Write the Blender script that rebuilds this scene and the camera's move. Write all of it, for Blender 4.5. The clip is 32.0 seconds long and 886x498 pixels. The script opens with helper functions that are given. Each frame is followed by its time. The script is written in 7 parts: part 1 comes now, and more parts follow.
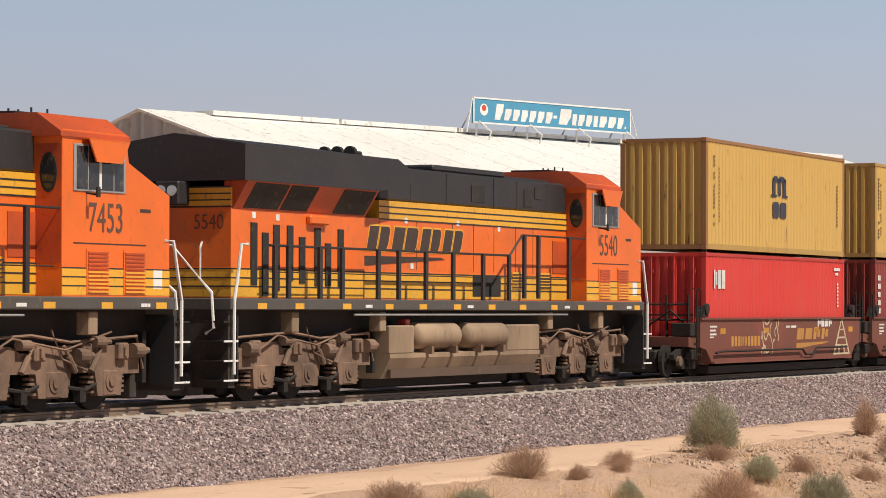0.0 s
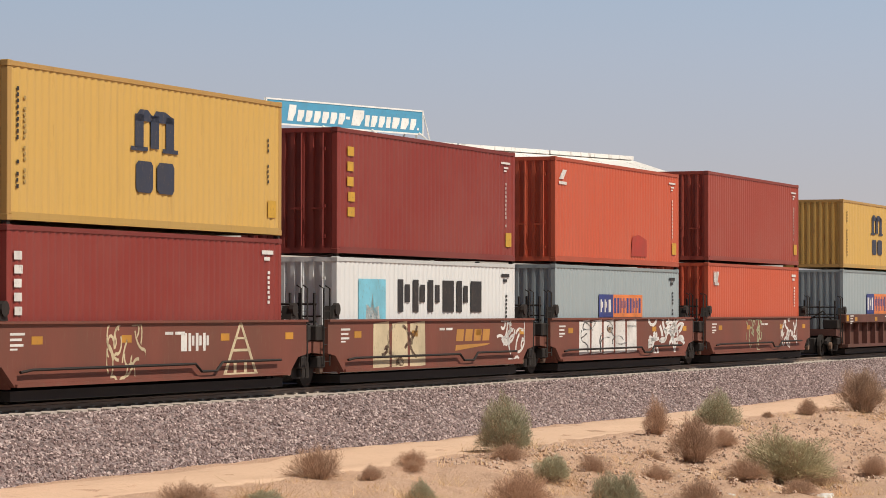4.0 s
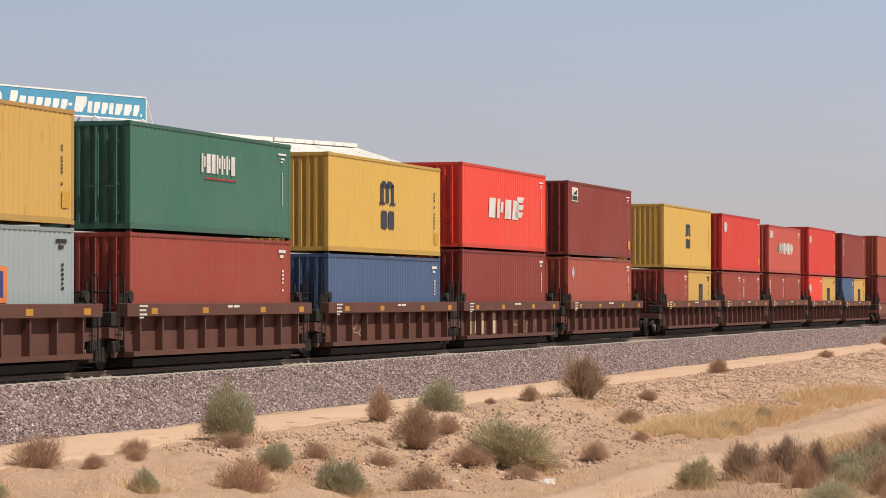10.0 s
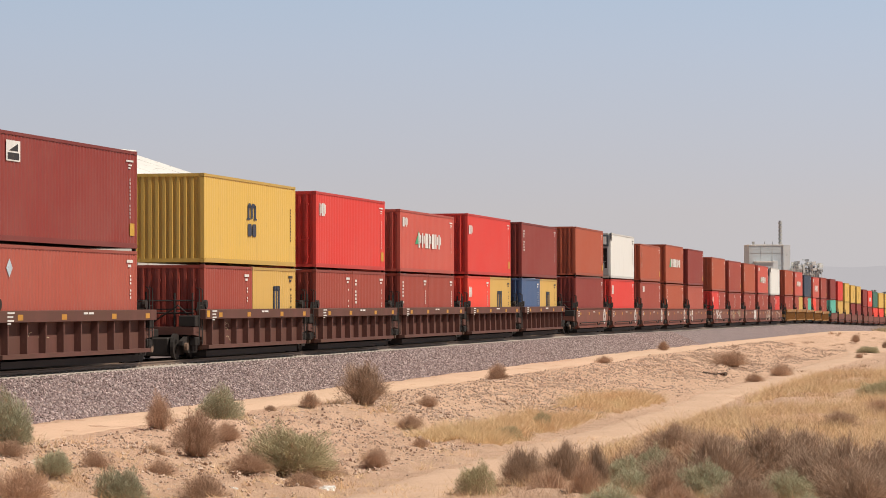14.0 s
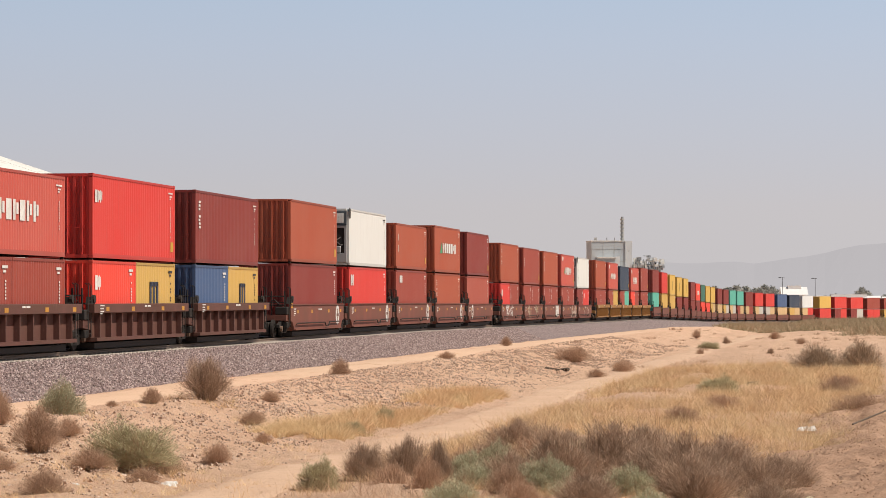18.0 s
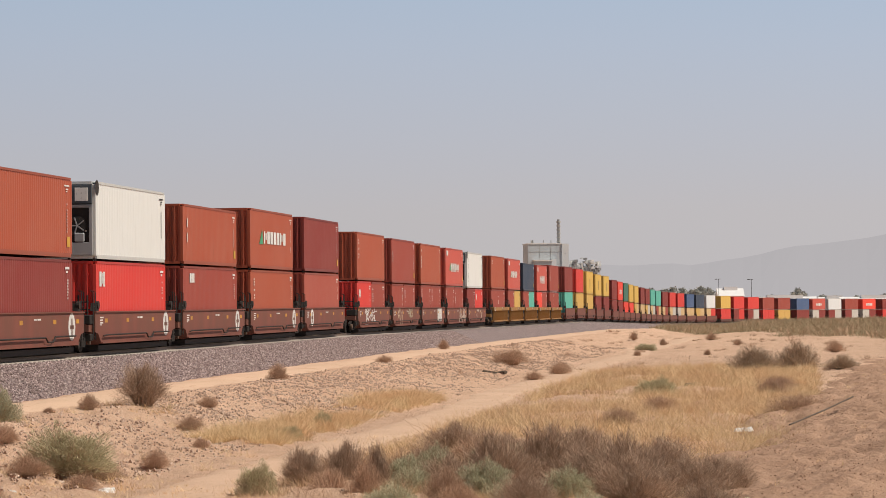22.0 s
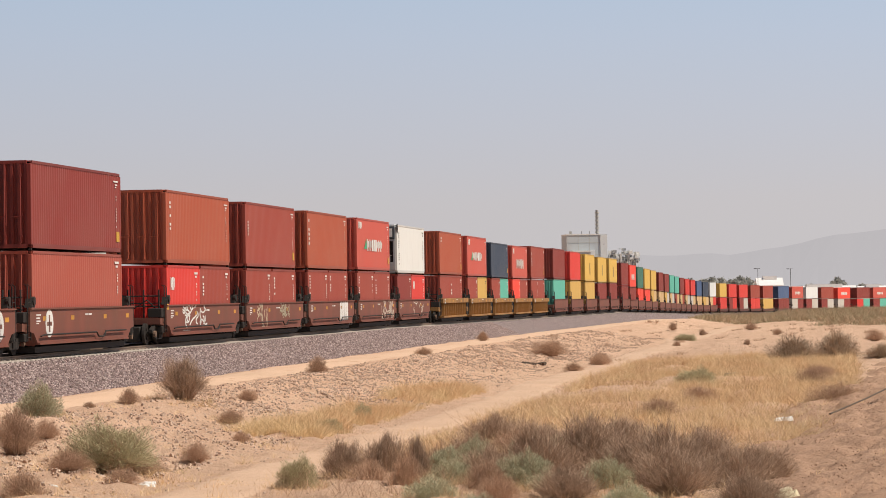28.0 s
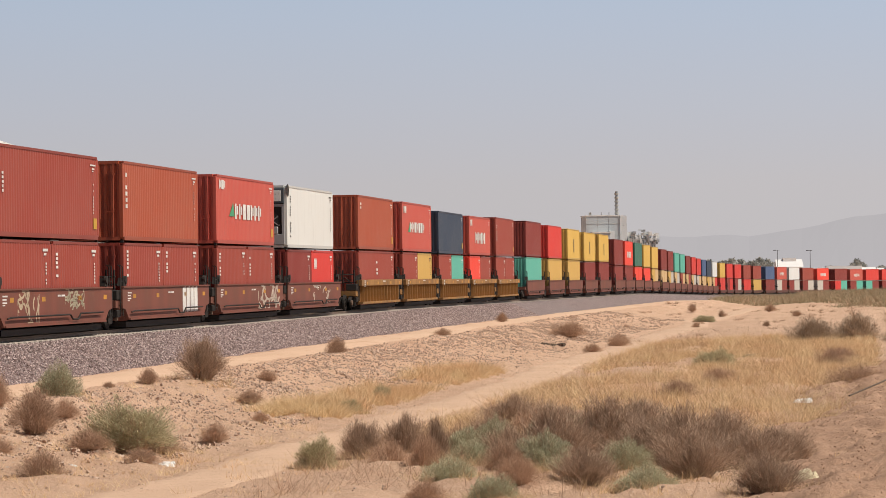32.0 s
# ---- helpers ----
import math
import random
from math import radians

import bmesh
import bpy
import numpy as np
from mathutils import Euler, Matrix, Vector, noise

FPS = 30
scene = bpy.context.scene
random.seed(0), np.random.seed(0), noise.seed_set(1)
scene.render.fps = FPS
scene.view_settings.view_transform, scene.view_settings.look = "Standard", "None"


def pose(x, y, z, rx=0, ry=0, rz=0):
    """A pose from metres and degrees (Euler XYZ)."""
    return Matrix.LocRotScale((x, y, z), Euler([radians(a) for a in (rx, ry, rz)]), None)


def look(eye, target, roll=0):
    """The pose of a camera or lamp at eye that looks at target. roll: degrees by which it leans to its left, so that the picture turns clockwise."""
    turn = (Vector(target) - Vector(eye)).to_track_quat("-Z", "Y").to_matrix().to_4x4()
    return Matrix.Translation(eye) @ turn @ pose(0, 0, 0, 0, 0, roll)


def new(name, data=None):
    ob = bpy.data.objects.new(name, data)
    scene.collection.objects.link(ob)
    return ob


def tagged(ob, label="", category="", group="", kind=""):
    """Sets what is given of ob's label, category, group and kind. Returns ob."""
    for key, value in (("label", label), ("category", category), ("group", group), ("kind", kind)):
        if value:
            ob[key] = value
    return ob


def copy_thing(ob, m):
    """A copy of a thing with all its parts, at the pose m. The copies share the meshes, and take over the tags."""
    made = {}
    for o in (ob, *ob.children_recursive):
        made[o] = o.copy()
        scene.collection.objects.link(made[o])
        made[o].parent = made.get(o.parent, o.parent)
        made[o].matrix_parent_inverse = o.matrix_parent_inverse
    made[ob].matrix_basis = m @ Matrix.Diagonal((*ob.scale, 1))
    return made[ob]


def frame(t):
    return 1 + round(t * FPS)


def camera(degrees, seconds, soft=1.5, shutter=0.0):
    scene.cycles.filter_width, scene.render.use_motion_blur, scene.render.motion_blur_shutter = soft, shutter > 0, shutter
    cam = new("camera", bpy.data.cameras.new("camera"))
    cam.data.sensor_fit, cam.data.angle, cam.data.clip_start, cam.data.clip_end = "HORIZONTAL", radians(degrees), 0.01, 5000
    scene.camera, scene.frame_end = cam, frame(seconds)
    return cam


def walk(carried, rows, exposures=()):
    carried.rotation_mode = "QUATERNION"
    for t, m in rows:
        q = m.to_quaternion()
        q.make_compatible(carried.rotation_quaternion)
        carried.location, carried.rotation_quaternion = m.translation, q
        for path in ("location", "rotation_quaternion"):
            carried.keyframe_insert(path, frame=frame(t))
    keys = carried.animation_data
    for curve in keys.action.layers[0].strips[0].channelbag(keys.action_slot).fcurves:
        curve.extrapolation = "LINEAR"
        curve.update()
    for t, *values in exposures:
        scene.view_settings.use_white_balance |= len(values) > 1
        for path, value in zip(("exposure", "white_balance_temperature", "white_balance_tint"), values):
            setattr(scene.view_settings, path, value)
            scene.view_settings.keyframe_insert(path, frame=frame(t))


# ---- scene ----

# ---------------------------------------------------------------- camera
EYE = Vector((0.0, 0.0, 1.774))
cam = camera(16.86, 32.0, soft=0.8)
# seconds, bearing, tilt and lean in degrees of a camera on one spot
PAN = (
    (0, -12.433, 1.137, 0.192), (0.5, -12.380, 1.373, 0.182), (1, -12.399, 1.479, 0.308), (1.5, -12.234, 1.534, 0.369),
    (2, -11.641, 1.544, 0.402), (2.5, -11.001, 1.474, 0.827), (3, -9.999, 1.433, 0.716), (3.5, -9.247, 1.213, 0.257),
    (4, -8.462, 1.164, 0.089), (4.5, -7.736, 1.501, 0.029), (6.5, -6.723, 1.465, 0.209), (7, -6.351, 1.516, 0.139),
    (7.5, -5.879, 1.577, 0.269), (8, -5.483, 1.554, 0.254), (8.5, -4.733, 1.555, 0.320), (9, -4.216, 1.498, 0.238),
    (9.5, -3.750, 1.183, 0.130), (10, -3.174, 0.923, 0.025), (10.5, -2.692, 0.886, -0.097), (11, -2.222, 0.789, 0.168),
    (11.5, -1.653, 0.676, 0.076), (12, -1.012, 0.761, -0.080), (12.5, -0.528, 1.022, -0.108), (13, 0.001, 1.090, -0.037),
    (13.5, 0.503, 1.064, -0.218), (14, 1.046, 1.052, -0.123), (14.5, 1.520, 1.117, -0.248), (16.5, 3.248, 0.906, -0.330),
    (17, 3.728, 1.024, -0.173), (17.5, 4.032, 1.051, 0.064), (18, 4.052, 0.959, -0.027), (18.5, 4.312, 0.773, -0.183),
    (19, 4.639, 0.711, -0.224), (19.5, 5.037, 0.840, -0.189), (20, 5.287, 0.928, -0.018), (20.5, 5.510, 0.946, 0.000),
    (21, 5.572, 0.953, -0.165), (21.5, 5.237, 0.936, -0.243), (22, 5.266, 1.024, -0.462), (22.5, 5.123, 1.097, -0.391),
    (23, 4.982, 1.029, -0.610), (23.5, 4.869, 0.996, -0.887), (24, 4.735, 1.003, -0.786), (24.5, 4.530, 1.077, -0.811),
    (25, 4.413, 1.103, -0.990), (25.5, 4.314, 1.096, -1.149), (27.5, 4.460, 0.804, -0.985), (28, 4.526, 0.876, -0.896),
    (28.5, 4.532, 0.926, -0.871), (29, 4.466, 0.896, -0.680), (29.5, 4.419, 0.860, -0.740), (30, 4.404, 0.884, -0.776),
    (30.5, 4.337, 0.837, -0.773), (31, 4.297, 0.715, -0.671), (31.5, 4.180, 0.585, -0.699), (32, 4.149, 0.514, -0.766),
)


def aim(bearing, tilt, lean):
    a, b = radians(bearing), radians(tilt)
    way = Vector((math.sin(a) * math.cos(b), math.cos(a) * math.cos(b), math.sin(b)))
    return look(EYE, EYE + way * 10, lean)


walk(cam, [(t, aim(a, b, c)) for t, a, b, c in PAN], [(0, 0.0), (1, 0.0), (4, -0.05), (7, -0.06), (9, -0.06), (10, -0.01), (11, 0.08), (13, 0.08), (18, 0.10), (20, 0.03), (23, -0.06), (24, -0.06), (25, 0.02), (28, 0.09), (31, 0.08), (32, 0.01)])

# ---------------------------------------------------------------- light
SUN = Vector((0.94, -0.37, 1.40)).normalized()
world = bpy.data.worlds.new("world")
scene.world = world
world.use_nodes = True
wn = world.node_tree
sky = wn.nodes.new("ShaderNodeTexSky")
sky.sky_type, sky.sun_disc = "NISHITA", False
sky.sun_elevation = math.asin(SUN.z)
sky.sun_rotation = math.atan2(SUN.x, SUN.y)
sky.altitude, sky.air_density, sky.dust_density, sky.ozone_density = 300, 1.0, 1.0, 1.0
bg = wn.nodes["Background"]
bg.inputs["Strength"].default_value = 1.0
# clear sky overhead, thick desert haze towards the horizon, brighter on the sun's side
geo = wn.nodes.new("ShaderNodeTexCoord")
split = wn.nodes.new("ShaderNodeSeparateXYZ")
wn.links.new(geo.outputs["Generated"], split.inputs[0])
dim = wn.nodes.new("ShaderNodeMix")
dim.data_type, dim.blend_type = "RGBA", "MULTIPLY"
dim.inputs[0].default_value = 1.0
dim.inputs[7].default_value = (0.025, 0.025, 0.025, 1)
wn.links.new(sky.outputs[0], dim.inputs[6])
haze = wn.nodes.new("ShaderNodeValToRGB")
he = haze.color_ramp.elements
he[0].position, he[0].color = 0.0, (0.535, 0.507, 0.510, 1)
he[1].position, he[1].color = 0.30, (0.30, 0.40, 0.58, 1)
for at, col in ((0.03, (0.540, 0.516, 0.528, 1)), (0.055, (0.510, 0.525, 0.582, 1)), (0.085, (0.470, 0.530, 0.635, 1)), (0.105, (0.435, 0.525, 0.655, 1))):
    he.new(at).color = col
wn.links.new(split.outputs["Z"], haze.inputs[0])
side = wn.nodes.new("ShaderNodeVectorMath")
side.operation = "DOT_PRODUCT"
side.inputs[1].default_value = (SUN.x, SUN.y, 0)
wn.links.new(geo.outputs["Generated"], side.inputs[0])
lift = wn.nodes.new("ShaderNodeMapRange")
for key, v in (("From Min", -0.6), ("From Max", 0.6), ("To Min", 0.82), ("To Max", 1.25)):
    lift.inputs[key].default_value = v
wn.links.new(side.outputs["Value"], lift.inputs["Value"])
glow = wn.nodes.new("ShaderNodeVectorMath")
glow.operation = "SCALE"
wn.links.new(haze.outputs[0], glow.inputs[0])
wn.links.new(lift.outputs[0], glow.inputs["Scale"])
fade = wn.nodes.new("ShaderNodeMapRange")
for key, v in (("From Min", 0.11), ("From Max", 0.28), ("To Min", 0.0), ("To Max", 1.0)):
    fade.inputs[key].default_value = v
wn.links.new(split.outputs["Z"], fade.inputs["Value"])
join = wn.nodes.new("ShaderNodeMix")
join.data_type = "RGBA"
wn.links.new(fade.outputs[0], join.inputs[0])
wn.links.new(glow.outputs[0], join.inputs[6])
wn.links.new(dim.outputs[2], join.inputs[7])
wn.links.new(join.outputs[2], bg.inputs["Color"])
sun = new("sun", bpy.data.lights.new("sun", "SUN"))
sun.data.energy, sun.data.angle, sun.data.color = 5.0, radians(0.6), (1.0, 0.915, 0.80)
sun.matrix_world = look((0, 0, 60), Vector((0, 0, 60)) - SUN)

# ---------------------------------------------------------------- materials
def nodes_of(name):
    m = bpy.data.materials.new(name)
    m.use_nodes = True
    nt = m.node_tree
    return m, nt, nt.nodes["Principled BSDF"]


def add(nt, kind, **values):
    n = nt.nodes.new(kind)
    for k, v in values.items():
        if k in n.inputs:
            n.inputs[k].default_value = v
    return n


def blend(nt, fac, a, b, mode="MIX"):
    n = nt.nodes.new("ShaderNodeMix")
    n.data_type, n.blend_type = "RGBA", mode
    for sock, v in ((n.inputs[0], fac), (n.inputs[6], a), (n.inputs[7], b)):
        if hasattr(v, "is_linked"):
            nt.links.new(v, sock)
        elif isinstance(v, (int, float)):
            sock.default_value = v
        else:
            sock.default_value = (*v, 1.0)
    return n.outputs[2]


def ramp(nt, fac, a, b):
    n = nt.nodes.new("ShaderNodeMapRange")
    n.inputs["From Min"].default_value, n.inputs["From Max"].default_value = a, b
    nt.links.new(fac, n.inputs["Value"])
    return n.outputs[0]


def coords(nt, scale=(1, 1, 1)):
    tc = nt.nodes.new("ShaderNodeTexCoord")
    mp = nt.nodes.new("ShaderNodeMapping")
    mp.inputs["Scale"].default_value = scale
    nt.links.new(tc.outputs["Object"], mp.inputs["Vector"])
    return mp.outputs[0]


def noise_of(nt, vec, scale, detail=4.0, rough=0.6):
    n = add(nt, "ShaderNodeTexNoise", Scale=scale, Detail=detail, Roughness=rough)
    nt.links.new(vec, n.inputs["Vector"])
    return n.outputs["Fac"]


def bump(nt, bsdf, height, strength, distance):
    b = add(nt, "ShaderNodeBump", Strength=strength, Distance=distance)
    nt.links.new(height, b.inputs["Height"])
    nt.links.new(b.outputs[0], bsdf.inputs["Normal"])


def plain(name, color, rough=0.6, metal=0.0, vary=0.35, scale=3.0, dirt=(0.16, 0.12, 0.085), grime=0.35, own=False, streak=1.0):
    """Painted or bare surface with blotches, dirt and fine relief. own: the paint's colour is the object's."""
    m, nt, b = nodes_of(name)
    if own:
        oi = nt.nodes.new("ShaderNodeObjectInfo")
        base = oi.outputs["Color"]
    else:
        rgb = nt.nodes.new("ShaderNodeRGB")
        rgb.outputs[0].default_value = (*color, 1)
        base = rgb.outputs[0]
    big = noise_of(nt, coords(nt, (1, 1, streak)), scale * 0.25, 5)
    fine = noise_of(nt, coords(nt, (1, 1, streak * 0.5)), scale * 4, 6)
    dark = blend(nt, 1.0, base, (1 - vary, 1 - vary, 1 - vary), "MULTIPLY")
    c = blend(nt, ramp(nt, big, 0.35, 0.75), base, dark)
    c = blend(nt, ramp(nt, fine, 0.58, 0.80), c, dirt)
    g = nt.nodes.new("ShaderNodeMath")
    g.operation = "MULTIPLY"
    g.inputs[1].default_value = grime
    nt.links.new(ramp(nt, big, 0.45, 0.8), g.inputs[0])
    c = blend(nt, g.outputs[0], c, dirt)
    nt.links.new(c, b.inputs["Base Color"])
    b.inputs["Roughness"].default_value, b.inputs["Metallic"].default_value = rough, metal
    bump(nt, b, fine, 0.15, 0.01)
    return m


def container_paint():
    m, nt, b = nodes_of("container_paint")
    base = nt.nodes.new("ShaderNodeObjectInfo")
    wash = noise_of(nt, coords(nt, (0.45, 0.45, 0.5)), 1.0, 4)
    runs = noise_of(nt, coords(nt, (5.0, 5.0, 0.35)), 1.0, 5, 0.7)
    spots = noise_of(nt, coords(nt, (1, 1, 0.5)), 7.0, 6, 0.75)
    faded = blend(nt, 0.08, base.outputs["Color"], (0.42, 0.36, 0.30))
    c = blend(nt, ramp(nt, wash, 0.40, 0.85), base.outputs["Color"], faded)
    f = nt.nodes.new("ShaderNodeMath")
    f.operation = "MULTIPLY"
    f.inputs[1].default_value = 0.22
    nt.links.new(ramp(nt, runs, 0.52, 0.85), f.inputs[0])
    c = blend(nt, f.outputs[0], c, (0.10, 0.065, 0.045))
    c = blend(nt, ramp(nt, spots, 0.72, 0.80), c, (0.085, 0.035, 0.018))
    # rust that runs down old boxes; a box's second value says how sound its paint is
    rust = noise_of(nt, coords(nt, (4.0, 4.0, 0.6)), 1.3, 6, 0.75)
    worn = nt.nodes.new("ShaderNodeMath")
    worn.operation = "MULTIPLY_ADD"
    worn.inputs[1].default_value, worn.inputs[2].default_value = -1.0, 1.0
    nt.links.new(base.outputs["Alpha"], worn.inputs[0])
    f = nt.nodes.new("ShaderNodeMath")
    f.operation = "MULTIPLY"
    nt.links.new(worn.outputs[0], f.inputs[0])
    nt.links.new(ramp(nt, rust, 0.60, 0.70), f.inputs[1])
    c = blend(nt, f.outputs[0], c, (0.17, 0.06, 0.02))
    nt.links.new(c, b.inputs["Base Color"])
    b.inputs["Roughness"].default_value = 0.55
    bump(nt, b, spots, 0.12, 0.008)
    return m


def ground_mat():
    m, nt, b = nodes_of("desert_sand")
    v = coords(nt)
    n1 = noise_of(nt, v, 0.12, 6, 0.6)
    n2 = noise_of(nt, v, 1.6, 6, 0.65)
    n3 = noise_of(nt, v, 14.0, 4, 0.75)
    c = blend(nt, ramp(nt, n1, 0.35, 0.68), (0.655, 0.435, 0.305), (0.575, 0.372, 0.255))
    c = blend(nt, ramp(nt, n2, 0.50, 0.80), c, (0.46, 0.29, 0.195))
    n4 = noise_of(nt, v, 34.0, 3, 0.8)
    c = blend(nt, ramp(nt, n3, 0.56, 0.68), c, (0.70, 0.53, 0.385))
    c = blend(nt, ramp(nt, n3, 0.39, 0.27), c, (0.33, 0.205, 0.14))
    c = blend(nt, ramp(nt, n4, 0.34, 0.22), c, (0.30, 0.185, 0.125))
    c = blend(nt, ramp(nt, n4, 0.64, 0.74), c, (0.74, 0.58, 0.44))
    nt.links.new(c, b.inputs["Base Color"])
    b.inputs["Roughness"].default_value = 0.95
    h = nt.nodes.new("ShaderNodeMath")
    h.operation = "ADD"
    nt.links.new(n2, h.inputs[0])
    nt.links.new(n3, h.inputs[1])
    bump(nt, b, h.outputs[0], 0.9, 0.11)
    return m


def stone_mat(name, cols, island=True):
    """Stones that differ piece by piece."""
    m, nt, b = nodes_of(name)
    if island:
        r = nt.nodes.new("ShaderNodeNewGeometry").outputs["Random Per Island"]
    else:
        vo = add(nt, "ShaderNodeTexVoronoi", Scale=13.0)
        nt.links.new(coords(nt), vo.inputs["Vector"])
        sep = nt.nodes.new("ShaderNodeSeparateColor")
        nt.links.new(vo.outputs["Color"], sep.inputs[0])
        r = sep.outputs[0]
        bump(nt, b, vo.outputs["Distance"], 1.0, 0.05)
    cr = nt.nodes.new("ShaderNodeValToRGB")
    e = cr.color_ramp.elements
    e[0].position, e[0].color = 0.0, (*cols[0], 1)
    e[1].position, e[1].color = 1.0, (*cols[-1], 1)
    for i, c in enumerate(cols[1:-1]):
        k = e.new((i + 1) / (len(cols) - 1))
        k.color = (*c, 1)
    nt.links.new(r, cr.inputs[0])
    nt.links.new(cr.outputs[0], b.inputs["Base Color"])
    b.inputs["Roughness"].default_value = 0.9
    return m


def leaf_mat(name, a, c, rough=0.8, patch=None):
    m, nt, b = nodes_of(name)
    r = nt.nodes.new("ShaderNodeNewGeometry").outputs["Random Per Island"]
    oi = nt.nodes.new("ShaderNodeObjectInfo")
    col = blend(nt, r, a, c)
    if patch:
        col = blend(nt, ramp(nt, noise_of(nt, coords(nt), 0.45, 4), 0.42, 0.72), col, patch)
    k = add(nt, "ShaderNodeHueSaturation")
    nt.links.new(ramp(nt, oi.outputs["Random"], -2.4, 0.8), k.inputs["Value"])
    nt.links.new(col, k.inputs["Color"])
    nt.links.new(k.outputs[0], b.inputs["Base Color"])
    b.inputs["Roughness"].default_value = rough
    thin = nt.nodes.new("ShaderNodeBsdfTranslucent")
    nt.links.new(k.outputs[0], thin.inputs["Color"])
    mix = nt.nodes.new("ShaderNodeMixShader")
    mix.inputs[0].default_value = 0.32
    nt.links.new(b.outputs[0], mix.inputs[1])
    nt.links.new(thin.outputs[0], mix.inputs[2])
    nt.links.new(mix.outputs[0], nt.nodes["Material Output"].inputs["Surface"])
    return m


PAINT = container_paint()
MARK = plain("sign_paint", (0, 0, 0), 0.6, own=True, vary=0.25, grime=0.15, scale=5)
STEEL = plain("dark_steel", (0.017, 0.013, 0.011), 0.75, 0.0, grime=0.35, dirt=(0.05, 0.034, 0.025))
TRUCK_TAN = plain("dusty_cast_steel", (0.245, 0.152, 0.102), 0.8, vary=0.6, grime=0.35, dirt=(0.06, 0.045, 0.035), scale=5)
WELL_BROWN = plain("oxide_brown_paint", (0.195, 0.060, 0.040), 0.7, vary=0.35, grime=0.35, dirt=(0.19, 0.10, 0.065), scale=2.5, streak=0.4)
WELL_RIB = plain("weathered_brown_paint", (0.125, 0.048, 0.036), 0.75, vary=0.55, grime=0.5, dirt=(0.16, 0.075, 0.045), scale=3, streak=0.4)
WELL_OCHRE = plain("rusty_ochre_paint", (0.36, 0.18, 0.05), 0.7, vary=0.45, grime=0.5, dirt=(0.10, 0.05, 0.03), scale=3, streak=0.4)
RAIL = plain("rail_steel", (0.26, 0.18, 0.13), 0.5, 0.2, vary=0.3)
TIE = plain("concrete_tie", (0.52, 0.45, 0.39), 0.9, vary=0.35)
LOCO_ORANGE = plain("orange_loco_paint", (0.80, 0.155, 0.018), 0.42, vary=0.14, grime=0.16, dirt=(0.30, 0.13, 0.06), scale=2)
GABLE_SHEET = plain("pale_gable_sheet", (0.86, 0.86, 0.86), 0.6, vary=0.1, grime=0.1, dirt=(0.5, 0.48, 0.45), scale=0.6)
PLANT_GREY = plain("grey_cladding", (0.50, 0.535, 0.56), 0.6, vary=0.12, grime=0.12, dirt=(0.40, 0.42, 0.43), scale=0.5)
PLANT_PALE = plain("pale_grey_cladding", (0.70, 0.72, 0.73), 0.6, vary=0.12, grime=0.1, dirt=(0.38, 0.39, 0.40), scale=0.5)
LOCO_BLACK = plain("black_loco_paint", (0.026, 0.025, 0.028), 0.5, vary=0.25, grime=0.3, dirt=(0.06, 0.053, 0.05))
LOCO_YELLOW = plain("yellow_stripe_paint", (0.78, 0.40, 0.035), 0.45, vary=0.12, grime=0.15)
LOCO_RED = plain("faded_red_paint", (0.62, 0.08, 0.045), 0.5, vary=0.2, grime=0.15)
LOCO_TAN = plain("dusty_tank_paint", (0.36, 0.255, 0.165), 0.75, vary=0.35, grime=0.4, dirt=(0.13, 0.09, 0.06), scale=2.5, streak=0.4)
WHITE = plain("white_paint", (0.78, 0.77, 0.74), 0.5, vary=0.12, grime=0.12)
ROOF_WHITE = plain("white_roof_sheet", (0.80, 0.78, 0.74), 0.5, vary=0.08, grime=0.08, scale=0.5)
WALL_SHEET = plain("grey_wall_sheet", (0.46, 0.45, 0.42), 0.6, vary=0.15, grime=0.2, scale=0.6)
SIGN_BLUE = plain("blue_sign_face", (0.075, 0.30, 0.47), 0.5, vary=0.12, grime=0.1)
GALV = plain("galvanised_sheet", (0.40, 0.41, 0.42), 0.5, 0.3, vary=0.2, scale=0.5)
BLACK = plain("black_rubber", (0.02, 0.02, 0.02), 0.8, vary=0.2, grime=0.2)
GLASS = plain("dark_window_glass", (0.02, 0.022, 0.026), 0.08, vary=0.1, grime=0.1)
SAND = ground_mat()
BALLAST = stone_mat("ballast_bed", [(0.06, 0.045, 0.045), (0.28, 0.215, 0.21), (0.13, 0.10, 0.098), (0.36, 0.285, 0.275)], False)
STONES = stone_mat("ballast_stones", [(0.12, 0.086, 0.081), (0.29, 0.212, 0.20), (0.18, 0.128, 0.121), (0.35, 0.262, 0.247), (0.58, 0.475, 0.445), (0.23, 0.165, 0.156)])
PEBBLE = stone_mat("desert_pebbles", [(0.34, 0.235, 0.175), (0.56, 0.41, 0.305), (0.42, 0.295, 0.222), (0.62, 0.47, 0.37), (0.38, 0.265, 0.20), (0.50, 0.36, 0.27)])
SAGE = leaf_mat("sage_leaves", (0.40, 0.39, 0.25), (0.62, 0.59, 0.42))
GREEN = leaf_mat("green_scrub_leaves", (0.41, 0.37, 0.215), (0.65, 0.575, 0.38))
DRY = leaf_mat("dry_brown_twigs", (0.42, 0.27, 0.18), (0.70, 0.48, 0.34))
STRAW = leaf_mat("straw_grass_blades", (0.80, 0.57, 0.31), (0.97, 0.80, 0.52), 0.8, (0.80, 0.49, 0.27))
# haze of the distance is mixed into this leaf colour
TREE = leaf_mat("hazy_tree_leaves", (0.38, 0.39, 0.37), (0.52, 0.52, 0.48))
BARK = plain("bark", (0.12, 0.085, 0.06), 0.9)

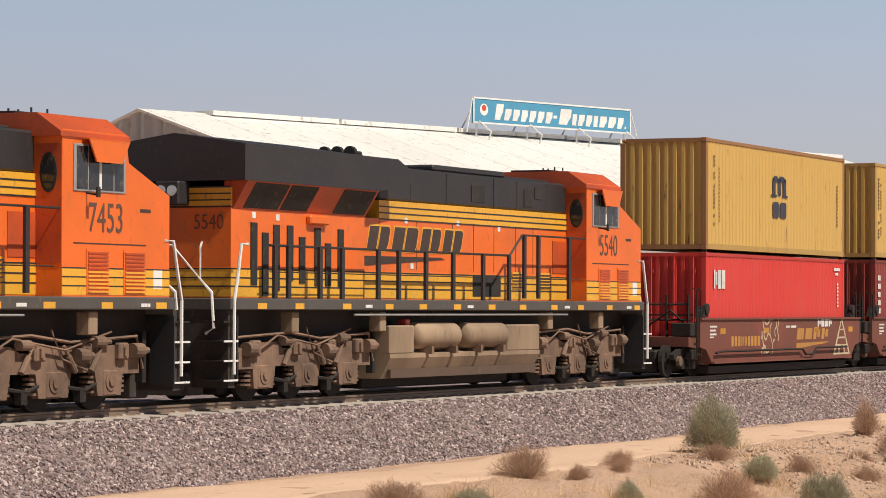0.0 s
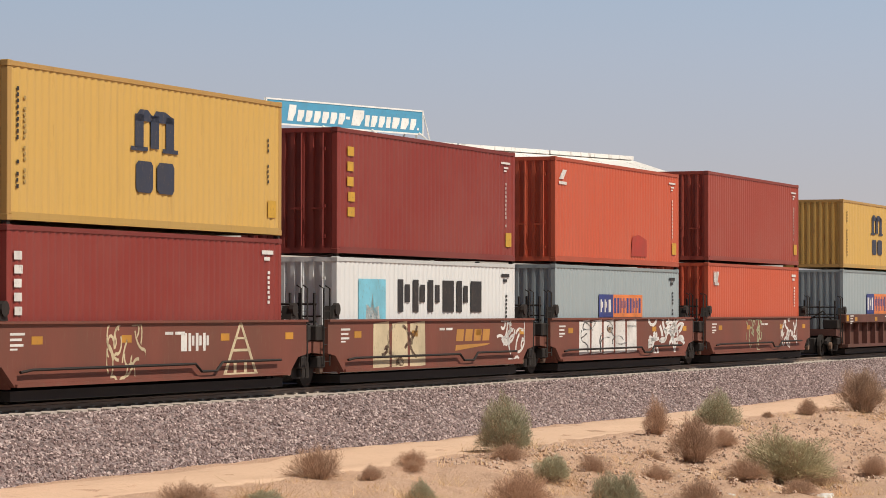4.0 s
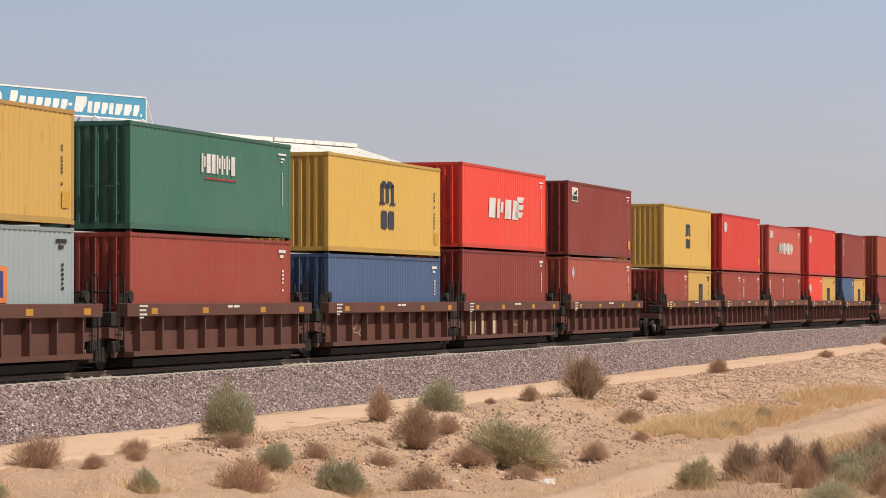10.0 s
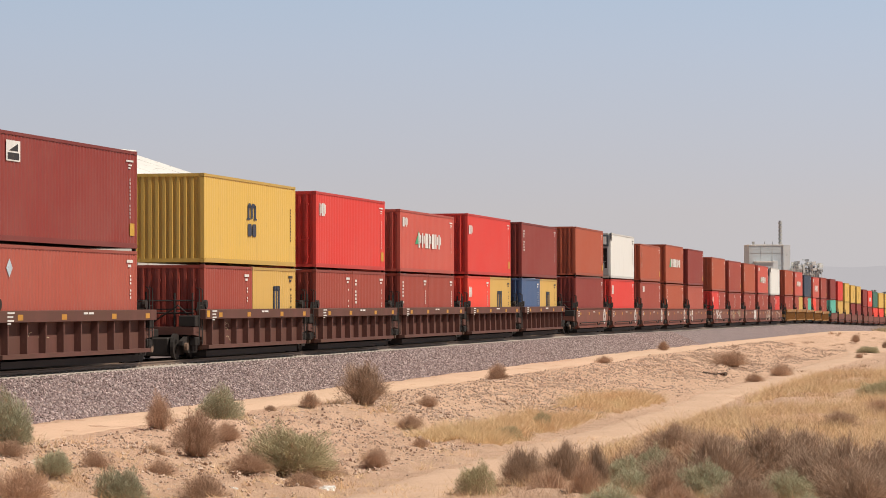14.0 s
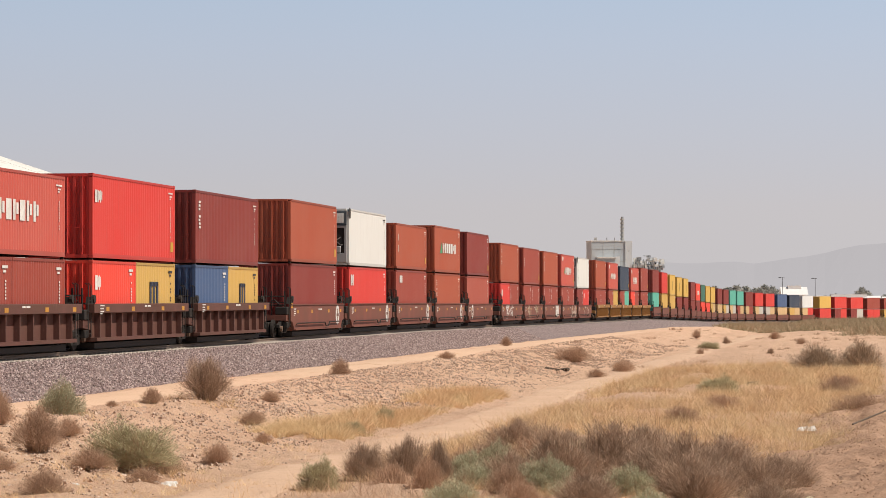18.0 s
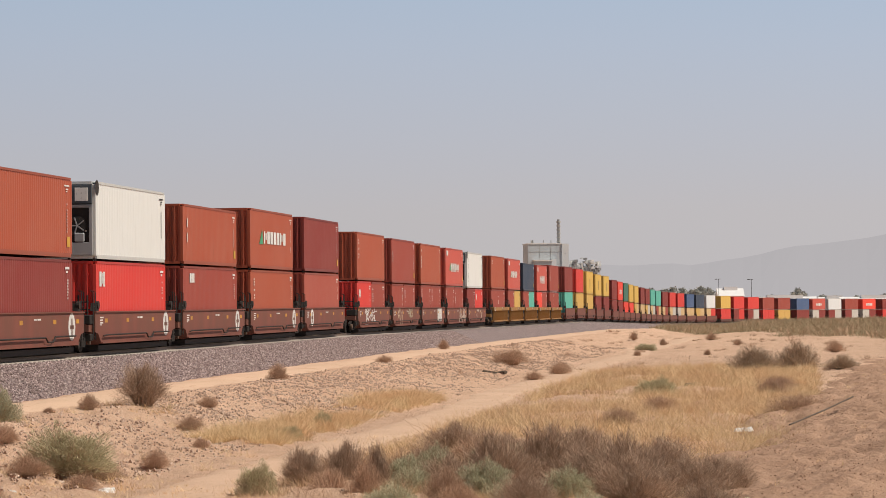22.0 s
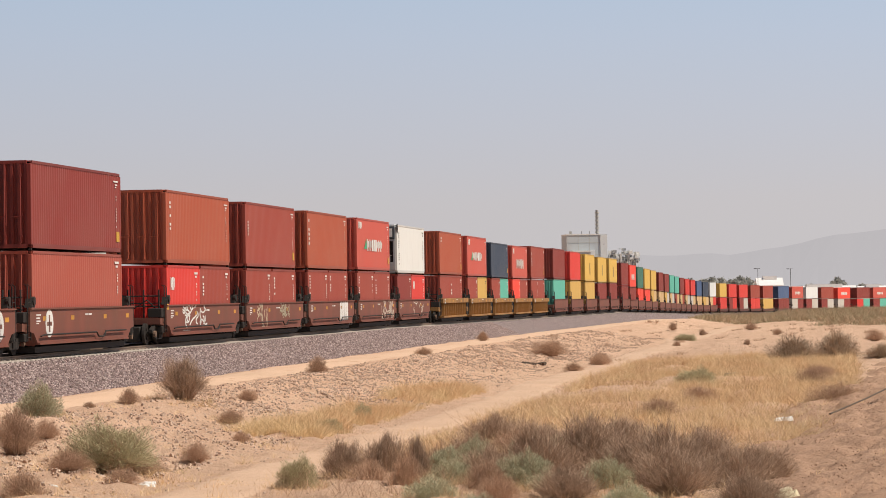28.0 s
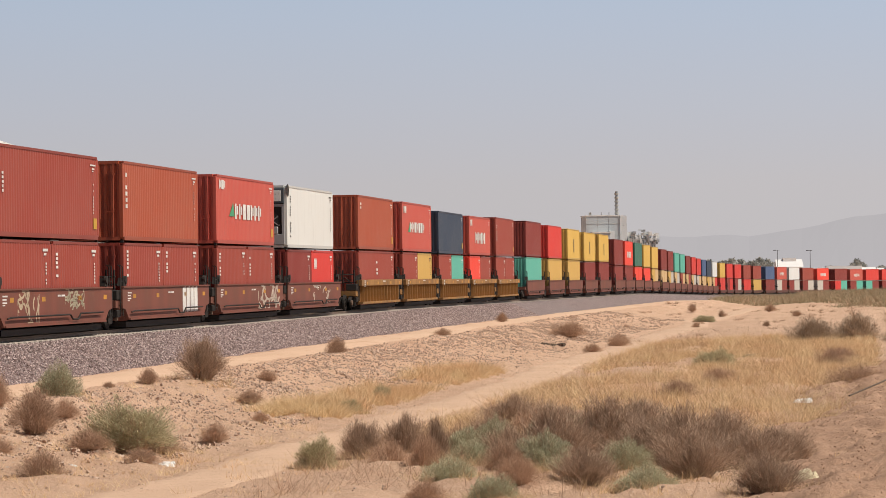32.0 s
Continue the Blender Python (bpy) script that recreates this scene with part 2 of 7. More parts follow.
# ---------------------------------------------------------------- mesh helpers
def box(bm, x0, x1, y0, y1, z0, z1, bevel=0.0):
    v = [bm.verts.new(p) for p in ((x0, y0, z0), (x1, y0, z0), (x1, y1, z0), (x0, y1, z0), (x0, y0, z1), (x1, y0, z1), (x1, y1, z1), (x0, y1, z1))]
    f = [bm.faces.new([v[i] for i in q]) for q in ((3, 2, 1, 0), (4, 5, 6, 7), (0, 1, 5, 4), (1, 2, 6, 5), (2, 3, 7, 6), (3, 0, 4, 7))]
    if bevel:
        bmesh.ops.bevel(bm, geom=list({e for g in f for e in g.edges}), offset=bevel, segments=1, affect="EDGES")


def prism(bm, pts, axis, a, b):
    """The outline pts (2D), pushed along axis from a to b. axis x: (y, z); y: (x, z); z: (x, y)."""
    put = {"x": lambda p, t: (t, p[0], p[1]), "y": lambda p, t: (p[0], t, p[1]), "z": lambda p, t: (p[0], p[1], t)}[axis]
    lo, hi = [bm.verts.new(put(p, a)) for p in pts], [bm.verts.new(put(p, b)) for p in pts]
    n = len(pts)
    bm.faces.new(lo), bm.faces.new(hi[::-1])
    for i in range(n):
        bm.faces.new((lo[i], hi[i], hi[(i + 1) % n], lo[(i + 1) % n]))


def tube(bm, path, r, sides=6):
    """A round bar along the points of path."""
    path = [Vector(p) for p in path]
    rings = []
    for i, p in enumerate(path):
        d = (path[min(i + 1, len(path) - 1)] - path[max(i - 1, 0)]).normalized()
        a = d.orthogonal().normalized()
        c = d.cross(a)
        rings.append([bm.verts.new(p + (a * math.cos(k * math.tau / sides) + c * math.sin(k * math.tau / sides)) * r) for k in range(sides)])
    for q, w in zip(rings, rings[1:]):
        for k in range(sides):
            bm.faces.new((q[k], q[(k + 1) % sides], w[(k + 1) % sides], w[k]))
    bm.faces.new(rings[0][::-1]), bm.faces.new(rings[-1])


def disc(bm, c, r, y0, y1, n=16, axis="y"):
    pts = [(c[0] + r * math.cos(i * math.tau / n), c[1] + r * math.sin(i * math.tau / n)) for i in range(n)]
    prism(bm, pts, axis, y0, y1)


def mesh_of(name, bm, mat, smooth=False):
    bmesh.ops.recalc_face_normals(bm, faces=bm.faces)
    me = bpy.data.meshes.new(name)
    bm.to_mesh(me)
    bm.free()
    if mat:
        me.materials.append(mat)
    if smooth:
        for p in me.polygons:
            p.use_smooth = True
    return me


def part(name, bm, material, parent, label="", color=None, smooth=False):
    """One mesh object under a thing or a part."""
    me = bm if isinstance(bm, bpy.types.Mesh) else mesh_of(name, bm, material, smooth)
    ob = new(name, me)
    ob.parent = parent
    if label:
        ob["label"] = label
    if color:
        ob.color = (*color, 1)
    return ob


def made(fn, *args):
    bm = bmesh.new()
    fn(bm, *args)
    return bm


def boxes(*rows, bevel=0.0):
    bm = bmesh.new()
    for r in rows:
        box(bm, *r, bevel)
    return bm


# ---------------------------------------------------------------- the railway line
LINE_X0, LINE_Y0, LINE_H = -49.867, -88.655, 14.312     # near side of the load, 120 m before the origin of the line
BENDS = ((-120, -0.184), (0, -0.202), (80, -0.12), (160, -0.07), (240, 0.085), (320, -0.023), (400, -0.02), (480, 0.073), (560, 0.872), (640, 1.37), (720, 1.223), (800, 0.722), (1400, 0.80))
DROPS = ((-200, 0.0), (150, 0.0), (350, -0.64), (550, -2.49), (750, -4.08), (1400, -6.0))


def lerp(t, rows):
    for (a, p), (b, q) in zip(rows, rows[1:]):
        if t <= b:
            return p + (q - p) * (t - a) / (b - a)
    return rows[-1][1]


LINE = []
x, y, h = LINE_X0, LINE_Y0, radians(LINE_H)
for i in range(-120, 1301):
    off = 1.219
    LINE.append((x - off * math.cos(h), y + off * math.sin(h), h))
    k = lerp(i + 0.5, BENDS) * 0.001
    x, y, h = x + math.sin(h + k / 2), y + math.cos(h + k / 2), h + k


def grade(s):
    return lerp(s, DROPS)


def on_line(s):
    """Centre of the track at s: x, y, heading."""
    s = min(max(s + 120, 0), len(LINE) - 1.001)
    i = int(s)
    f = s - i
    a, b = LINE[i], LINE[i + 1]
    return tuple(p + (q - p) * f for p, q in zip(a, b))


def seat(s, z=0.0, side=0.0):
    """Pose on the track: x along the line away from the head of the train, y to the far side, z up from the rail."""
    px, py, ph = on_line(s)
    m = Matrix.Rotation(math.pi / 2 - ph, 4, "Z")
    m.translation = (px - side * math.cos(ph), py + side * math.sin(ph), grade(s) + z)
    return m


# the train's advance, in metres, by seconds
ADVANCE = ((0, 0.00), (1, 10.45), (2, 20.96), (3, 31.41), (4, 41.64), (4.5, 46.93), (6.5, 67.70), (7, 72.91), (8, 83.13), (9, 93.35), (10, 103.56), (11, 113.78),
           (12, 123.87), (13, 134.01), (14, 143.90), (14.5, 148.96), (16.5, 169.06), (17, 174.18), (18, 184.48), (19, 195.00), (20, 205.27), (21, 215.70), (22, 226.07),
           (23, 236.46), (24, 246.84), (25, 257.27), (25.5, 262.40), (27.5, 282.63), (28, 287.82), (29, 298.10), (30, 308.42), (31, 318.74), (32, 329.22))
MOVING = []     # (thing, place on the train, height)


def ride(thing, u, z):
    MOVING.append((thing, u, z))
    return thing

# ---------------------------------------------------------------- ground, ballast, track
HEAD = radians(12.2)


def off_line(px, py):
    """Along and across: place on the line and distance from the near side of the load, positive towards the camera."""
    s = (px - LINE[120][0]) * math.sin(HEAD) + (py - LINE[120][1]) * math.cos(HEAD)
    for _ in range(3):
        qx, qy, qh = on_line(s)
        s += (px - qx) * math.sin(qh) + (py - qy) * math.cos(qh)
    qx, qy, qh = on_line(s)
    return s, (px - qx) * math.cos(qh) - (py - qy) * math.sin(qh) - 1.219


SHAPE = ((-4000, -1.3), (-40, -1.3), (-20, -1.3), (2.6, -1.22), (2.9, -1.10), (4.4, -1.07), (6.0, -1.10), (7.5, -1.28), (10.5, -1.75), (12.8, -1.92), (16.0, -1.95), (18.0, -1.85), (26, -1.8), (4000, -1.8))


def wash_bend(s):
    return 0.9 * noise.noise((s * 0.035, 9, 3))


def land(px, py):
    s, d = off_line(px, py)
    z = lerp(d, SHAPE) + grade(s)
    near = min(1.0, max(0.2, 0.2 + (d - 5.9) * 0.5))
    near *= min(1.0, 0.22 + max(0.0, abs(d - 14.55 - wash_bend(s)) - 1.5) * 0.7)     # the bed of the wash is smooth
    if d > 2.5:
        z += near * (0.20 * noise.noise((px * 0.13, py * 0.13, 1.0)) + 0.16 * noise.noise((px * 0.5, py * 0.5, 4.0)) + 0.13 * noise.noise((px * 1.5, py * 1.5, 7.0)) + 0.10 * noise.noise((px * 3.1, py * 3.1, 2.0)))
        if 6.8 < d < 12.6:      # rills that run slantwise down the berm
            z -= 0.10 * max(0.0, noise.noise(((s + 0.8 * d) * 1.25, d * 0.16, 31.0))) * min(1.0, (d - 6.8) * 0.7, (12.6 - d) * 0.7)
        if 6.4 < d < 13.0:      # lumps and small gullies of the berm
            z += 0.22 * abs(noise.noise((px * 0.9, py * 0.9, 12.0))) - 0.12 * max(0.0, 0.22 - abs(noise.noise((s * 0.55, d * 0.18, 15.0)))) * min(1, d - 6.4)
    q = py + 6.3 * d - 480
    if q > 0 and d > 4:      # the scrub beyond the sand stands on a low swell
        z += 1.45 * min(1.0, q / 150) * min(1.0, (d - 4) / 14)
    if 2.9 < d < 6.2:      # wheel ruts of the service road
        z -= 0.04 * (math.exp(-((d - 3.8) / 0.25) ** 2) + math.exp(-((d - 5.3) / 0.25) ** 2))
    return z


def span(*rows):
    out = []
    for a, b, st in rows:
        n = max(1, round((b - a) / st))
        out += [a + (b - a) * i / n for i in range(n)]
    return out + [rows[-1][1]]


def make_ground():
    al = span((-600, -40, 80), (-40, 8, 8), (8, 40, 0.4), (40, 130, 0.27), (130, 320, 1.2), (320, 800, 8), (800, 4800, 250))
    ac = span((-3000, -100, 200), (-100, -8, 6), (-8, 2, 1.2), (2, 28, 0.2), (30, 60, 2), (60, 170, 5), (170, 3000, 150))
    sh, ch = math.sin(HEAD), math.cos(HEAD)
    ox, oy = LINE[120][0] + 1.219 * ch, LINE[120][1] - 1.219 * sh
    verts, faces = [], []
    for a in al:
        for c in ac:
            px, py = ox + a * sh + c * ch, oy + a * ch - c * sh
            verts.append((px, py, land(px, py)))
    n = len(ac)
    for i in range(len(al) - 1):
        for j in range(n - 1):
            k = i * n + j
            faces.append((k, k + 1, k + n + 1, k + n))
    me = bpy.data.meshes.new("ground")
    me.from_pydata(verts, [], faces)
    me.materials.append(SAND)
    for p in me.polygons:
        p.use_smooth = True
    if me.polygons[0].normal.z < 0:
        me.flip_normals()
    return tagged(new("ground", me), "pale sandy desert ground with a service road and a dry wash", "ground", kind="structure")


ground = make_ground()


def swept(name, outline, mat, s0, s1, step, wobble=0.0):
    """A closed outline (across, up) swept along the line; across is positive to the far side."""
    verts, faces = [], []
    n = len(outline)
    ss = span((s0, s1, step))
    for s in ss:
        m = seat(s)
        for a, z in outline:
            w = wobble * noise.noise((s * 1.3, a * 1.3, 3.0)) if z > -1.25 else 0
            verts.append(tuple(m @ Vector((0, a, z + w))))
    for i in range(len(ss) - 1):
        for j in range(n):
            k = i * n
            faces.append((k + j, k + n + j, k + n + (j + 1) % n, k + (j + 1) % n))
    faces.append(tuple(range(n)))
    faces.append(tuple((len(ss) - 1) * n + j for j in range(n))[::-1])
    me = bpy.data.meshes.new(name)
    me.from_pydata(verts, [], faces)
    me.materials.append(mat)
    bm = bmesh.new()
    bm.from_mesh(me)
    bmesh.ops.recalc_face_normals(bm, faces=bm.faces)
    bm.to_mesh(me)
    bm.free()
    return new(name, me)


# far shoulder beyond 3.2 m is added, to darken the gap under the train
bed_out = [(-4.25 + i * 0.2, -1.16 + i * 0.2 * 0.43) for i in range(12)] + [(-1.7, -0.21), (-1.3, -0.21), (-0.6, -0.20), (0.6, -0.20), (1.7, -0.21), (3.2, -0.24), (6.0, -0.20), (9.0, -0.17), (14.0, -0.25), (16.5, -1.2), (16.5, -1.5), (-4.25, -1.5)]
bed = tagged(swept("ballast_bed", bed_out, BALLAST, -60, 900, 1.0, 0.03), "grey-purple crushed stone ballast bed under the track", "ballast", kind="structure")

rail_out = [(-0.07, -0.17), (0.07, -0.17), (0.07, -0.155), (0.012, -0.13), (0.012, -0.05), (0.036, -0.035), (0.036, 0.0), (-0.036, 0.0), (-0.036, -0.035), (-0.012, -0.05), (-0.012, -0.13), (-0.07, -0.155)]
for side in (-0.755, 0.755):
    tagged(swept("rail", [(a + side, z) for a, z in rail_out], RAIL, -60, 900, 4.0), "rusty steel rail with a worn head", "rail", kind="structure")

# ---------------------------------------------------------------- containers
W2 = 1.219


def wave(x0, x1, pitch, deep, steep=0.22):
    """Outline points of a corrugated sheet between x0 and x1: (along, in). steep: share of the pitch that each slope takes."""
    n = max(1, round((x1 - x0) / pitch))
    p = (x1 - x0) / n
    out = [(x0, 0.0)]
    for i in range(n):
        a = x0 + i * p
        out += [(a + (0.48 - steep) * p, 0.0), (a + 0.48 * p, deep), (a + (0.98 - steep) * p, deep), (a + 0.98 * p, 0.0)]
    return out + [(x1, 0.0)]


def sheet_side(bm, length, height, y, out):
    h = length / 2 - 0.13
    w = wave(-h, h, 0.278, 0.020, 0.36)
    pts = [(a, y - out * d) for a, d in w] + [(h, y - out * 0.06), (-h, y - out * 0.06)]
    prism(bm, pts, "z", 0.15, height - 0.09)


def sheet_end(bm, x, out, height):
    w = wave(-1.08, 1.08, 0.245, 0.058, 0.10)
    pts = [(x - out * d, a) for a, d in w] + [(x - out * 0.07, 1.08), (x - out * 0.07, -1.08)]
    prism(bm, pts, "z", 0.14, height - 0.11)


def container_kit(length, height):
    """Meshes of a steel box container, by part name."""
    h = length / 2
    kit = {}
    kit["near_wall"] = mesh_of("near_wall", made(sheet_side, length, height, -W2 + 0.012, -1), PAINT)
    kit["far_wall"] = mesh_of("far_wall", made(sheet_side, length, height, W2 - 0.012, 1), PAINT)
    kit["end_wall"] = mesh_of("end_wall", made(sheet_end, -h + 0.02, -1, height), PAINT)
    kit["tail_wall"] = mesh_of("tail_wall", made(sheet_end, h - 0.02, 1, height), PAINT)
    bm = bmesh.new()
    n = round(length / 0.35)
    ridge = []
    for i in range(n):
        a = -h + 0.12 + (length - 0.24) * i / n
        q = (length - 0.24) / n
        ridge += [(a, height - 0.025), (a + q * 0.4, height - 0.025), (a + q * 0.5, height - 0.008), (a + q * 0.9, height - 0.008)]
    ridge += [(h - 0.12, height - 0.025), (h - 0.12, height - 0.07), (-h + 0.12, height - 0.07)]
    prism(bm, ridge, "y", -W2 + 0.05, W2 - 0.05)
    kit["roof"] = mesh_of("roof", bm, PAINT)
    bm = bmesh.new()
    box(bm, -h + 0.1, h - 0.1, -W2 + 0.05, W2 - 0.05, 0.04, 0.14)
    kit["floor"] = mesh_of("floor", bm, PAINT)
    for nm, y in (("near", -1), ("far", 1)):
        lo, hi = sorted((y * W2, y * (W2 - 0.06)))
        kit[nm + "_top_rail"] = mesh_of("top_rail", boxes((-h + 0.15, h - 0.15, lo, hi, height - 0.10, height - 0.012)), PAINT)
        kit[nm + "_bottom_rail"] = mesh_of("bottom_rail", boxes((-h + 0.15, h - 0.15, lo, hi, 0.012, 0.16)), PAINT)
    kit["post"] = mesh_of("corner_post", boxes((-0.075, 0.075, -0.075, 0.075, 0.118, height - 0.118), bevel=0.012), PAINT)
    kit["header"] = mesh_of("end_header", boxes((-0.05, 0.05, -1.06, 1.06, height - 0.115, height - 0.01)), PAINT)
    kit["sill"] = mesh_of("end_sill", boxes((-0.05, 0.05, -1.06, 1.06, 0.01, 0.14)), PAINT)
    bm = boxes((-0.089, 0.089, -0.081, 0.081, -0.059, 0.059), bevel=0.01)
    kit["casting"] = mesh_of("corner_casting", bm, PAINT)
    bm = bmesh.new()
    for a in (0.0,):
        tube(bm, [(-0.03, a, 0.18), (-0.03, a, height - 0.14)], 0.022, 5)
        for z in (0.4, 1.1, height - 0.5):
            box(bm, -0.04, 0.0, a - 0.06, a + 0.06, z - 0.04, z + 0.04)
        box(bm, -0.07, -0.02, a - 0.02, a + 0.3, 1.02, 1.07)
    kit["lock"] = mesh_of("door_locking_bar", bm, PAINT)
    return kit


KITS = {}


def container(length, height, color, label, doors=True, level=0):
    key = (length, round(height, 2))
    if key not in KITS:
        KITS[key] = container_kit(*key)
    kit, h = KITS[key], length / 2
    top = tagged(new("shipping_container"), label, "container", "containers on the train")
    rail = tuple(c * 0.75 for c in color)

    def put(name, mesh, x=0, y=0, z=0, c=color):
        ob = part(name, mesh, None, top, color=c)
        ob.location = (x, y, z)
        return ob
    for nm in ("near_wall", "far_wall"):
        put("side_wall", kit[nm])
    put("end_wall", kit["end_wall"])
    put("end_wall", kit["tail_wall"])
    put("roof", kit["roof"])
    put("floor", kit["floor"], c=rail)
    if level > 1:
        for sx in (-1, 1):
            put("corner_post", kit["post"], sx * (h - 0.077), -(W2 - 0.077))
        put("top_rail", kit["near_top_rail"], c=rail)
        put("bottom_rail", kit["near_bottom_rail"], c=rail)
        return top
    for nm in ("near", "far"):
        put("top_rail", kit[nm + "_top_rail"], c=rail)
        put("bottom_rail", kit[nm + "_bottom_rail"], c=rail)
    for sx in (-1, 1):
        put("end_header", kit["header"], sx * (h - 0.06))
        put("end_sill", kit["sill"], sx * (h - 0.06))
        for sy in (-1, 1):
            put("corner_post", kit["post"], sx * (h - 0.077), sy * (W2 - 0.077))
            if level == 0 and sy < 0:
                for z in (0.059, height - 0.059):
                    put("corner_casting", kit["casting"], sx * (h - 0.085), sy * (W2 - 0.077), z, rail)
    if doors:
        for y in (-0.86, -0.32, 0.32, 0.86):
            put("door_locking_bar", kit["lock"], -h + 0.015, y)
    return top


def decal(top, rects, color, label, x0, x1, z0, z1, y=-W2 - 0.004):
    """Flat paint on the near side. rects in a unit square (left, low, width, height, or corner pairs), put between x0, x1 and z0, z1."""
    w, hgt = x1 - x0, z1 - z0
    if 1 < len(rects) < 16 and w * hgt > 0.7 and not any(k in label for k in ("graffiti", "column", "dark bars", "sticker", "emblem")):
        return [decal(top, [r], color, label, x0, x1, z0, z1, y) for r in rects][0]
    bm = bmesh.new()
    for r in rects:
        if len(r) == 4:
            q = [(r[0], r[1]), (r[0] + r[2], r[1]), (r[0] + r[2], r[1] + r[3]), (r[0], r[1] + r[3])]
        else:
            q = [(r[i], r[i + 1]) for i in range(0, len(r), 2)]
        prism(bm, [(x0 + a * w, z0 + b * hgt) for a, b in q], "y", y, y + 0.003)
    ob = part("painted_mark", bm, MARK, top, label, color)
    return tagged(ob, kind="stuff") if len(rects) > 1 else ob


EM = [(0, 0.54, 0.2, 0.40), (0.37, 0.54, 0.2, 0.40), (0.74, 0.54, 0.2, 0.40), (0.02, 0.92, 0.12, 1.0, 0.30, 1.0, 0.42, 0.92, 0.5, 1.0, 0.72, 1.0, 0.9, 0.94, 0.94, 0.86, 0.0, 0.86), (-0.1, 0.5, 0.4, 0.05), (0.66, 0.5, 0.38, 0.05),
      (0.02, 0.05, 0.08, 0.0, 0.38, 0.0, 0.43, 0.05, 0.43, 0.33, 0.38, 0.38, 0.08, 0.38, 0.02, 0.33), (0.53, 0.05, 0.59, 0.0, 0.90, 0.0, 0.95, 0.05, 0.95, 0.33, 0.90, 0.38, 0.59, 0.38, 0.53, 0.33)]


def bars(n, rnd, fill=0.72, slant=0.0, low=0.0):
    """A word as a row of plain bars."""
    out = []
    for i in range(n):
        a, w = i / n, fill / n
        if rnd.random() < 0.5:
            out.append((a, 0, a + w * 0.45, 0, a + w * 0.45 + slant, 1, a + slant, 1))
            out.append((a + w * 0.6, low, a + w, low, a + w + slant * (1 - low), 1 - low * 0.5, a + w * 0.6 + slant * (1 - low), 1 - low * 0.5))
        else:
            out.append((a, 0, a + w, 0, a + w + slant, 1, a + slant, 1))
    return out


def column(n, rnd):
    """A line of small marks one above the other."""
    return [(0.0 + 0.15 * rnd.random(), i / n, 0.7 + 0.2 * rnd.random(), 0.62 / n) for i in range(n) if rnd.random() < 0.86]


YEL, RED, MAR, RUST, ORA, SAL = (0.57, 0.36, 0.095), (0.61, 0.04, 0.03), (0.225, 0.030, 0.022), (0.365, 0.075, 0.033), (0.50, 0.09, 0.04), (0.50, 0.085, 0.06)
BRN, GRN, NAV, BLU, GRY, WHT, TEA, PNK, BRO, SIL = (0.30, 0.050, 0.031), (0.042, 0.150, 0.108), (0.03, 0.05, 0.085), (0.055, 0.105, 0.22), (0.30, 0.36, 0.38), (0.66, 0.67, 0.65), (0.10, 0.42, 0.33), (0.36, 0.075, 0.048), (0.76, 0.06, 0.035), (0.66, 0.68, 0.68)
TAN, PAL = (0.58, 0.40, 0.20), (0.50, 0.47, 0.42)
COLOR_WORDS = {YEL: "yellow", RED: "red", MAR: "maroon", RUST: "rust-brown", ORA: "orange-red", SAL: "salmon-red", BRN: "brown", GRN: "dark green", NAV: "navy blue", BLU: "blue", GRY: "grey-blue", WHT: "white", TEA: "turquoise", PNK: "faded maroon", BRO: "bright red", SIL: "light grey", TAN: "tan", PAL: "dull white"}
# place of each load on the train, underside and height of its upper box
PLACE = (51.62, 67.05, 82.37, 97.94, 113.59, 132.97, 148.65, 164.35, 179.39, 195.45, 215.03, 230.44, 245.73, 261.47, 277.24, 296.98, 312.85, 328.66, 344.43, 360.27, 379.83, 395.59, 411.22, 426.84, 442.18,
         462.13, 477.81, 493.40, 509.08, 524.82, 546.00, 564.27, 582.46, 599.75, 616.89, 636.92, 652.34, 667.92, 683.39, 699.08, 718.76, 734.63, 750.29, 765.67, 782.20, 798.65, 815.06, 831.53, 847.08, 862.69,
         882.24, 898.43, 914.96, 931.37, 947.68, 966.41, 982.02, 997.34, 1013.26, 1029.73, 1048.39, 1064.01, 1079.54, 1095.10, 1110.70)
UNDER = (3.35, 3.40, 3.07, 3.13, 3.41, 3.44, 3.43, 3.13, 3.49, 3.45, 3.14, 3.16, 3.16, 3.19, 3.21, 3.50, 3.51, 3.51, 3.50, 3.51, 3.19, 3.17, 3.20, 3.23, 3.17, 3.25, 3.26, 3.26, 3.30, 3.36, 3.50, 3.48, 3.49, 3.43, 3.50) + (3.25,) * 30
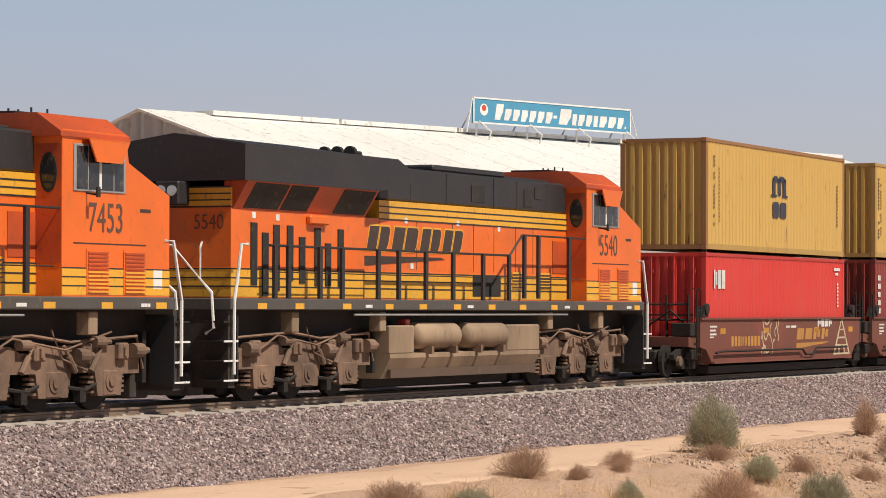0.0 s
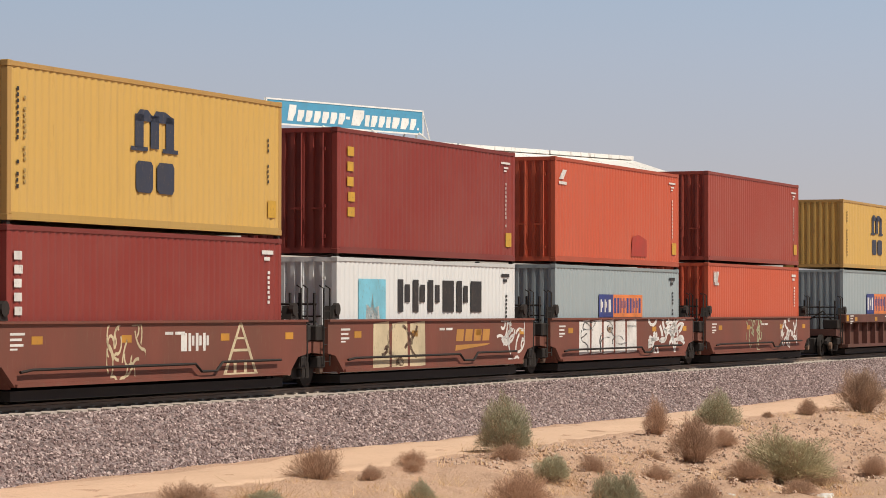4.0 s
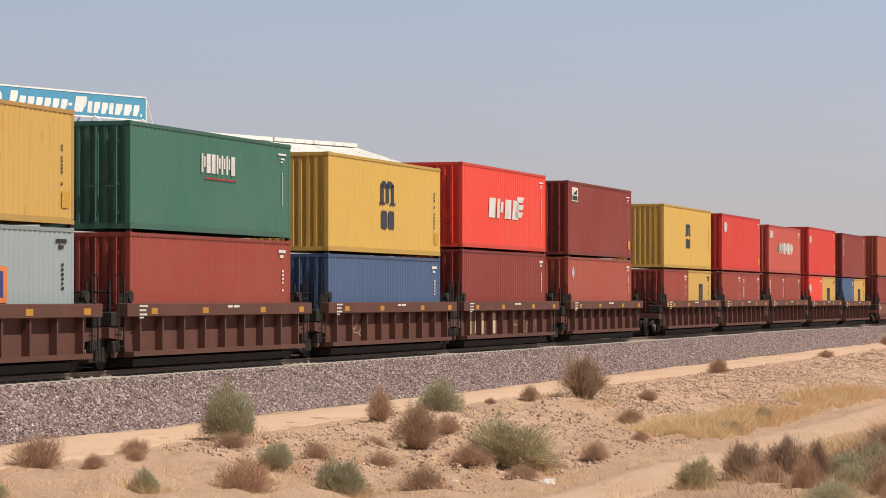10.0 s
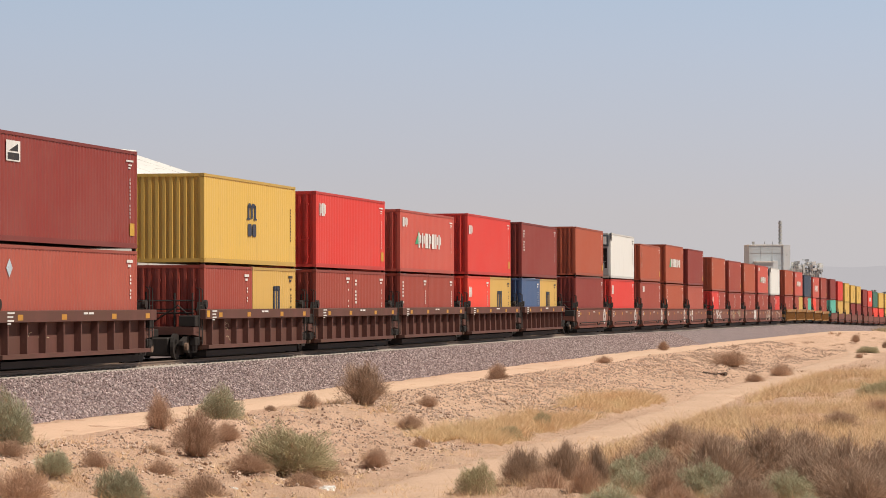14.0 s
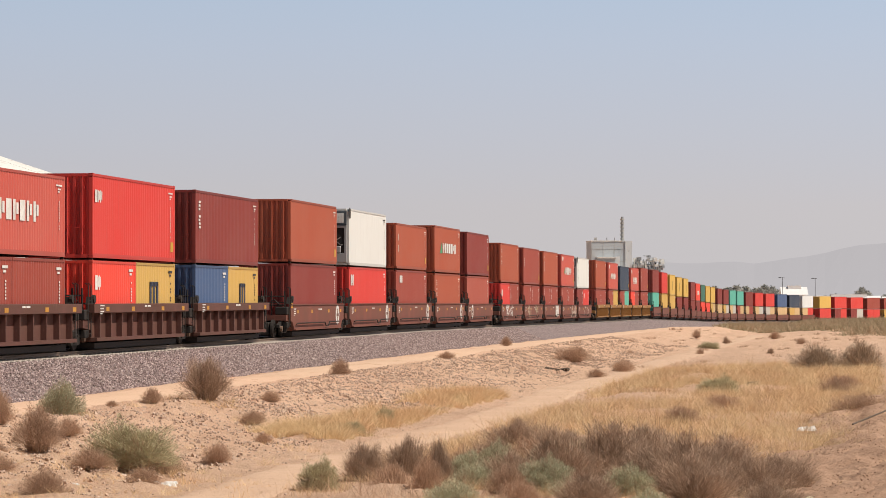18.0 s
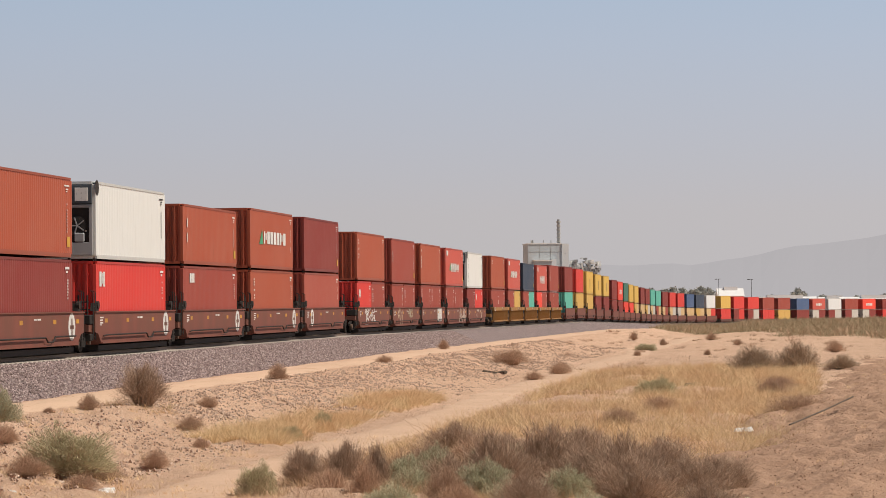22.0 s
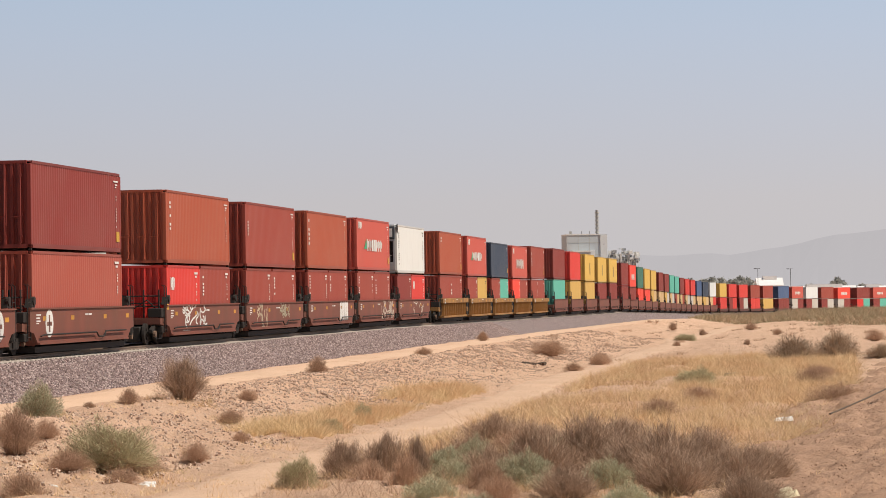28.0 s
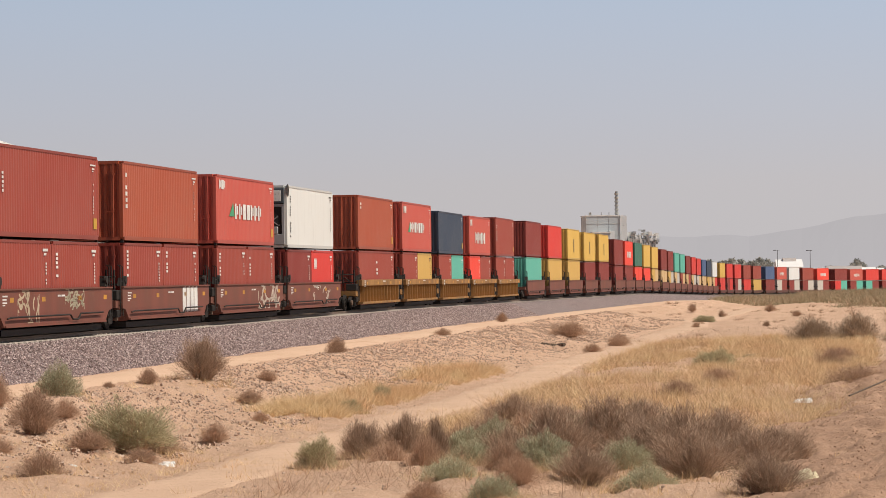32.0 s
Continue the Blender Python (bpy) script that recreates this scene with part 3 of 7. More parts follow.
# upper colour, lower colours (one long or two short boxes), upper height
LOADS = ((YEL, (RED,), 2.96), (YEL, (MAR,), 2.94), (MAR, (SIL,), 2.92), (ORA, (GRY,), 2.94), (BRN, (ORA,), 2.94), (YEL, (GRY,), 2.66), (GRN, (BRN,), 2.64), (YEL, (BLU,), 2.92), (BRO, (MAR,), 2.92), (MAR, (PNK,), 2.93),
         (YEL, (BRN, YEL), 2.92), (RED, (BRN, BRN), 2.88), (SAL, (BRN, BRN), 2.67), (RED, (BRO, YEL), 2.92), (MAR, (BLU, YEL), 2.90), (RUST, (MAR,), 2.90), (WHT, (RED,), 2.92), (RUST, (BRN,), 2.59), (RUST, (RUST,), 2.90), (MAR, (PNK,), 2.90),
         (RUST, (RED, BRN), 2.90), (BRN, (BRN, BRN), 2.90), (RUST, (BRN, BRN), 2.88), (SAL, (BRN, BRN), 2.87), (WHT, (MAR, RED), 2.90), (RUST, (BRN,), 2.88), (SAL, (BRN, YEL), 2.89), (NAV, (BRN, TEA), 2.70), (SAL, (BRO, BRN), 2.70), (BRN, (BRN, BRN), 2.86),
         (MAR, (TEA,), 2.88), (RED, (YEL,), 2.88), (YEL, (YEL,), 2.88), (YEL, (MAR,), 2.88), (YEL, (MAR,), 2.88), (MAR, (MAR,), 2.88), (BRO, (MAR,), 2.88), (GRN, (BRO, BRO), 2.88), (YEL, (BRO,), 2.88), (YEL, (YEL, TAN), 2.88),
         (MAR, (TAN, TAN), 2.88), (MAR, (YEL, PAL), 2.88), (TEA, (TAN, PAL), 2.88), (TEA, (BRN, TAN), 2.88), (MAR, (TAN, BRN), 2.88), (RED, (TAN, PAL), 2.88), (RED, (PAL, TAN), 2.88), (BLU, (TAN, TAN), 2.88), (NAV, (YEL, TAN), 2.88), (SIL, (TAN, RED), 2.88),
         (YEL, (RED, RED), 2.88), (RED, (MAR, RED), 2.88), (RED, (MAR, PAL), 2.88), (BRN, (RED, RED), 2.88), (BRN, (YEL, YEL), 2.88), (BLU, (MAR, MAR), 2.88), (SAL, (PAL, MAR), 2.88), (SIL, (MAR, PAL), 2.88), (BRN, (MAR, PAL), 2.88), (BRO, (PAL, MAR), 2.88),
         (MAR, (RED, TEA), 2.88), (SAL, (MAR, TEA), 2.88), (RED, (TEA, MAR), 2.88), (RED, (MAR, TEA), 2.88), (BRN, (MAR, MAR), 2.88))


TWIST_LOCK = mesh_of("twist_lock", boxes((-0.06, 0.06, -0.05, 0.05, -0.069, 0.0)), STEEL)


def load_train():
    rnd = random.Random(5)
    for i, (up, low, hup) in enumerate(LOADS):
        u, zb = PLACE[i], UNDER[i]
        near = 0 if i < 15 else 1 if i < 30 else 2
        word = COLOR_WORDS[up]
        c = container(12.192, hup, up, "%s corrugated steel container on top of a double stack" % word, up != YEL, near)
        ride(c, u + 6.096, zb)
        for sx in (-1, 1):
            for sy in (-1, 1) if near < 2 else (-1,):
                lock = part("twist_lock", TWIST_LOCK, None, c)
                lock.location = (sx * (6.096 - 0.09), sy * (W2 - 0.08), 0)
        hl = 2.90 if zb >= 3.25 else 2.70
        if len(low) == 1:
            d = container(12.192, hl, low[0], "%s corrugated steel container sitting in a well car" % COLOR_WORDS[low[0]], low[0] != GRY, near)
            ride(d, u + 6.096, zb - hl - 0.07)
            lows = [d]
        else:
            lows = []
            for k, col in enumerate(low):
                d = container(6.058, hl, col, "short %s steel container sitting in a well car" % COLOR_WORDS[col], True, near)
                ride(d, u + 3.029 + k * 6.134, zb - hl - 0.07)
                lows.append(d)
        yield i, c, hup, up, lows, hl, low, rnd


# ---------------------------------------------------------------- well cars
def truck(parent, x, plain_far=False):
    """A two-axle truck under a car: frames, bolster, wheels."""
    for sy in (-1, 1):
        y0, y1 = sorted((sy * 0.93, sy * 1.06))
        bm = bmesh.new()
        prism(bm, [(x - 1.15, 0.48), (x - 1.15, 0.60), (x - 0.45, 0.80), (x + 0.45, 0.80), (x + 1.15, 0.60), (x + 1.15, 0.48), (x + 0.75, 0.46), (x + 0.5, 0.22), (x - 0.5, 0.22), (x - 0.75, 0.46)], "y", y0, y1)
        fr = part("truck_side_frame", bm, STEEL, parent, "dark cast steel truck frame")
        if plain_far or sy > 0:
            continue
        bm = bmesh.new()
        for a in (-0.2, 0.0, 0.2):
            tube(bm, [(x + a, sy * 1.09, 0.26), (x + a, sy * 1.09, 0.58)], 0.06, 7)
        part("spring", bm, STEEL, fr)
        for a in (-0.89, 0.89):
            bm = bmesh.new()
            disc(bm, (x + a, 0.43), 0.13, sy * 1.07, sy * 1.16, 10)
            part("bearing_cap", bm, TRUCK_TAN, fr)
    part("bolster", boxes((x - 1.25, x + 1.25, -0.62, 0.62, 0.14, 0.72), bevel=0.05), STEEL, parent)
    for a in (-0.89, 0.89):
        bm = bmesh.new()
        disc(bm, (0, 0), 0.42, -0.79, -0.68, 18)
        disc(bm, (0, 0), 0.42, 0.68, 0.79, 18)
        disc(bm, (0, 0), 0.09, -0.85, 0.85, 8)
        for k in range(3):
            q = k * math.tau / 3
            box(bm, 0.2 * math.cos(q) - 0.05, 0.2 * math.cos(q) + 0.05, -0.83, -0.79, 0.2 * math.sin(q) - 0.05, 0.2 * math.sin(q) + 0.05)
        w = part("wheelset", bm, STEEL, parent, "worn steel wheels on one axle")
        w.location = (x + a, 0, 0.43)


def well_unit(kind, first, last, brake, plain_far=False):
    """One platform of an articulated double-stack well car, about its middle."""
    mat = {"smooth": WELL_BROWN, "tan": WELL_BROWN, "rib": WELL_RIB, "ochre": WELL_OCHRE, "low": WELL_RIB}[kind]
    words = {"smooth": "oxide-brown well car with smooth side plates and graffiti", "tan": "faded brown smooth-sided well car", "rib": "weathered dark brown well car with ribbed sides", "ochre": "rusty ochre-yellow well car with ribbed sides", "low": "dark brown well car with low side sills"}[kind]
    car = tagged(new("well_car"), words, "rail car", "well cars of the train")
    L = 7.05
    for sy in (-1, 1):
        near = sy < 0
        y0, y1 = sorted((sy * 1.30, sy * 1.40))
        if kind == "low":
            side = part("side_sill", boxes((-L, L, y0, y1, 0.36, 0.86), bevel=0.015), mat, car)
            part("bottom_flange", boxes((-L + 0.9, L - 0.9, *sorted((sy * 1.402, sy * 1.45)), 0.36, 0.42)), mat, side)
        elif kind in ("smooth", "tan"):
            bm = bmesh.new()
            prism(bm, [(-L, 0.78), (-L + 0.45, 0.72), (-L + 0.95, 0.34), (L - 0.95, 0.34), (L - 0.45, 0.72), (L, 0.78), (L, 1.55), (-L, 1.55)], "y", y0, y1)
            side = part("side_plate", bm, mat, car)
            y2, y3 = sorted((sy * 1.402, sy * 1.45))
            part("bottom_flange", boxes((-L + 0.95, L - 0.95, y2, y3, 0.34, 0.40)), mat, side)
            part("top_flange", boxes((-L, L, y2, y3, 1.50, 1.545)), mat, side)
            if near:
                bm = bmesh.new()
                tube(bm, [(-L + 1.0, -1.48, 0.62), (-L + 1.4, -1.50, 0.66), (1.2, -1.50, 0.66), (1.5, -1.50, 0.50), (2.2, -1.50, 0.50), (2.5, -1.50, 0.68), (L - 1.6, -1.50, 0.68)], 0.03, 5)
                part("brake_pipe", bm, STEEL, side)
        else:
            bm = bmesh.new()
            prism(bm, [(-L + 0.5, 0.42), (L - 0.5, 0.42), (L - 0.35, 1.3), (-L + 0.35, 1.3)], "y", *sorted((sy * 1.235, sy * 1.275)))
            side = part("side_plate", bm, mat, car)
            part("top_chord", boxes((-L, L, *sorted((sy * 1.235, sy * 1.54)), 1.30, 1.62), bevel=0.015), mat, side)
            part("bottom_chord", boxes((-L + 0.5, L - 0.5, *sorted((sy * 1.235, sy * 1.50)), 0.34, 0.46)), mat, side)
            if near:
                rib = RIBS.setdefault(mat.name, mesh_of("rib", boxes((-0.045, 0.045, -0.20, 0.0, 0.46, 1.30)), mat))
                for k in range(13 if kind == "ochre" else 9):
                    n = 13 if kind == "ochre" else 9
                    r = part("rib", rib, None, side)
                    r.location = (-L + 1.0 + (2 * L - 2.0) * k / (n - 1), -1.275, 0)
    part("well_floor", boxes((-L + 1.0, L - 1.0, -1.27, 1.27, 0.08, 0.27)), STEEL, car)
    for sx in (-1, 1):
        bm = bmesh.new()
        prism(bm, [(sx * (L - 1.0), 0.30), (sx * (L - 0.9), 1.05), (sx * (L + 0.55), 1.05), (sx * (L + 0.55), 0.80), (sx * (L - 0.55), 0.72)], "y", -1.28, 1.28)
        part("end_platform", bm, mat, car)
        for sy in (-1,) if plain_far else (-1, 1):
            bm = bmesh.new()
            prism(bm, [(sx * 6.30, 1.56), (sx * 6.72, 1.56), (sx * 6.58, 1.86), (sx * 6.36, 1.86)], "y", sy * 1.12, sy * 1.36)
            part("container_guide", bm, STEEL, car, "dark steel corner guide")
            bm = bmesh.new()
            for a in (6.85, 7.2):
                tube(bm, [(sx * a, sy * 1.36, 0.5), (sx * a, sy * 1.36, 2.25), (sx * a, sy * 1.25, 2.32)], 0.02, 5)
            for k in range(4):
                tube(bm, [(sx * 6.85, sy * 1.36, 0.6 + 0.38 * k), (sx * 7.2, sy * 1.36, 0.6 + 0.38 * k)], 0.014, 4)
            part("ladder", bm, STEEL, car)
        if not plain_far:
            bm = bmesh.new()
            for a in (-1.15, -0.55, 0.3, 0.95):
                tube(bm, [(sx * 7.25, a, 1.05), (sx * 7.25, a, 2.15 - 0.2 * (a > 0))], 0.035, 5)
            for z in (1.5, 1.9):
                tube(bm, [(sx * 7.25, -1.2, z), (sx * 7.25, 1.0, z)], 0.028, 5)
            tube(bm, [(sx * 7.1, -1.3, 1.1), (sx * 7.35, -0.7, 1.75), (sx * 7.2, 0.2, 1.2)], 0.03, 5)
            part("end_railing", bm, STEEL, car, "dark tangle of end railing and pipes")
            bm = boxes((*sorted((sx * 6.9, sx * 7.5)), -1.32, -0.75, 1.06, 1.42), (*sorted((sx * 6.95, sx * 7.35)), -1.30, -1.05, 0.45, 0.72), bevel=0.03)
            part("valve_box", bm, STEEL, car)
            bm = bmesh.new()
            disc(bm, (sx * 6.46, 1.78), 0.15, -1.40, -1.30, 10)
            part("guide_plate", bm, STEEL, car, "rounded dark corner guide plate")
            part("crossover_rail", boxes((sx * 7.0 - 0.02, sx * 7.0 + 0.02, -1.2, 1.2, 1.6, 1.64)), STEEL, car)
    truck(car, -7.78 if not first else -6.95, plain_far)
    if last:
        truck(car, 6.95, plain_far)
    if brake:
        bm = bmesh.new()
        tube(bm, [(brake * 7.35, -0.4, 1.05), (brake * 7.35, -0.4, 2.2)], 0.05)
        disc(bm, (-0.4, 2.1), 0.28, brake * 7.4, brake * 7.43, 14, "x")
        part("hand_brake", bm, STEEL, car, "hand brake wheel on a post")
    if first or last:
        sx = -1 if first else 1
        bm = boxes((sx * 8.2 - 0.6, sx * 8.2 + 0.6, -0.12, 0.12, 0.72, 0.98), bevel=0.03)
        part("coupler", bm, STEEL, car)
    return car


RIBS = {}
KINDS = ("smooth", "rib", "rib", "smooth", "smooth", "ochre", "smooth", "tan", "smooth", "smooth", "low", "low", "low")


def make_cars():
    protos = {}
    for i in range(len(PLACE)):
        kind, k = KINDS[i // 5], i % 5
        key = (kind, k == 0, k == 4, i >= 30)
        if key not in protos:
            protos[key] = car = well_unit(kind, k == 0, k == 4, 1 if k == 4 else 0, i >= 30)
        else:
            car = copy_thing(protos[key], Matrix())
        ride(car, PLACE[i] + 6.096, 0.0)
        yield i, car


CARS = dict(make_cars())
BOXES = {i: rest for i, *rest in load_train()}
for i, sound in ((0, 0.0), (1, 0.75), (5, 0.35), (10, 0.7), (17, 0.7), (22, 0.75), (25, 0.7), (18, 0.8)):
    for ob in BOXES[i][0].children:
        ob.color[3] = sound
for i in (0, 1, 5):
    for ob in BOXES[i][0].children:     # rusty edges of the old yellow boxes
        if ob.name.startswith(("corner", "top_rail", "end_header", "end_sill")):
            ob.color = (0.30, 0.15, 0.055, 0.2) if i == 0 else (0.42, 0.25, 0.075, 0.5)
for i in (7, 10, 32, 33, 34, 38, 39, 50):
    for ob in BOXES[i][0].children:     # brighter yellow boxes
        ob.color[0], ob.color[1], ob.color[2] = ob.color[0] * 1.10, ob.color[1] * 1.12, ob.color[2] * 0.92

# ---------------------------------------------------------------- paint on the containers and cars
NAVY_INK, INK, CREAM, GOLD, PALE = (0.03, 0.04, 0.07), (0.02, 0.02, 0.022), (0.62, 0.52, 0.34), (0.62, 0.36, 0.04), (0.74, 0.73, 0.70)
SKY_BLUE, OCHRE, DEEP_BLUE, TANGER = (0.20, 0.55, 0.70), (0.50, 0.24, 0.05), (0.03, 0.05, 0.22), (0.75, 0.22, 0.06)
FULL = [(0, 0, 1, 1)]


def on_box(i, which, rects, color, label, x0, x1, z0, z1):
    """Paint at heights above the rail on the upper box (which -1) or a lower one."""
    up, hup, _, lows, hl, low, _ = BOXES[i]
    base = UNDER[i] if which < 0 else UNDER[i] - hl - 0.07
    return decal(up if which < 0 else lows[which], rects, color, label, x0, x1, z0 - base, z1 - base)


def paint_boxes():
    rnd = random.Random(9)
    for i, x0, x1, z0, z1 in ((0, -0.64, 0.63, 4.34, 5.52), (1, -1.0, 0.85, 4.10, 5.76), (5, -1.0, 1.0, 4.03, 5.63), (7, -0.77, 0.76, 3.9, 5.40), (10, -0.65, 0.54, 4.11, 5.25)):
        on_box(i, -1, EM, NAVY_INK, "dark blocky emblem", x0, x1, z0, z1)
    for i in (32, 33, 34):
        on_box(i, -1, [(0, 0, 1, 1)], (0.2, 0.14, 0.05), "dark upright emblem", -0.4, 0.5, 4.2, 5.4)
    for i, w, x0, x1, z1 in ((10, 1, -0.2, 0.7, 2.42), (13, 1, -1.0, 0.35, 2.42), (14, 1, -0.8, 0.35, 2.44)):
        on_box(i, w, [(0, 0, 0.22, 1), (0.39, 0, 0.22, 1), (0.78, 0, 0.22, 1), (0, 0.8, 1, 0.2)], NAVY_INK, "dark blocky emblem", x0, x1, 1.62, z1)
    # wordmarks as rows of bars
    for i, w, n, col, x0, x1, z0, z1, sl in ((2, 0, 6, INK, -2.34, 3.72, 1.72, 2.51, 0.0), (8, -1, 4, PALE, -2.56, 2.0, 4.60, 5.30, 0.03), (12, -1, 7, PALE, -2.2, 3.1, 4.25, 4.90, 0.0), (18, -1, 7, PALE, -2.4, 4.05, 4.74, 5.35, 0.0),
                                             (23, -1, 7, PALE, -2.4, 3.3, 4.3, 4.95, 0.0), (26, -1, 7, PALE, -2.9, 3.1, 4.4, 5.0, 0.0), (28, -1, 7, PALE, -2.7, 3.1, 4.12, 4.9, 0.0), (6, -1, 7, PALE, -1.14, 1.51, 5.0, 5.5, 0.0),
                                             (56, -1, 6, PALE, -2.6, 3.0, 4.2, 4.9, 0.0), (59, -1, 6, PALE, -2.6, 3.0, 4.2, 4.9, 0.0), (61, -1, 6, PALE, -2.6, 3.0, 4.2, 4.9, 0.0), (36, -1, 6, PALE, -2.6, 3.0, 4.2, 4.9, 0.0)):
        on_box(i, w, bars(n, rnd, 0.78, sl, 0.3), col, "row of bars in place of a company name", x0, x1, z0, z1)
    on_box(6, -1, FULL, (0.45, 0.03, 0.03), "thin red underline", -0.9, 1.5, 4.84, 4.88)
    on_box(8, -1, [(0, 0, 0.8, 0, 1.0, 0.26, 0.1, 0.26), (0.1, 0.36, 0.9, 0.36, 1.1, 0.62, 0.2, 0.62), (0.2, 0.72, 0.9, 0.72, 1.2, 1, 0.3, 1)], PALE, "white wing-shaped emblem", 1.3, 2.5, 4.70, 5.45)
    for i, x0 in ((18, -3.7), (23, -3.6), (12, -2.95), (26, -3.8)):
        on_box(i, -1, [(0, 0, 1, 0, 0.75, 1, 0.5, 0.6)], (0.05, 0.32, 0.16), "green triangular emblem", x0, x0 + 1.1, 4.4 if i != 18 else 4.70, 5.0 if i != 18 else 5.45)
    # squares and badges
    on_box(2, 0, FULL, SKY_BLUE, "light blue square emblem", -4.82, -3.13, 1.50, 2.50)
    on_box(2, 0, [(0.2, 0, 0.8, 0, 0.75, 0.4, 0.55, 0.35, 0.5, 0.75, 0.42, 0.35, 0.25, 0.45)], PALE, "white star shape", -4.7, -3.2, 1.50, 2.40)
    for i, x0, x1, z0, z1 in ((3, -2.15, 2.16, 1.56, 2.23), (5, -1.97, 2.32, 1.64, 2.44)):
        on_box(i, 0, FULL, DEEP_BLUE, "dark blue emblem field", x0, x0 + (x1 - x0) * 0.32, z0, z1)
        on_box(i, 0, FULL, TANGER, "orange emblem field", x0 + (x1 - x0) * 0.32, x1, z0, z1)
        d = on_box(i, 0, bars(3, rnd, 0.6, 0, 0.35), PALE, "pale bars on blue", x0 + 0.15, x0 + (x1 - x0) * 0.30, z0 + 0.15, z1 - 0.15)
        d.location.y = -0.004
        d = on_box(i, 0, bars(9, rnd, 0.66, 0, 0.35), DEEP_BLUE, "dark bars on orange", x0 + (x1 - x0) * 0.34, x1 - 0.1, z0 + 0.12, z1 - 0.1)
        d.location.y = -0.004
    on_box(9, -1, FULL, PALE, "white square sticker", -5.51, -4.4, 5.58, 6.13)
    d = on_box(9, -1, [(0, 0, 1, 0.4), (0.1, 0.5, 0.9, 0.5, 0.9, 0.95)], INK, "dark shapes on a sticker", -5.4, -4.5, 5.62, 6.08)
    d.location.y = -0.004
    on_box(9, 0, [(0.5, 0, 1, 0.5, 0.5, 1, 0, 0.5)], (0.5, 0.6, 0.68), "pale diamond badge", -5.5, -5.0, 2.5, 3.0)
    for i, w, x0, x1, z0, z1 in ((0, 0, -5.50, -4.57, 2.32, 2.82), (11, -1, -5.55, -4.5, 5.12, 5.6), (12, -1, -5.6, -4.5, 5.1, 5.5), (13, -1, -5.8, -4.8, 5.12, 5.55), (16, 0, -5.6, -4.7, 2.48, 3.04), (20, 0, -2.4, -1.6, 2.13, 2.64),
                                 (23, -1, -5.5, -4.3, 5.5, 5.88), (17, 0, -4.75, -3.7, 2.72, 3.12), (24, 1, -2.4, -1.6, 2.2, 2.7), (26, -1, -5.5, -4.4, 5.5, 5.9), (28, -1, -5.5, -4.4, 5.3, 5.75), (4, 0, -5.45, -4.95, 2.62, 3.05), (13, 0, -2.7, -1.9, 2.1, 2.6)):
        on_box(i, w, bars(3, rnd, 0.85, 0, 0.2), PALE, "small white lessor's mark in blocks", x0, x1, z0, z1)
    # upright columns of small marks
    for i, w, col, x0, x1, z0, z1, n in ((0, -1, (0.25, 0.16, 0.05), -5.5, -5.40, 4.01, 5.91, 17), (0, -1, (0.25, 0.16, 0.05), -5.12, -5.03, 4.1, 5.8, 16), (1, 0, PALE, -5.85, -5.50, 1.66, 2.94, 5), (1, -1, INK, -5.77, -5.67, 4.0, 5.91, 17),
                                         (1, -1, (0.4, 0.28, 0.1), -5.5, -5.40, 4.1, 5.75, 16), (2, -1, GOLD, -5.52, -5.05, 3.94, 5.70, 5), (5, -1, INK, -5.5, -5.38, 3.9, 5.7, 15), (14, -1, PALE, -5.6, -5.2, 4.59, 5.74, 8),
                                         (17, -1, PALE, -5.29, -5.12, 4.46, 5.75, 2), (18, 0, PALE, -5.29, -4.95, 2.03, 3.06, 8), (20, -1, PALE, -5.5, -5.2, 4.5, 5.7, 7), (21, -1, PALE, -5.62, -5.40, 4.56, 5.26, 5), (22, -1, PALE, -5.77, -5.43, 4.15, 5.73, 7),
                                         (24, -1, INK, -5.44, -5.15, 3.67, 5.64, 16), (25, -1, PALE, -5.5, -5.0, 5.4, 5.8, 2), (29, -1, PALE, -5.6, -5.2, 4.5, 5.7, 8), (20, 1, PALE, -2.6, -2.3, 1.9, 2.9, 7), (21, 1, PALE, -2.6, -2.3, 1.9, 2.9, 7),
                                         (22, 0, PALE, -2.6, -2.3, 1.9, 2.9, 7), (22, 1, PALE, -2.6, -2.3, 1.9, 2.9, 7), (23, 0, PALE, -2.6, -2.3, 1.9, 2.9, 7), (23, 1, PALE, -2.6, -2.3, 1.9, 2.9, 7), (11, 1, PALE, -2.6, -2.3, 1.8, 2.8, 7), (12, 0, PALE, -2.6, -2.3, 1.8, 2.8, 7), (25, 0, PALE, -0.3, 0.3, 1.9, 2.7, 4)):
        on_box(i, w, column(n, rnd), col, "upright column of small marks", x0, x1, z0, z1)
    # serial marks at the rear top corner, panels of small print, yellow hazard plates
    for i in range(30):
        up, hup, _, lows, hl, low, _ = BOXES[i]
        ink = INK if LOADS[i][0] in (YEL, WHT) else PALE
        top = UNDER[i] + hup
        if LOADS[i][0] != YEL:
            on_box(i, -1, [(0, 0.75, 1, 0.2), (0.3, 0.3, 0.5, 0.18), (0.3, 0, 0.3, 0.15)], ink, "small serial marks as bars", 5.0, 5.7, top - 0.55, top - 0.28)
        on_box(i, -1, column(11, rnd), ink, "small print as bars", 5.33, 5.41, UNDER[i] + 0.9, top - 0.8)
        if i % 2 == 1 or i in (2, 4):
            on_box(i, -1, FULL, GOLD, "small yellow plate", 5.35, 5.80, UNDER[i] + 0.38, UNDER[i] + 0.75)
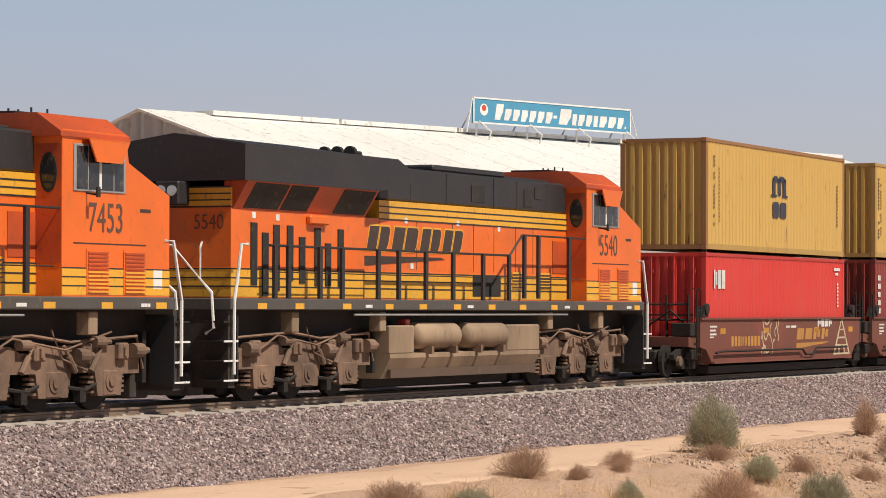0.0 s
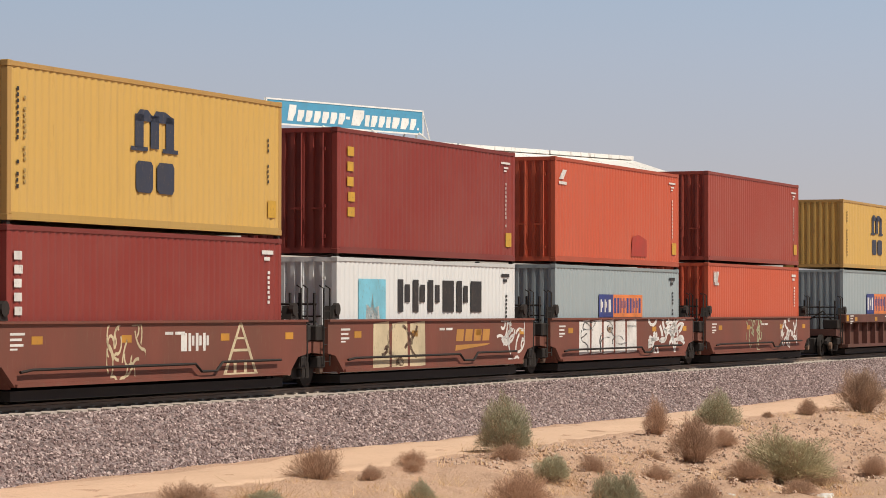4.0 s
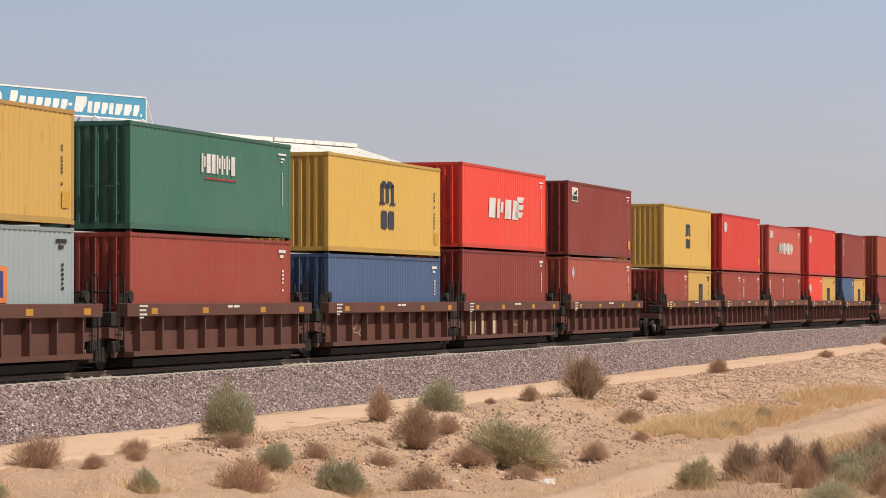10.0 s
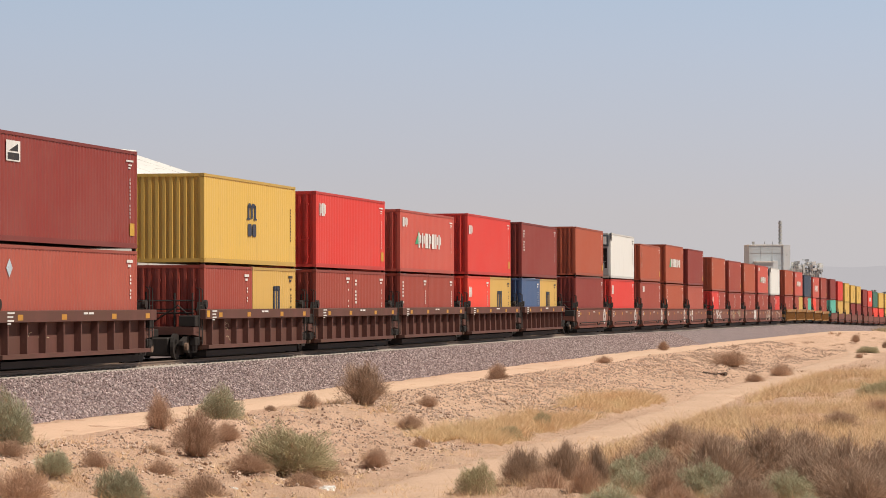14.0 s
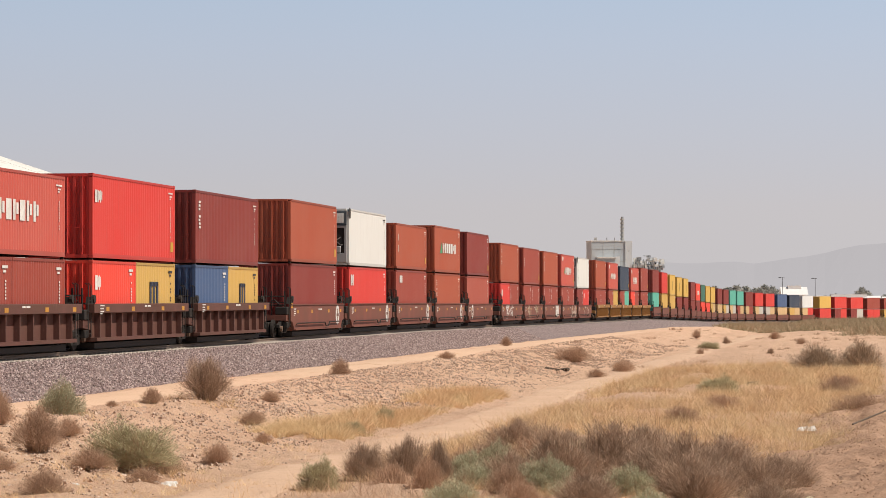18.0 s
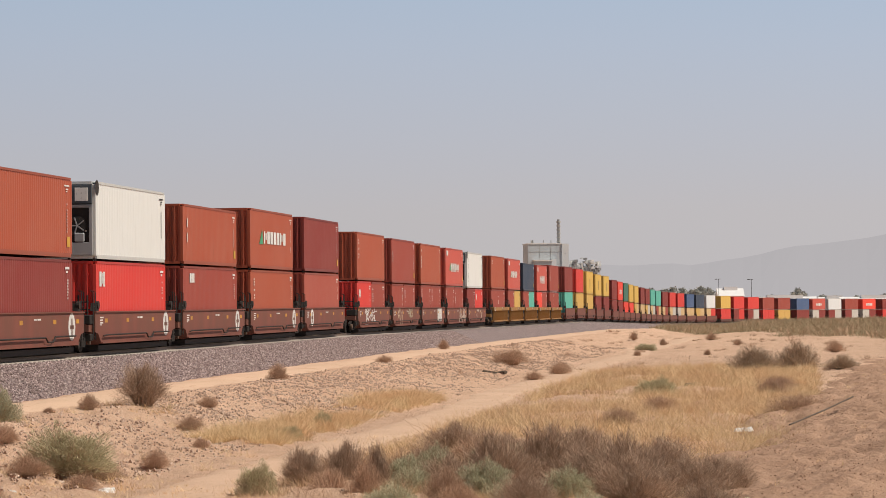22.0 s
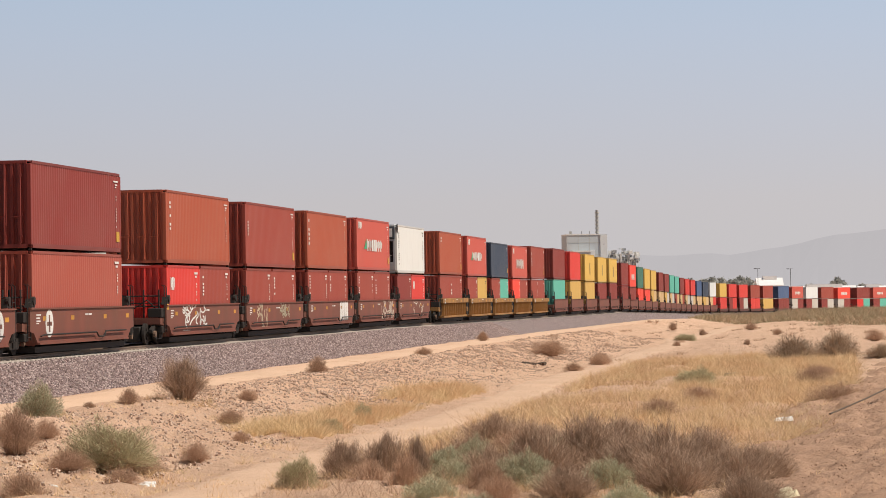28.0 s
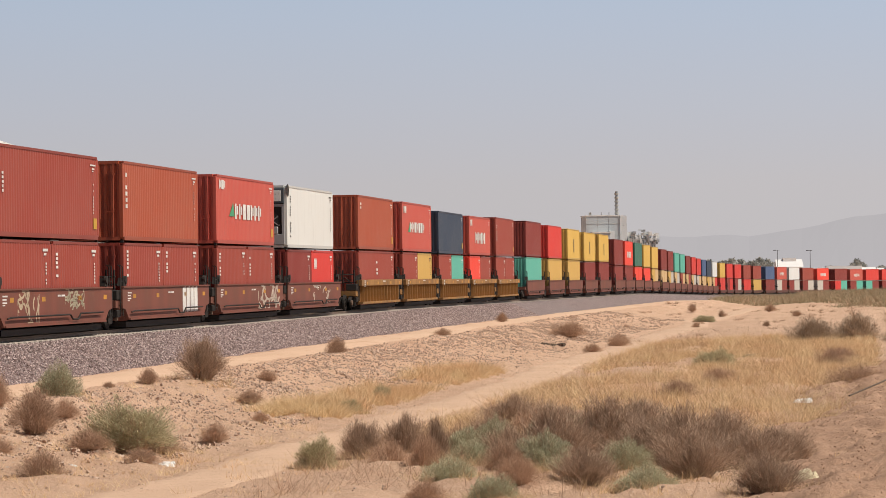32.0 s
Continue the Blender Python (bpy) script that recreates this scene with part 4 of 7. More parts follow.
        for k, d in enumerate(lows):
            h = 6.096 if len(lows) == 1 else 3.03
            on_box(i, k, [(0, 0.6, 1, 0.4), (0.2, 0, 0.5, 0.35)], INK if low[k] in (YEL, SIL, GRY) else PALE, "small serial marks as bars", h - 1.05, h - 0.45, UNDER[i] - 0.56, UNDER[i] - 0.34)
            on_box(i, k, column(7, rnd), INK if low[k] in (YEL, SIL, GRY) else PALE, "small print as bars", h - 0.75, h - 0.6, UNDER[i] - 1.5, UNDER[i] - 0.75)
    on_box(3, -1, [(0, 0, 1, 0, 1, 0.8, 0.5, 1, 0.1, 0.9)], (0.42, 0.04, 0.025), "patch of fresher red paint", 1.0, 2.6, 3.40, 4.05)
    on_box(3, -1, [(0, 0.35, 0.55, 0.35, 1, 1, 0.5, 1), (0.0, 0, 1, 0.2)], PALE, "small white tag", -5.79, -5.1, 5.30, 5.72)
    on_box(4, 0, [(0.3, 0.4, 0.7, 0.4, 1, 1, 0.6, 1), (0.0, 0, 1, 0.2)], PALE, "small white tag", -5.3, -4.8, 2.6, 3.05)


paint_boxes()


def scrawl(rnd, n, wide=0.12, aspect=2.0):
    """Loose graffiti in a unit square: curling strokes of even width, each a chain of short quads."""
    out = []
    for k in range(n):
        x, y = rnd.random(), rnd.random()
        a, bend, step = rnd.uniform(0, math.tau), rnd.choice((-1, 1)) * rnd.uniform(0.1, 0.75), rnd.uniform(0.07, 0.13)
        pts = [(x, y, a)]
        for q in range(rnd.randint(4, 9)):
            a += bend
            if q == 4:
                bend = -bend
            x, y = x + step * math.cos(a) / aspect, y + step * math.sin(a)
            pts.append((min(1, max(0, x)), min(1, max(0, y)), a))
        h = wide * 0.42
        for (x0, y0, a0), (x1, y1, a1) in zip(pts, pts[1:]):
            if abs(x1 - x0) + abs(y1 - y0) < 0.02:
                continue
            u, v, p, q = -math.sin(a0) * h / aspect, math.cos(a0) * h, -math.sin(a1) * h / aspect, math.cos(a1) * h
            out.append(tuple(min(1.0, max(0.0, w)) for w in (x0 - u, y0 - v, x1 - p, y1 - q, x1 + p, y1 + q, x0 + u, y0 + v)))
    return [q for q in out if abs(sum(q[i] * q[(i + 3) % 8] - q[i + 1] * q[(i + 2) % 8] for i in (0, 2, 4, 6))) > 1e-4]


def blocks(n, rnd):
    out = []
    for k in range(n):
        a, w = k / n, 0.88 / n
        out.append((a, 0, a + w, 0.04, a + w * 0.96, 1, a + 0.02 * w, 0.95))
    return out


OVAL = [tuple(v for q in range(14) for v in (0.5 + 0.5 * math.cos(q * math.tau / 14), 0.5 + 0.5 * math.sin(q * math.tau / 14)))]


def paint_cars():
    rnd = random.Random(21)
    y = -1.405
    rib = -1.546
    tri = [(0, 0, 0.08, 0, 0.53, 1, 0.47, 1), (0.92, 0, 1, 0, 0.53, 1, 0.47, 1), (0.05, 0, 0.95, 0.05), (0.14, 0.25, 0.72, 0.04), (0.22, 0.45, 0.56, 0.05), (0.33, 0.68, 0.34, 0.04), (0.3, 0.05, 0.08, 0.2), (0.6, 0.05, 0.08, 0.2)]
    for i, rects, col, lab, x0, x1, z0, z1 in (
            (0, scrawl(rnd, 16, 0.07), CREAM, "cream graffiti scrawl", -2.16, -0.64, 0.55, 1.5), (0, tri, CREAM, "cream graffiti triangle", 4.40, 6.05, 0.45, 1.5), (0, bars(4, rnd, 0.8, 0.03, 0.2), OCHRE, "ochre blocks of the owner's mark", 0.95, 4.0, 0.92, 1.24),
            (0, [(0, 0, 0.02, 0.8, 1, 0.95, 0.9, 0.7)], OCHRE, "ochre wedge under the owner's mark", 0.9, 4.0, 0.66, 0.86), (0, bars(9, rnd, 0.7, 0, 0.1), OCHRE, "ochre bars of the car number", -4.62, -2.2, 0.78, 1.05), (0, bars(4, rnd, 0.8, 0, 0.3), PALE, "white graffiti letters", 2.9, 4.3, 1.28, 1.5),
            (1, scrawl(rnd, 18, 0.07), CREAM, "cream graffiti scrawl", -2.54, -0.86, 0.36, 1.47), (1, bars(4, rnd, 0.8, 0, 0.3), PALE, "white graffiti letters", 0.72, 2.09, 0.92, 1.29), (1, tri, CREAM, "cream graffiti triangle", 2.71, 4.46, 0.38, 1.5),
            (2, blocks(3, rnd), CREAM, "large cream graffiti letters", -4.36, -0.83, 0.37, 1.5), (2, scrawl(rnd, 7, 0.1), (0.14, 0.07, 0.05), "dark outlines of graffiti", -4.2, -0.9, 0.42, 1.45), (2, bars(4, rnd, 0.8, 0.03, 0.2), OCHRE, "ochre blocks of the owner's mark", 1.15, 3.7, 0.98, 1.28),
            (2, [(0, 0, 0.02, 0.8, 1, 0.95, 0.9, 0.7)], OCHRE, "ochre wedge under the owner's mark", 1.1, 3.7, 0.74, 0.92), (2, scrawl(rnd, 18, 0.09), PALE, "white graffiti scrawl", 4.15, 6.36, 0.46, 1.49),
            (3, blocks(5, rnd), PALE, "large white graffiti letters", -4.54, 1.12, 0.5, 1.5), (3, scrawl(rnd, 11, 0.05), (0.03, 0.03, 0.03), "black outlines of graffiti", -4.4, 1.0, 0.55, 1.45), (3, scrawl(rnd, 26, 0.12), PALE, "white graffiti scrawl", 2.16, 6.25, 0.45, 1.5),
            (4, scrawl(rnd, 16, 0.08), (0.40, 0.42, 0.26), "olive graffiti scrawl", -1.97, 0.12, 0.4, 1.46), (4, scrawl(rnd, 20, 0.1), PALE, "white graffiti scrawl", 2.73, 5.10, 0.42, 1.49),
            (15, OVAL, PALE, "white oval badge with bars", 4.75, 5.75, 0.5, 1.5), (16, OVAL, PALE, "white oval badge with bars", 4.75, 5.75, 0.5, 1.5), (17, OVAL, PALE, "white oval badge with bars", 4.75, 5.75, 0.5, 1.5), (18, OVAL, PALE, "white oval badge with bars", 4.75, 5.75, 0.5, 1.5), (19, OVAL, PALE, "white oval badge with bars", -5.2, -4.2, 0.55, 1.5),
            (20, scrawl(rnd, 20, 0.08), PALE, "pale graffiti scrawl", -4.2, 0.5, 0.5, 1.5), (21, scrawl(rnd, 16, 0.1), (0.5, 0.40, 0.28), "tan graffiti letters", -4.67, -2.19, 0.45, 1.5), (21, scrawl(rnd, 24, 0.12), (0.42, 0.38, 0.27), "olive graffiti patch", 0.88, 3.33, 0.8, 1.5),
            (22, blocks(4, rnd), PALE, "white graffiti letters", 2.39, 5.07, 0.5, 1.5), (23, scrawl(rnd, 22, 0.12), (0.55, 0.46, 0.38), "faded graffiti", 1.40, 6.3, 0.45, 1.48), (24, scrawl(rnd, 12, 0.08), (0.55, 0.46, 0.38), "faded graffiti", -1, 4, 0.5, 1.4)):
        decal(CARS[i], rects, col, lab, x0, x1, z0, z1, y)
        if rects is OVAL:
            decal(CARS[i], [(0.42, 0.2, 0.16, 0.6), (0.2, 0.42, 0.6, 0.14)], (0.17, 0.07, 0.05), "brown bars on the badge", x0, x1, z0, z1, y - 0.004)
    decal(CARS[8], [(k / 6 + 0.02, 0.02 * (k % 2), 0.07, 0.95) for k in range(6)], CREAM, "cream graffiti strokes between the ribs", -5.6, -0.6, 0.5, 1.26, -1.281)
    decal(CARS[8], scrawl(rnd, 12, 0.03), CREAM, "thin cream graffiti scrawl", 0.4, 4.2, 0.5, 1.22, -1.281)
    for i in (7, 9, 10):
        decal(CARS[i], scrawl(rnd, 5, 0.03), CREAM, "thin cream graffiti scrawl", -4.4, -2.2, 0.55, 1.2, -1.281)
    for i in range(30):
        smooth = KINDS[i // 5] == "smooth"
        yy, zz = (y, 1.12) if smooth else (rib, 1.36)
        for a in (-5.5, -1.9, 2.6, 5.9):
            decal(CARS[i], FULL, (0.55, 0.26, 0.03), "ochre reflector plate", a, a + 0.42, zz, zz + 0.15, yy)
        decal(CARS[i], [(0, 0.8, 1, 0.14), (0, 0.5, 0.8, 0.14), (0, 0.2, 0.9, 0.14), (0, 0, 0.5, 0.1)], PALE, "small white stencils as bars", -6.3, -5.75, zz - 0.1, zz + 0.24, yy)
        decal(CARS[i], [(0, 0, 0.4, 1), (0.5, 0, 0.5, 1)], PALE, "small white stencils as bars", 0.0, 0.9, zz + 0.14, zz + 0.2, yy)
    for i in (5, 10, 15, 20):
        decal(CARS[i], FULL, (0.6, 0.30, 0.03), "yellow corner plate", -6.95, -6.6, 1.36, 1.58, rib if KINDS[i // 5] != "smooth" else y)


paint_cars()


def reefer_front(i):
    """The machinery end of a white refrigerated box: control boxes above, a round fan opening in a grey frame below."""
    up, hup, *_ = BOXES[i]
    x = -6.096 - 0.004
    unit = part("cooling_unit", boxes((x - 0.05, x + 0.02, -1.08, 1.08, 0.15, hup - 0.12)), STEEL, up, "dark refrigeration machinery end")
    bm = boxes((x - 0.14, x - 0.05, -1.1, 1.1, hup - 0.85, hup - 0.14), bevel=0.02)
    part("condenser_hood", bm, NIGHT_BLUE, unit, "dark blue-grey condenser hood")
    bm = boxes((x - 0.16, x - 0.14, -0.95, -0.45, hup - 0.75, hup - 0.25), bevel=0.005)
    part("control_panel", bm, WHITE, unit, "white control panel")
    bm = boxes((x - 0.12, x - 0.05, -1.1, 1.1, hup - 1.0, hup - 0.88), (x - 0.12, x - 0.05, -1.1, 1.1, 0.15, 0.62), (x - 0.12, x - 0.05, -1.1, -0.98, 0.6, hup - 0.9), (x - 0.12, x - 0.05, 0.98, 1.1, 0.6, hup - 0.9), (x - 0.12, x - 0.05, -0.06, 0.06, 0.6, hup - 0.9), bevel=0.01)
    part("machinery_frame", bm, GALV, unit, "grey frame round the machinery")
    for a in (-0.52, 0.52):
        bm = bmesh.new()
        disc(bm, (a, 1.25), 0.36, x - 0.09, x - 0.05, 18, "x")
        fan = part("fan_opening", bm, BLACK, unit)
        part("compressor", boxes((x - 0.13, x - 0.05, a - 0.28, a + 0.1, 0.64, 0.98), bevel=0.03), GALV, unit)
        bm = bmesh.new()
        for k in range(5):
            q = k * math.tau / 5
            tube(bm, [(x - 0.1, a, 1.25), (x - 0.1, a + 0.32 * math.cos(q), 1.25 + 0.32 * math.sin(q))], 0.03, 4)
        part("fan_blade", bm, GALV, fan)
    bm = bmesh.new()
    disc(bm, (-5.9, hup - 0.25), 0.30, -W2 - 0.004, -W2 - 0.001, 14)
    part("soot_stain", bm, STEEL, up, "dark soot at the upper corner")


NIGHT_BLUE = plain("night_blue_housing", (0.06, 0.085, 0.11), 0.6)
reefer_front(16)
reefer_front(24)

# ---------------------------------------------------------------- locomotives
def words_mesh(text, size, mat, squeeze=1.0):
    """Lettering as a flat mesh, reading along x, upright in z, thin in y."""
    cu = bpy.data.curves.new("lettering", "FONT")
    cu.body, cu.size, cu.extrude, cu.align_x = text, size, 0.002, "CENTER"
    ob = new("lettering", cu)
    bpy.context.view_layer.update()
    me = bpy.data.meshes.new_from_object(ob.evaluated_get(bpy.context.evaluated_depsgraph_get()))
    bpy.data.objects.remove(ob)
    me.transform(Matrix.Diagonal((squeeze, 1, 1, 1)))
    me.transform(Matrix.Rotation(math.pi / 2, 4, "X"))
    me.materials.clear()
    me.materials.append(mat)
    return me


FADED = plain("faded_lettering_paint", (0.20, 0.07, 0.035), 0.6, vary=0.2, grime=0.1)
# own paint of roof and slats; painted shade on flare underside, doorway, cab rear
LOCO_DEEP_AND_SHADE = plain("deep_orange_red_paint", (0.55, 0.085, 0.02), 0.5, vary=0.25, grime=0.3, dirt=(0.12, 0.05, 0.03))
DARK_PAINT = plain("dark_lettering_paint", (0.055, 0.035, 0.03), 0.6, vary=0.2, grime=0.1)
NUMBER_GREY = plain("faded_number_paint", (0.11, 0.065, 0.05), 0.6, vary=0.2, grime=0.1)
DUSTY_BLACK = plain("dusty_black_steel", (0.045, 0.036, 0.030), 0.75, vary=0.4, grime=0.5, dirt=(0.13, 0.09, 0.065), scale=3)
LAMP_GLASS = plain("headlight_glass", (0.55, 0.55, 0.55), 0.1, 0.6, vary=0.1, grime=0.05)


def loco_truck(top, xc):
    tr = part("truck_frame", made(lambda bm: [
        prism(bm, [(xc - 2.75, 0.62), (xc - 2.75, 0.95), (xc - 2.45, 1.12), (xc - 1.3, 1.12), (xc - 1.0, 1.0), (xc - 0.6, 1.0), (xc - 0.3, 1.12), (xc + 2.2, 1.12), (xc + 2.75, 0.9), (xc + 2.75, 0.62),
                   (xc + 2.2, 0.62), (xc + 2.15, 0.25), (xc + 1.4, 0.25), (xc + 1.3, 0.66), (xc + 0.55, 0.66), (xc + 0.45, 0.25), (xc - 0.45, 0.25), (xc - 0.55, 0.66), (xc - 1.3, 0.66), (xc - 1.4, 0.25), (xc - 2.15, 0.25), (xc - 2.2, 0.62)], "y", *sorted((sy * 1.02, sy * 1.16)))
        for sy in (-1, 1)]), TRUCK_TAN, top, "dust-covered cast steel truck frame")
    for k in (-1, 0, 1):
        a = xc + k * 1.78
        bm = bmesh.new()
        disc(bm, (0, 0), 0.52, -0.80, -0.68, 20)
        disc(bm, (0, 0), 0.52, 0.68, 0.80, 20)
        disc(bm, (0, 0), 0.12, -0.9, 0.9, 8)
        w = part("wheelset", bm, STEEL, top, "dark steel wheels on one axle")
        w.location = (a, 0, 0.52)
        bm = bmesh.new()
        box(bm, a - 0.24, a + 0.24, -1.18, -1.10, 0.24, 0.70, 0.03)
        part("axle_box", bm, TRUCK_TAN, tr)
        for q in (-0.48, 0.48):
            bm = bmesh.new()
            for z in range(4):
                disc(bm, (a + q, -1.0), 0.13, 0.30 + z * 0.085, 0.345 + z * 0.085, 10, "z")
            part("coil_spring", bm, TRUCK_TAN, tr)
    for k in (-1.78, 0.0, 1.78):
        part("traction_motor", boxes((xc + k - 0.75, xc + k + 0.85, -0.62, 0.62, 0.13, 0.95), bevel=0.06), STEEL, tr)
    for a, z, r in ((-2.45, 1.0, 0.13), (-1.0, 1.14, 0.09), (0.75, 0.95, 0.13), (1.3, 1.18, 0.10), (2.55, 1.02, 0.13)):
        bm = bmesh.new()
        disc(bm, (-1.24, z), r, xc + a - 0.18, xc + a + 0.14, 12, "x")
        disc(bm, (-1.24, z), r * 0.45, xc + a + 0.14, xc + a + 0.36, 8, "x")
        part("brake_cylinder", bm, TRUCK_TAN, tr)
    bm = bmesh.new()
    tube(bm, [(xc - 2.9, -1.2, 1.22), (xc - 0.8, -1.22, 1.30), (xc + 0.4, -1.22, 1.18), (xc + 2.6, -1.2, 1.27), (xc + 2.8, -1.2, 0.7)], 0.03, 5)
    tube(bm, [(xc - 2.6, -1.24, 0.8), (xc - 1.4, -1.26, 1.25), (xc + 0.2, -1.26, 1.05), (xc + 1.7, -1.24, 1.35)], 0.022, 5)
    tube(bm, [(xc - 0.2, -1.24, 1.4), (xc + 0.1, -1.26, 0.9), (xc + 0.9, -1.25, 0.7)], 0.022, 5)
    part("brake_pipe", bm, TRUCK_TAN, tr)
    for a in (-1.78, 0.0, 1.78):
        bm = bmesh.new()
        disc(bm, (xc + a, 0.50), 0.17, -1.20, -1.16, 14)
        disc(bm, (xc + a, 0.50), 0.09, -1.23, -1.20, 10)
        part("bearing_cap", bm, TRUCK_TAN, tr, "dusty round axle bearing cap")
    for a, sg in ((-1.1, 1), (0.55, -1), (1.05, 1)):
        bm = bmesh.new()
        tube(bm, [(xc + a, -1.24, 0.68), (xc + a + sg * 0.22, -1.24, 0.95)], 0.055, 8)
        tube(bm, [(xc + a + sg * 0.20, -1.24, 0.93), (xc + a + sg * 0.36, -1.24, 1.12)], 0.032, 8)
        part("damper", bm, TRUCK_TAN, tr, "dusty shock absorber")
    for a in (-2.2, -0.55, 0.9, 2.1):
        bm = bmesh.new()
        box(bm, xc + a - 0.16, xc + a + 0.16, -1.27, -1.14, 0.86, 1.16, 0.03)
        box(bm, xc + a - 0.05, xc + a + 0.05, -1.31, -1.27, 0.93, 1.08)
        part("frame_boss", bm, TRUCK_TAN, tr)
    for a in (-0.95, 0.85):
        bm = bmesh.new()
        tube(bm, [(xc + a - 0.4, -1.14, 0.42), (xc + a + 0.1, -1.18, 0.36), (xc + a + 0.5, -1.14, 0.46)], 0.035, 6)
        box(bm, xc + a - 0.08, xc + a + 0.10, -1.2, -1.06, 0.16, 0.40)
        part("brake_shoe", bm, STEEL, tr)
    for a in (-2.95, 2.95):
        part("sand_hose_bracket", boxes((xc + a - 0.06, xc + a + 0.06, -1.15, -1.0, 0.45, 1.35)), STEEL, tr)


def locomotive(number):
    top = tagged(new("diesel_locomotive"), "orange and black diesel freight locomotive with yellow stripes, number %s" % number, "locomotive", "locomotives")
    # body of the long hood
    hood = part("hood", boxes((-9.9, 6.6, -0.98, 0.98, 1.95, 3.62)), LOCO_ORANGE, top, "orange hood side")
    part("upper_stripe", boxes((-3.4, 6.6, -0.985, 0.985, 3.62, 4.0)), LOCO_YELLOW, hood, "yellow band with black lines")
    for z in (3.60, 3.73, 3.86):
        part("stripe_line", boxes((-3.4, 6.6, -0.992, -0.985, z, z + 0.028)), LOCO_BLACK, hood)
    part("lower_stripe", boxes((-4.4, 6.6, -0.99, 0.99, 1.98, 2.52)), LOCO_YELLOW, hood, "yellow band with black lines")
    for z in (2.16, 2.32, 2.49):
        part("stripe_line", boxes((-4.4, 6.6, -0.997, -0.99, z, z + 0.026)), LOCO_BLACK, hood)
    # wider radiator section at the rear of the hood, with its number on the end
    rear = part("radiator_section", boxes((-9.95, -4.4, -1.15, 1.15, 1.96, 3.64)), LOCO_ORANGE, top, "orange radiator section of the hood")
    part("lower_stripe", boxes((-9.957, -4.4, -1.157, 1.157, 1.98, 2.52)), LOCO_YELLOW, rear, "yellow band with black lines")
    for z in (2.16, 2.32, 2.49):
        part("stripe_line", boxes((-9.962, -4.4, -1.162, 1.162, z, z + 0.026)), LOCO_BLACK, rear)
    part("end_stripe", boxes((-9.957, -9.90, -1.15, 1.15, 3.66, 4.02)), LOCO_YELLOW, rear, "yellow band across the end")
    for z in (3.66, 3.78, 3.90, 4.02):
        part("stripe_line", boxes((-9.963, -9.957, -1.15, 1.15, z - 0.012, z + 0.012)), LOCO_BLACK, rear)
    for sy in (-0.55, 0.6):
        part("rear_handhold", made(tube, [(-9.98, sy, 3.0), (-10.04, sy, 2.9), (-10.04, sy, 2.3)], 0.02, 5), WHITE, rear)
    bm = boxes((-3.4, 6.6, -0.97, 0.97, 4.0, 4.72), bevel=0.05)
    box(bm, -0.6, 3.2, -0.90, 0.90, 4.72, 4.86, 0.04)
    box(bm, 3.2, 6.4, -0.6, 0.6, 4.72, 4.80, 0.03)
    roof = part("hood_roof", bm, LOCO_BLACK, top, "black upper hood")
    for a, b, z0, z1 in ((1.2, 1.9, 4.12, 4.48), (4.1, 4.6, 4.1, 4.5), (4.72, 5.15, 4.3, 4.56)):
        part("intake_screen", boxes((a, b, -0.985, -0.97, z0, z1)), BLACK, roof)
    for a in (-1.9, -0.1, 2.4, 3.7, 5.4):
        part("panel_joint", boxes((a, a + 0.015, -0.978, -0.969, 4.02, 4.68)), BLACK, roof)
    # radiator section with its wide flare
    bm = bmesh.new()
    prism(bm, [(-10.08, 4.14), (-4.4, 4.14), (-3.0, 4.34), (-3.0, 4.62), (-3.6, 4.82), (-10.08, 4.82)], "y", -1.52, 1.52)
    wing = part("radiator_flare", bm, LOCO_BLACK, top, "black overhanging radiator housing")
    bm = bmesh.new()
    prism(bm, [(-1.52, 4.82), (0, 5.04), (1.52, 4.82)], "x", -10.08, -5.4)
    part("flare_roof", bm, LOCO_BLACK, wing)
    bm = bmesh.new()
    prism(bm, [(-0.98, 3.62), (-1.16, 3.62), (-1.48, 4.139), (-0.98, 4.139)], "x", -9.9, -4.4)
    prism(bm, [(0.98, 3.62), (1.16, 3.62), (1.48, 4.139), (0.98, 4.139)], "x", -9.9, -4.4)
    # shade below the flare is put in as a deeper red
    under = part("flare_underside", bm, LOCO_DEEP_AND_SHADE, top)
    for a, b in ((-9.55, -8.2), (-8.1, -7.0), (-5.9, -4.5)):
        bm = bmesh.new()
        prism(bm, [(-1.17, 3.65), (-1.185, 3.645), (-1.475, 4.11), (-1.46, 4.115)], "x", a, b)
        part("radiator_screen", bm, BLACK, under, "dark radiator intake screen")
    # upright dark vents and doors on the hood side
    for k, (a, z0, z1) in enumerate(((-9.2, 2.2, 3.38), (-8.75, 2.0, 3.2), (-8.3, 2.1, 3.36), (-7.75, 2.3, 3.36), (-7.25, 2.25, 3.15), (-6.6, 2.2, 3.34), (-6.15, 2.2, 3.05), (-5.6, 2.2, 3.34))):
        part("vent_slot", boxes((a, a + 0.24, -1.175, -1.15, z0, z1)), BLACK, rear, "dark upright vent")
    for a in (-4.9, -3.4, -1.6, 0.2, 1.3, 2.4, 3.6, 4.6):
        part("door_joint", boxes((a, a + 0.016, -0.986, -0.975, 2.58, 3.6)), DARK_PAINT, hood)
    for a, z in ((-9.15, 3.46), (-8.2, 3.44), (-6.5, 3.42), (-2.5, 2.62), (-1.9, 2.6), (0.4, 3.56), (2.6, 3.5), (-2.2, 3.55)):
        part("warning_label", boxes((a, a + 0.14, *((-1.16, -1.148) if a < -5 else (-0.99, -0.978)), z, z + 0.12)), WHITE, hood)
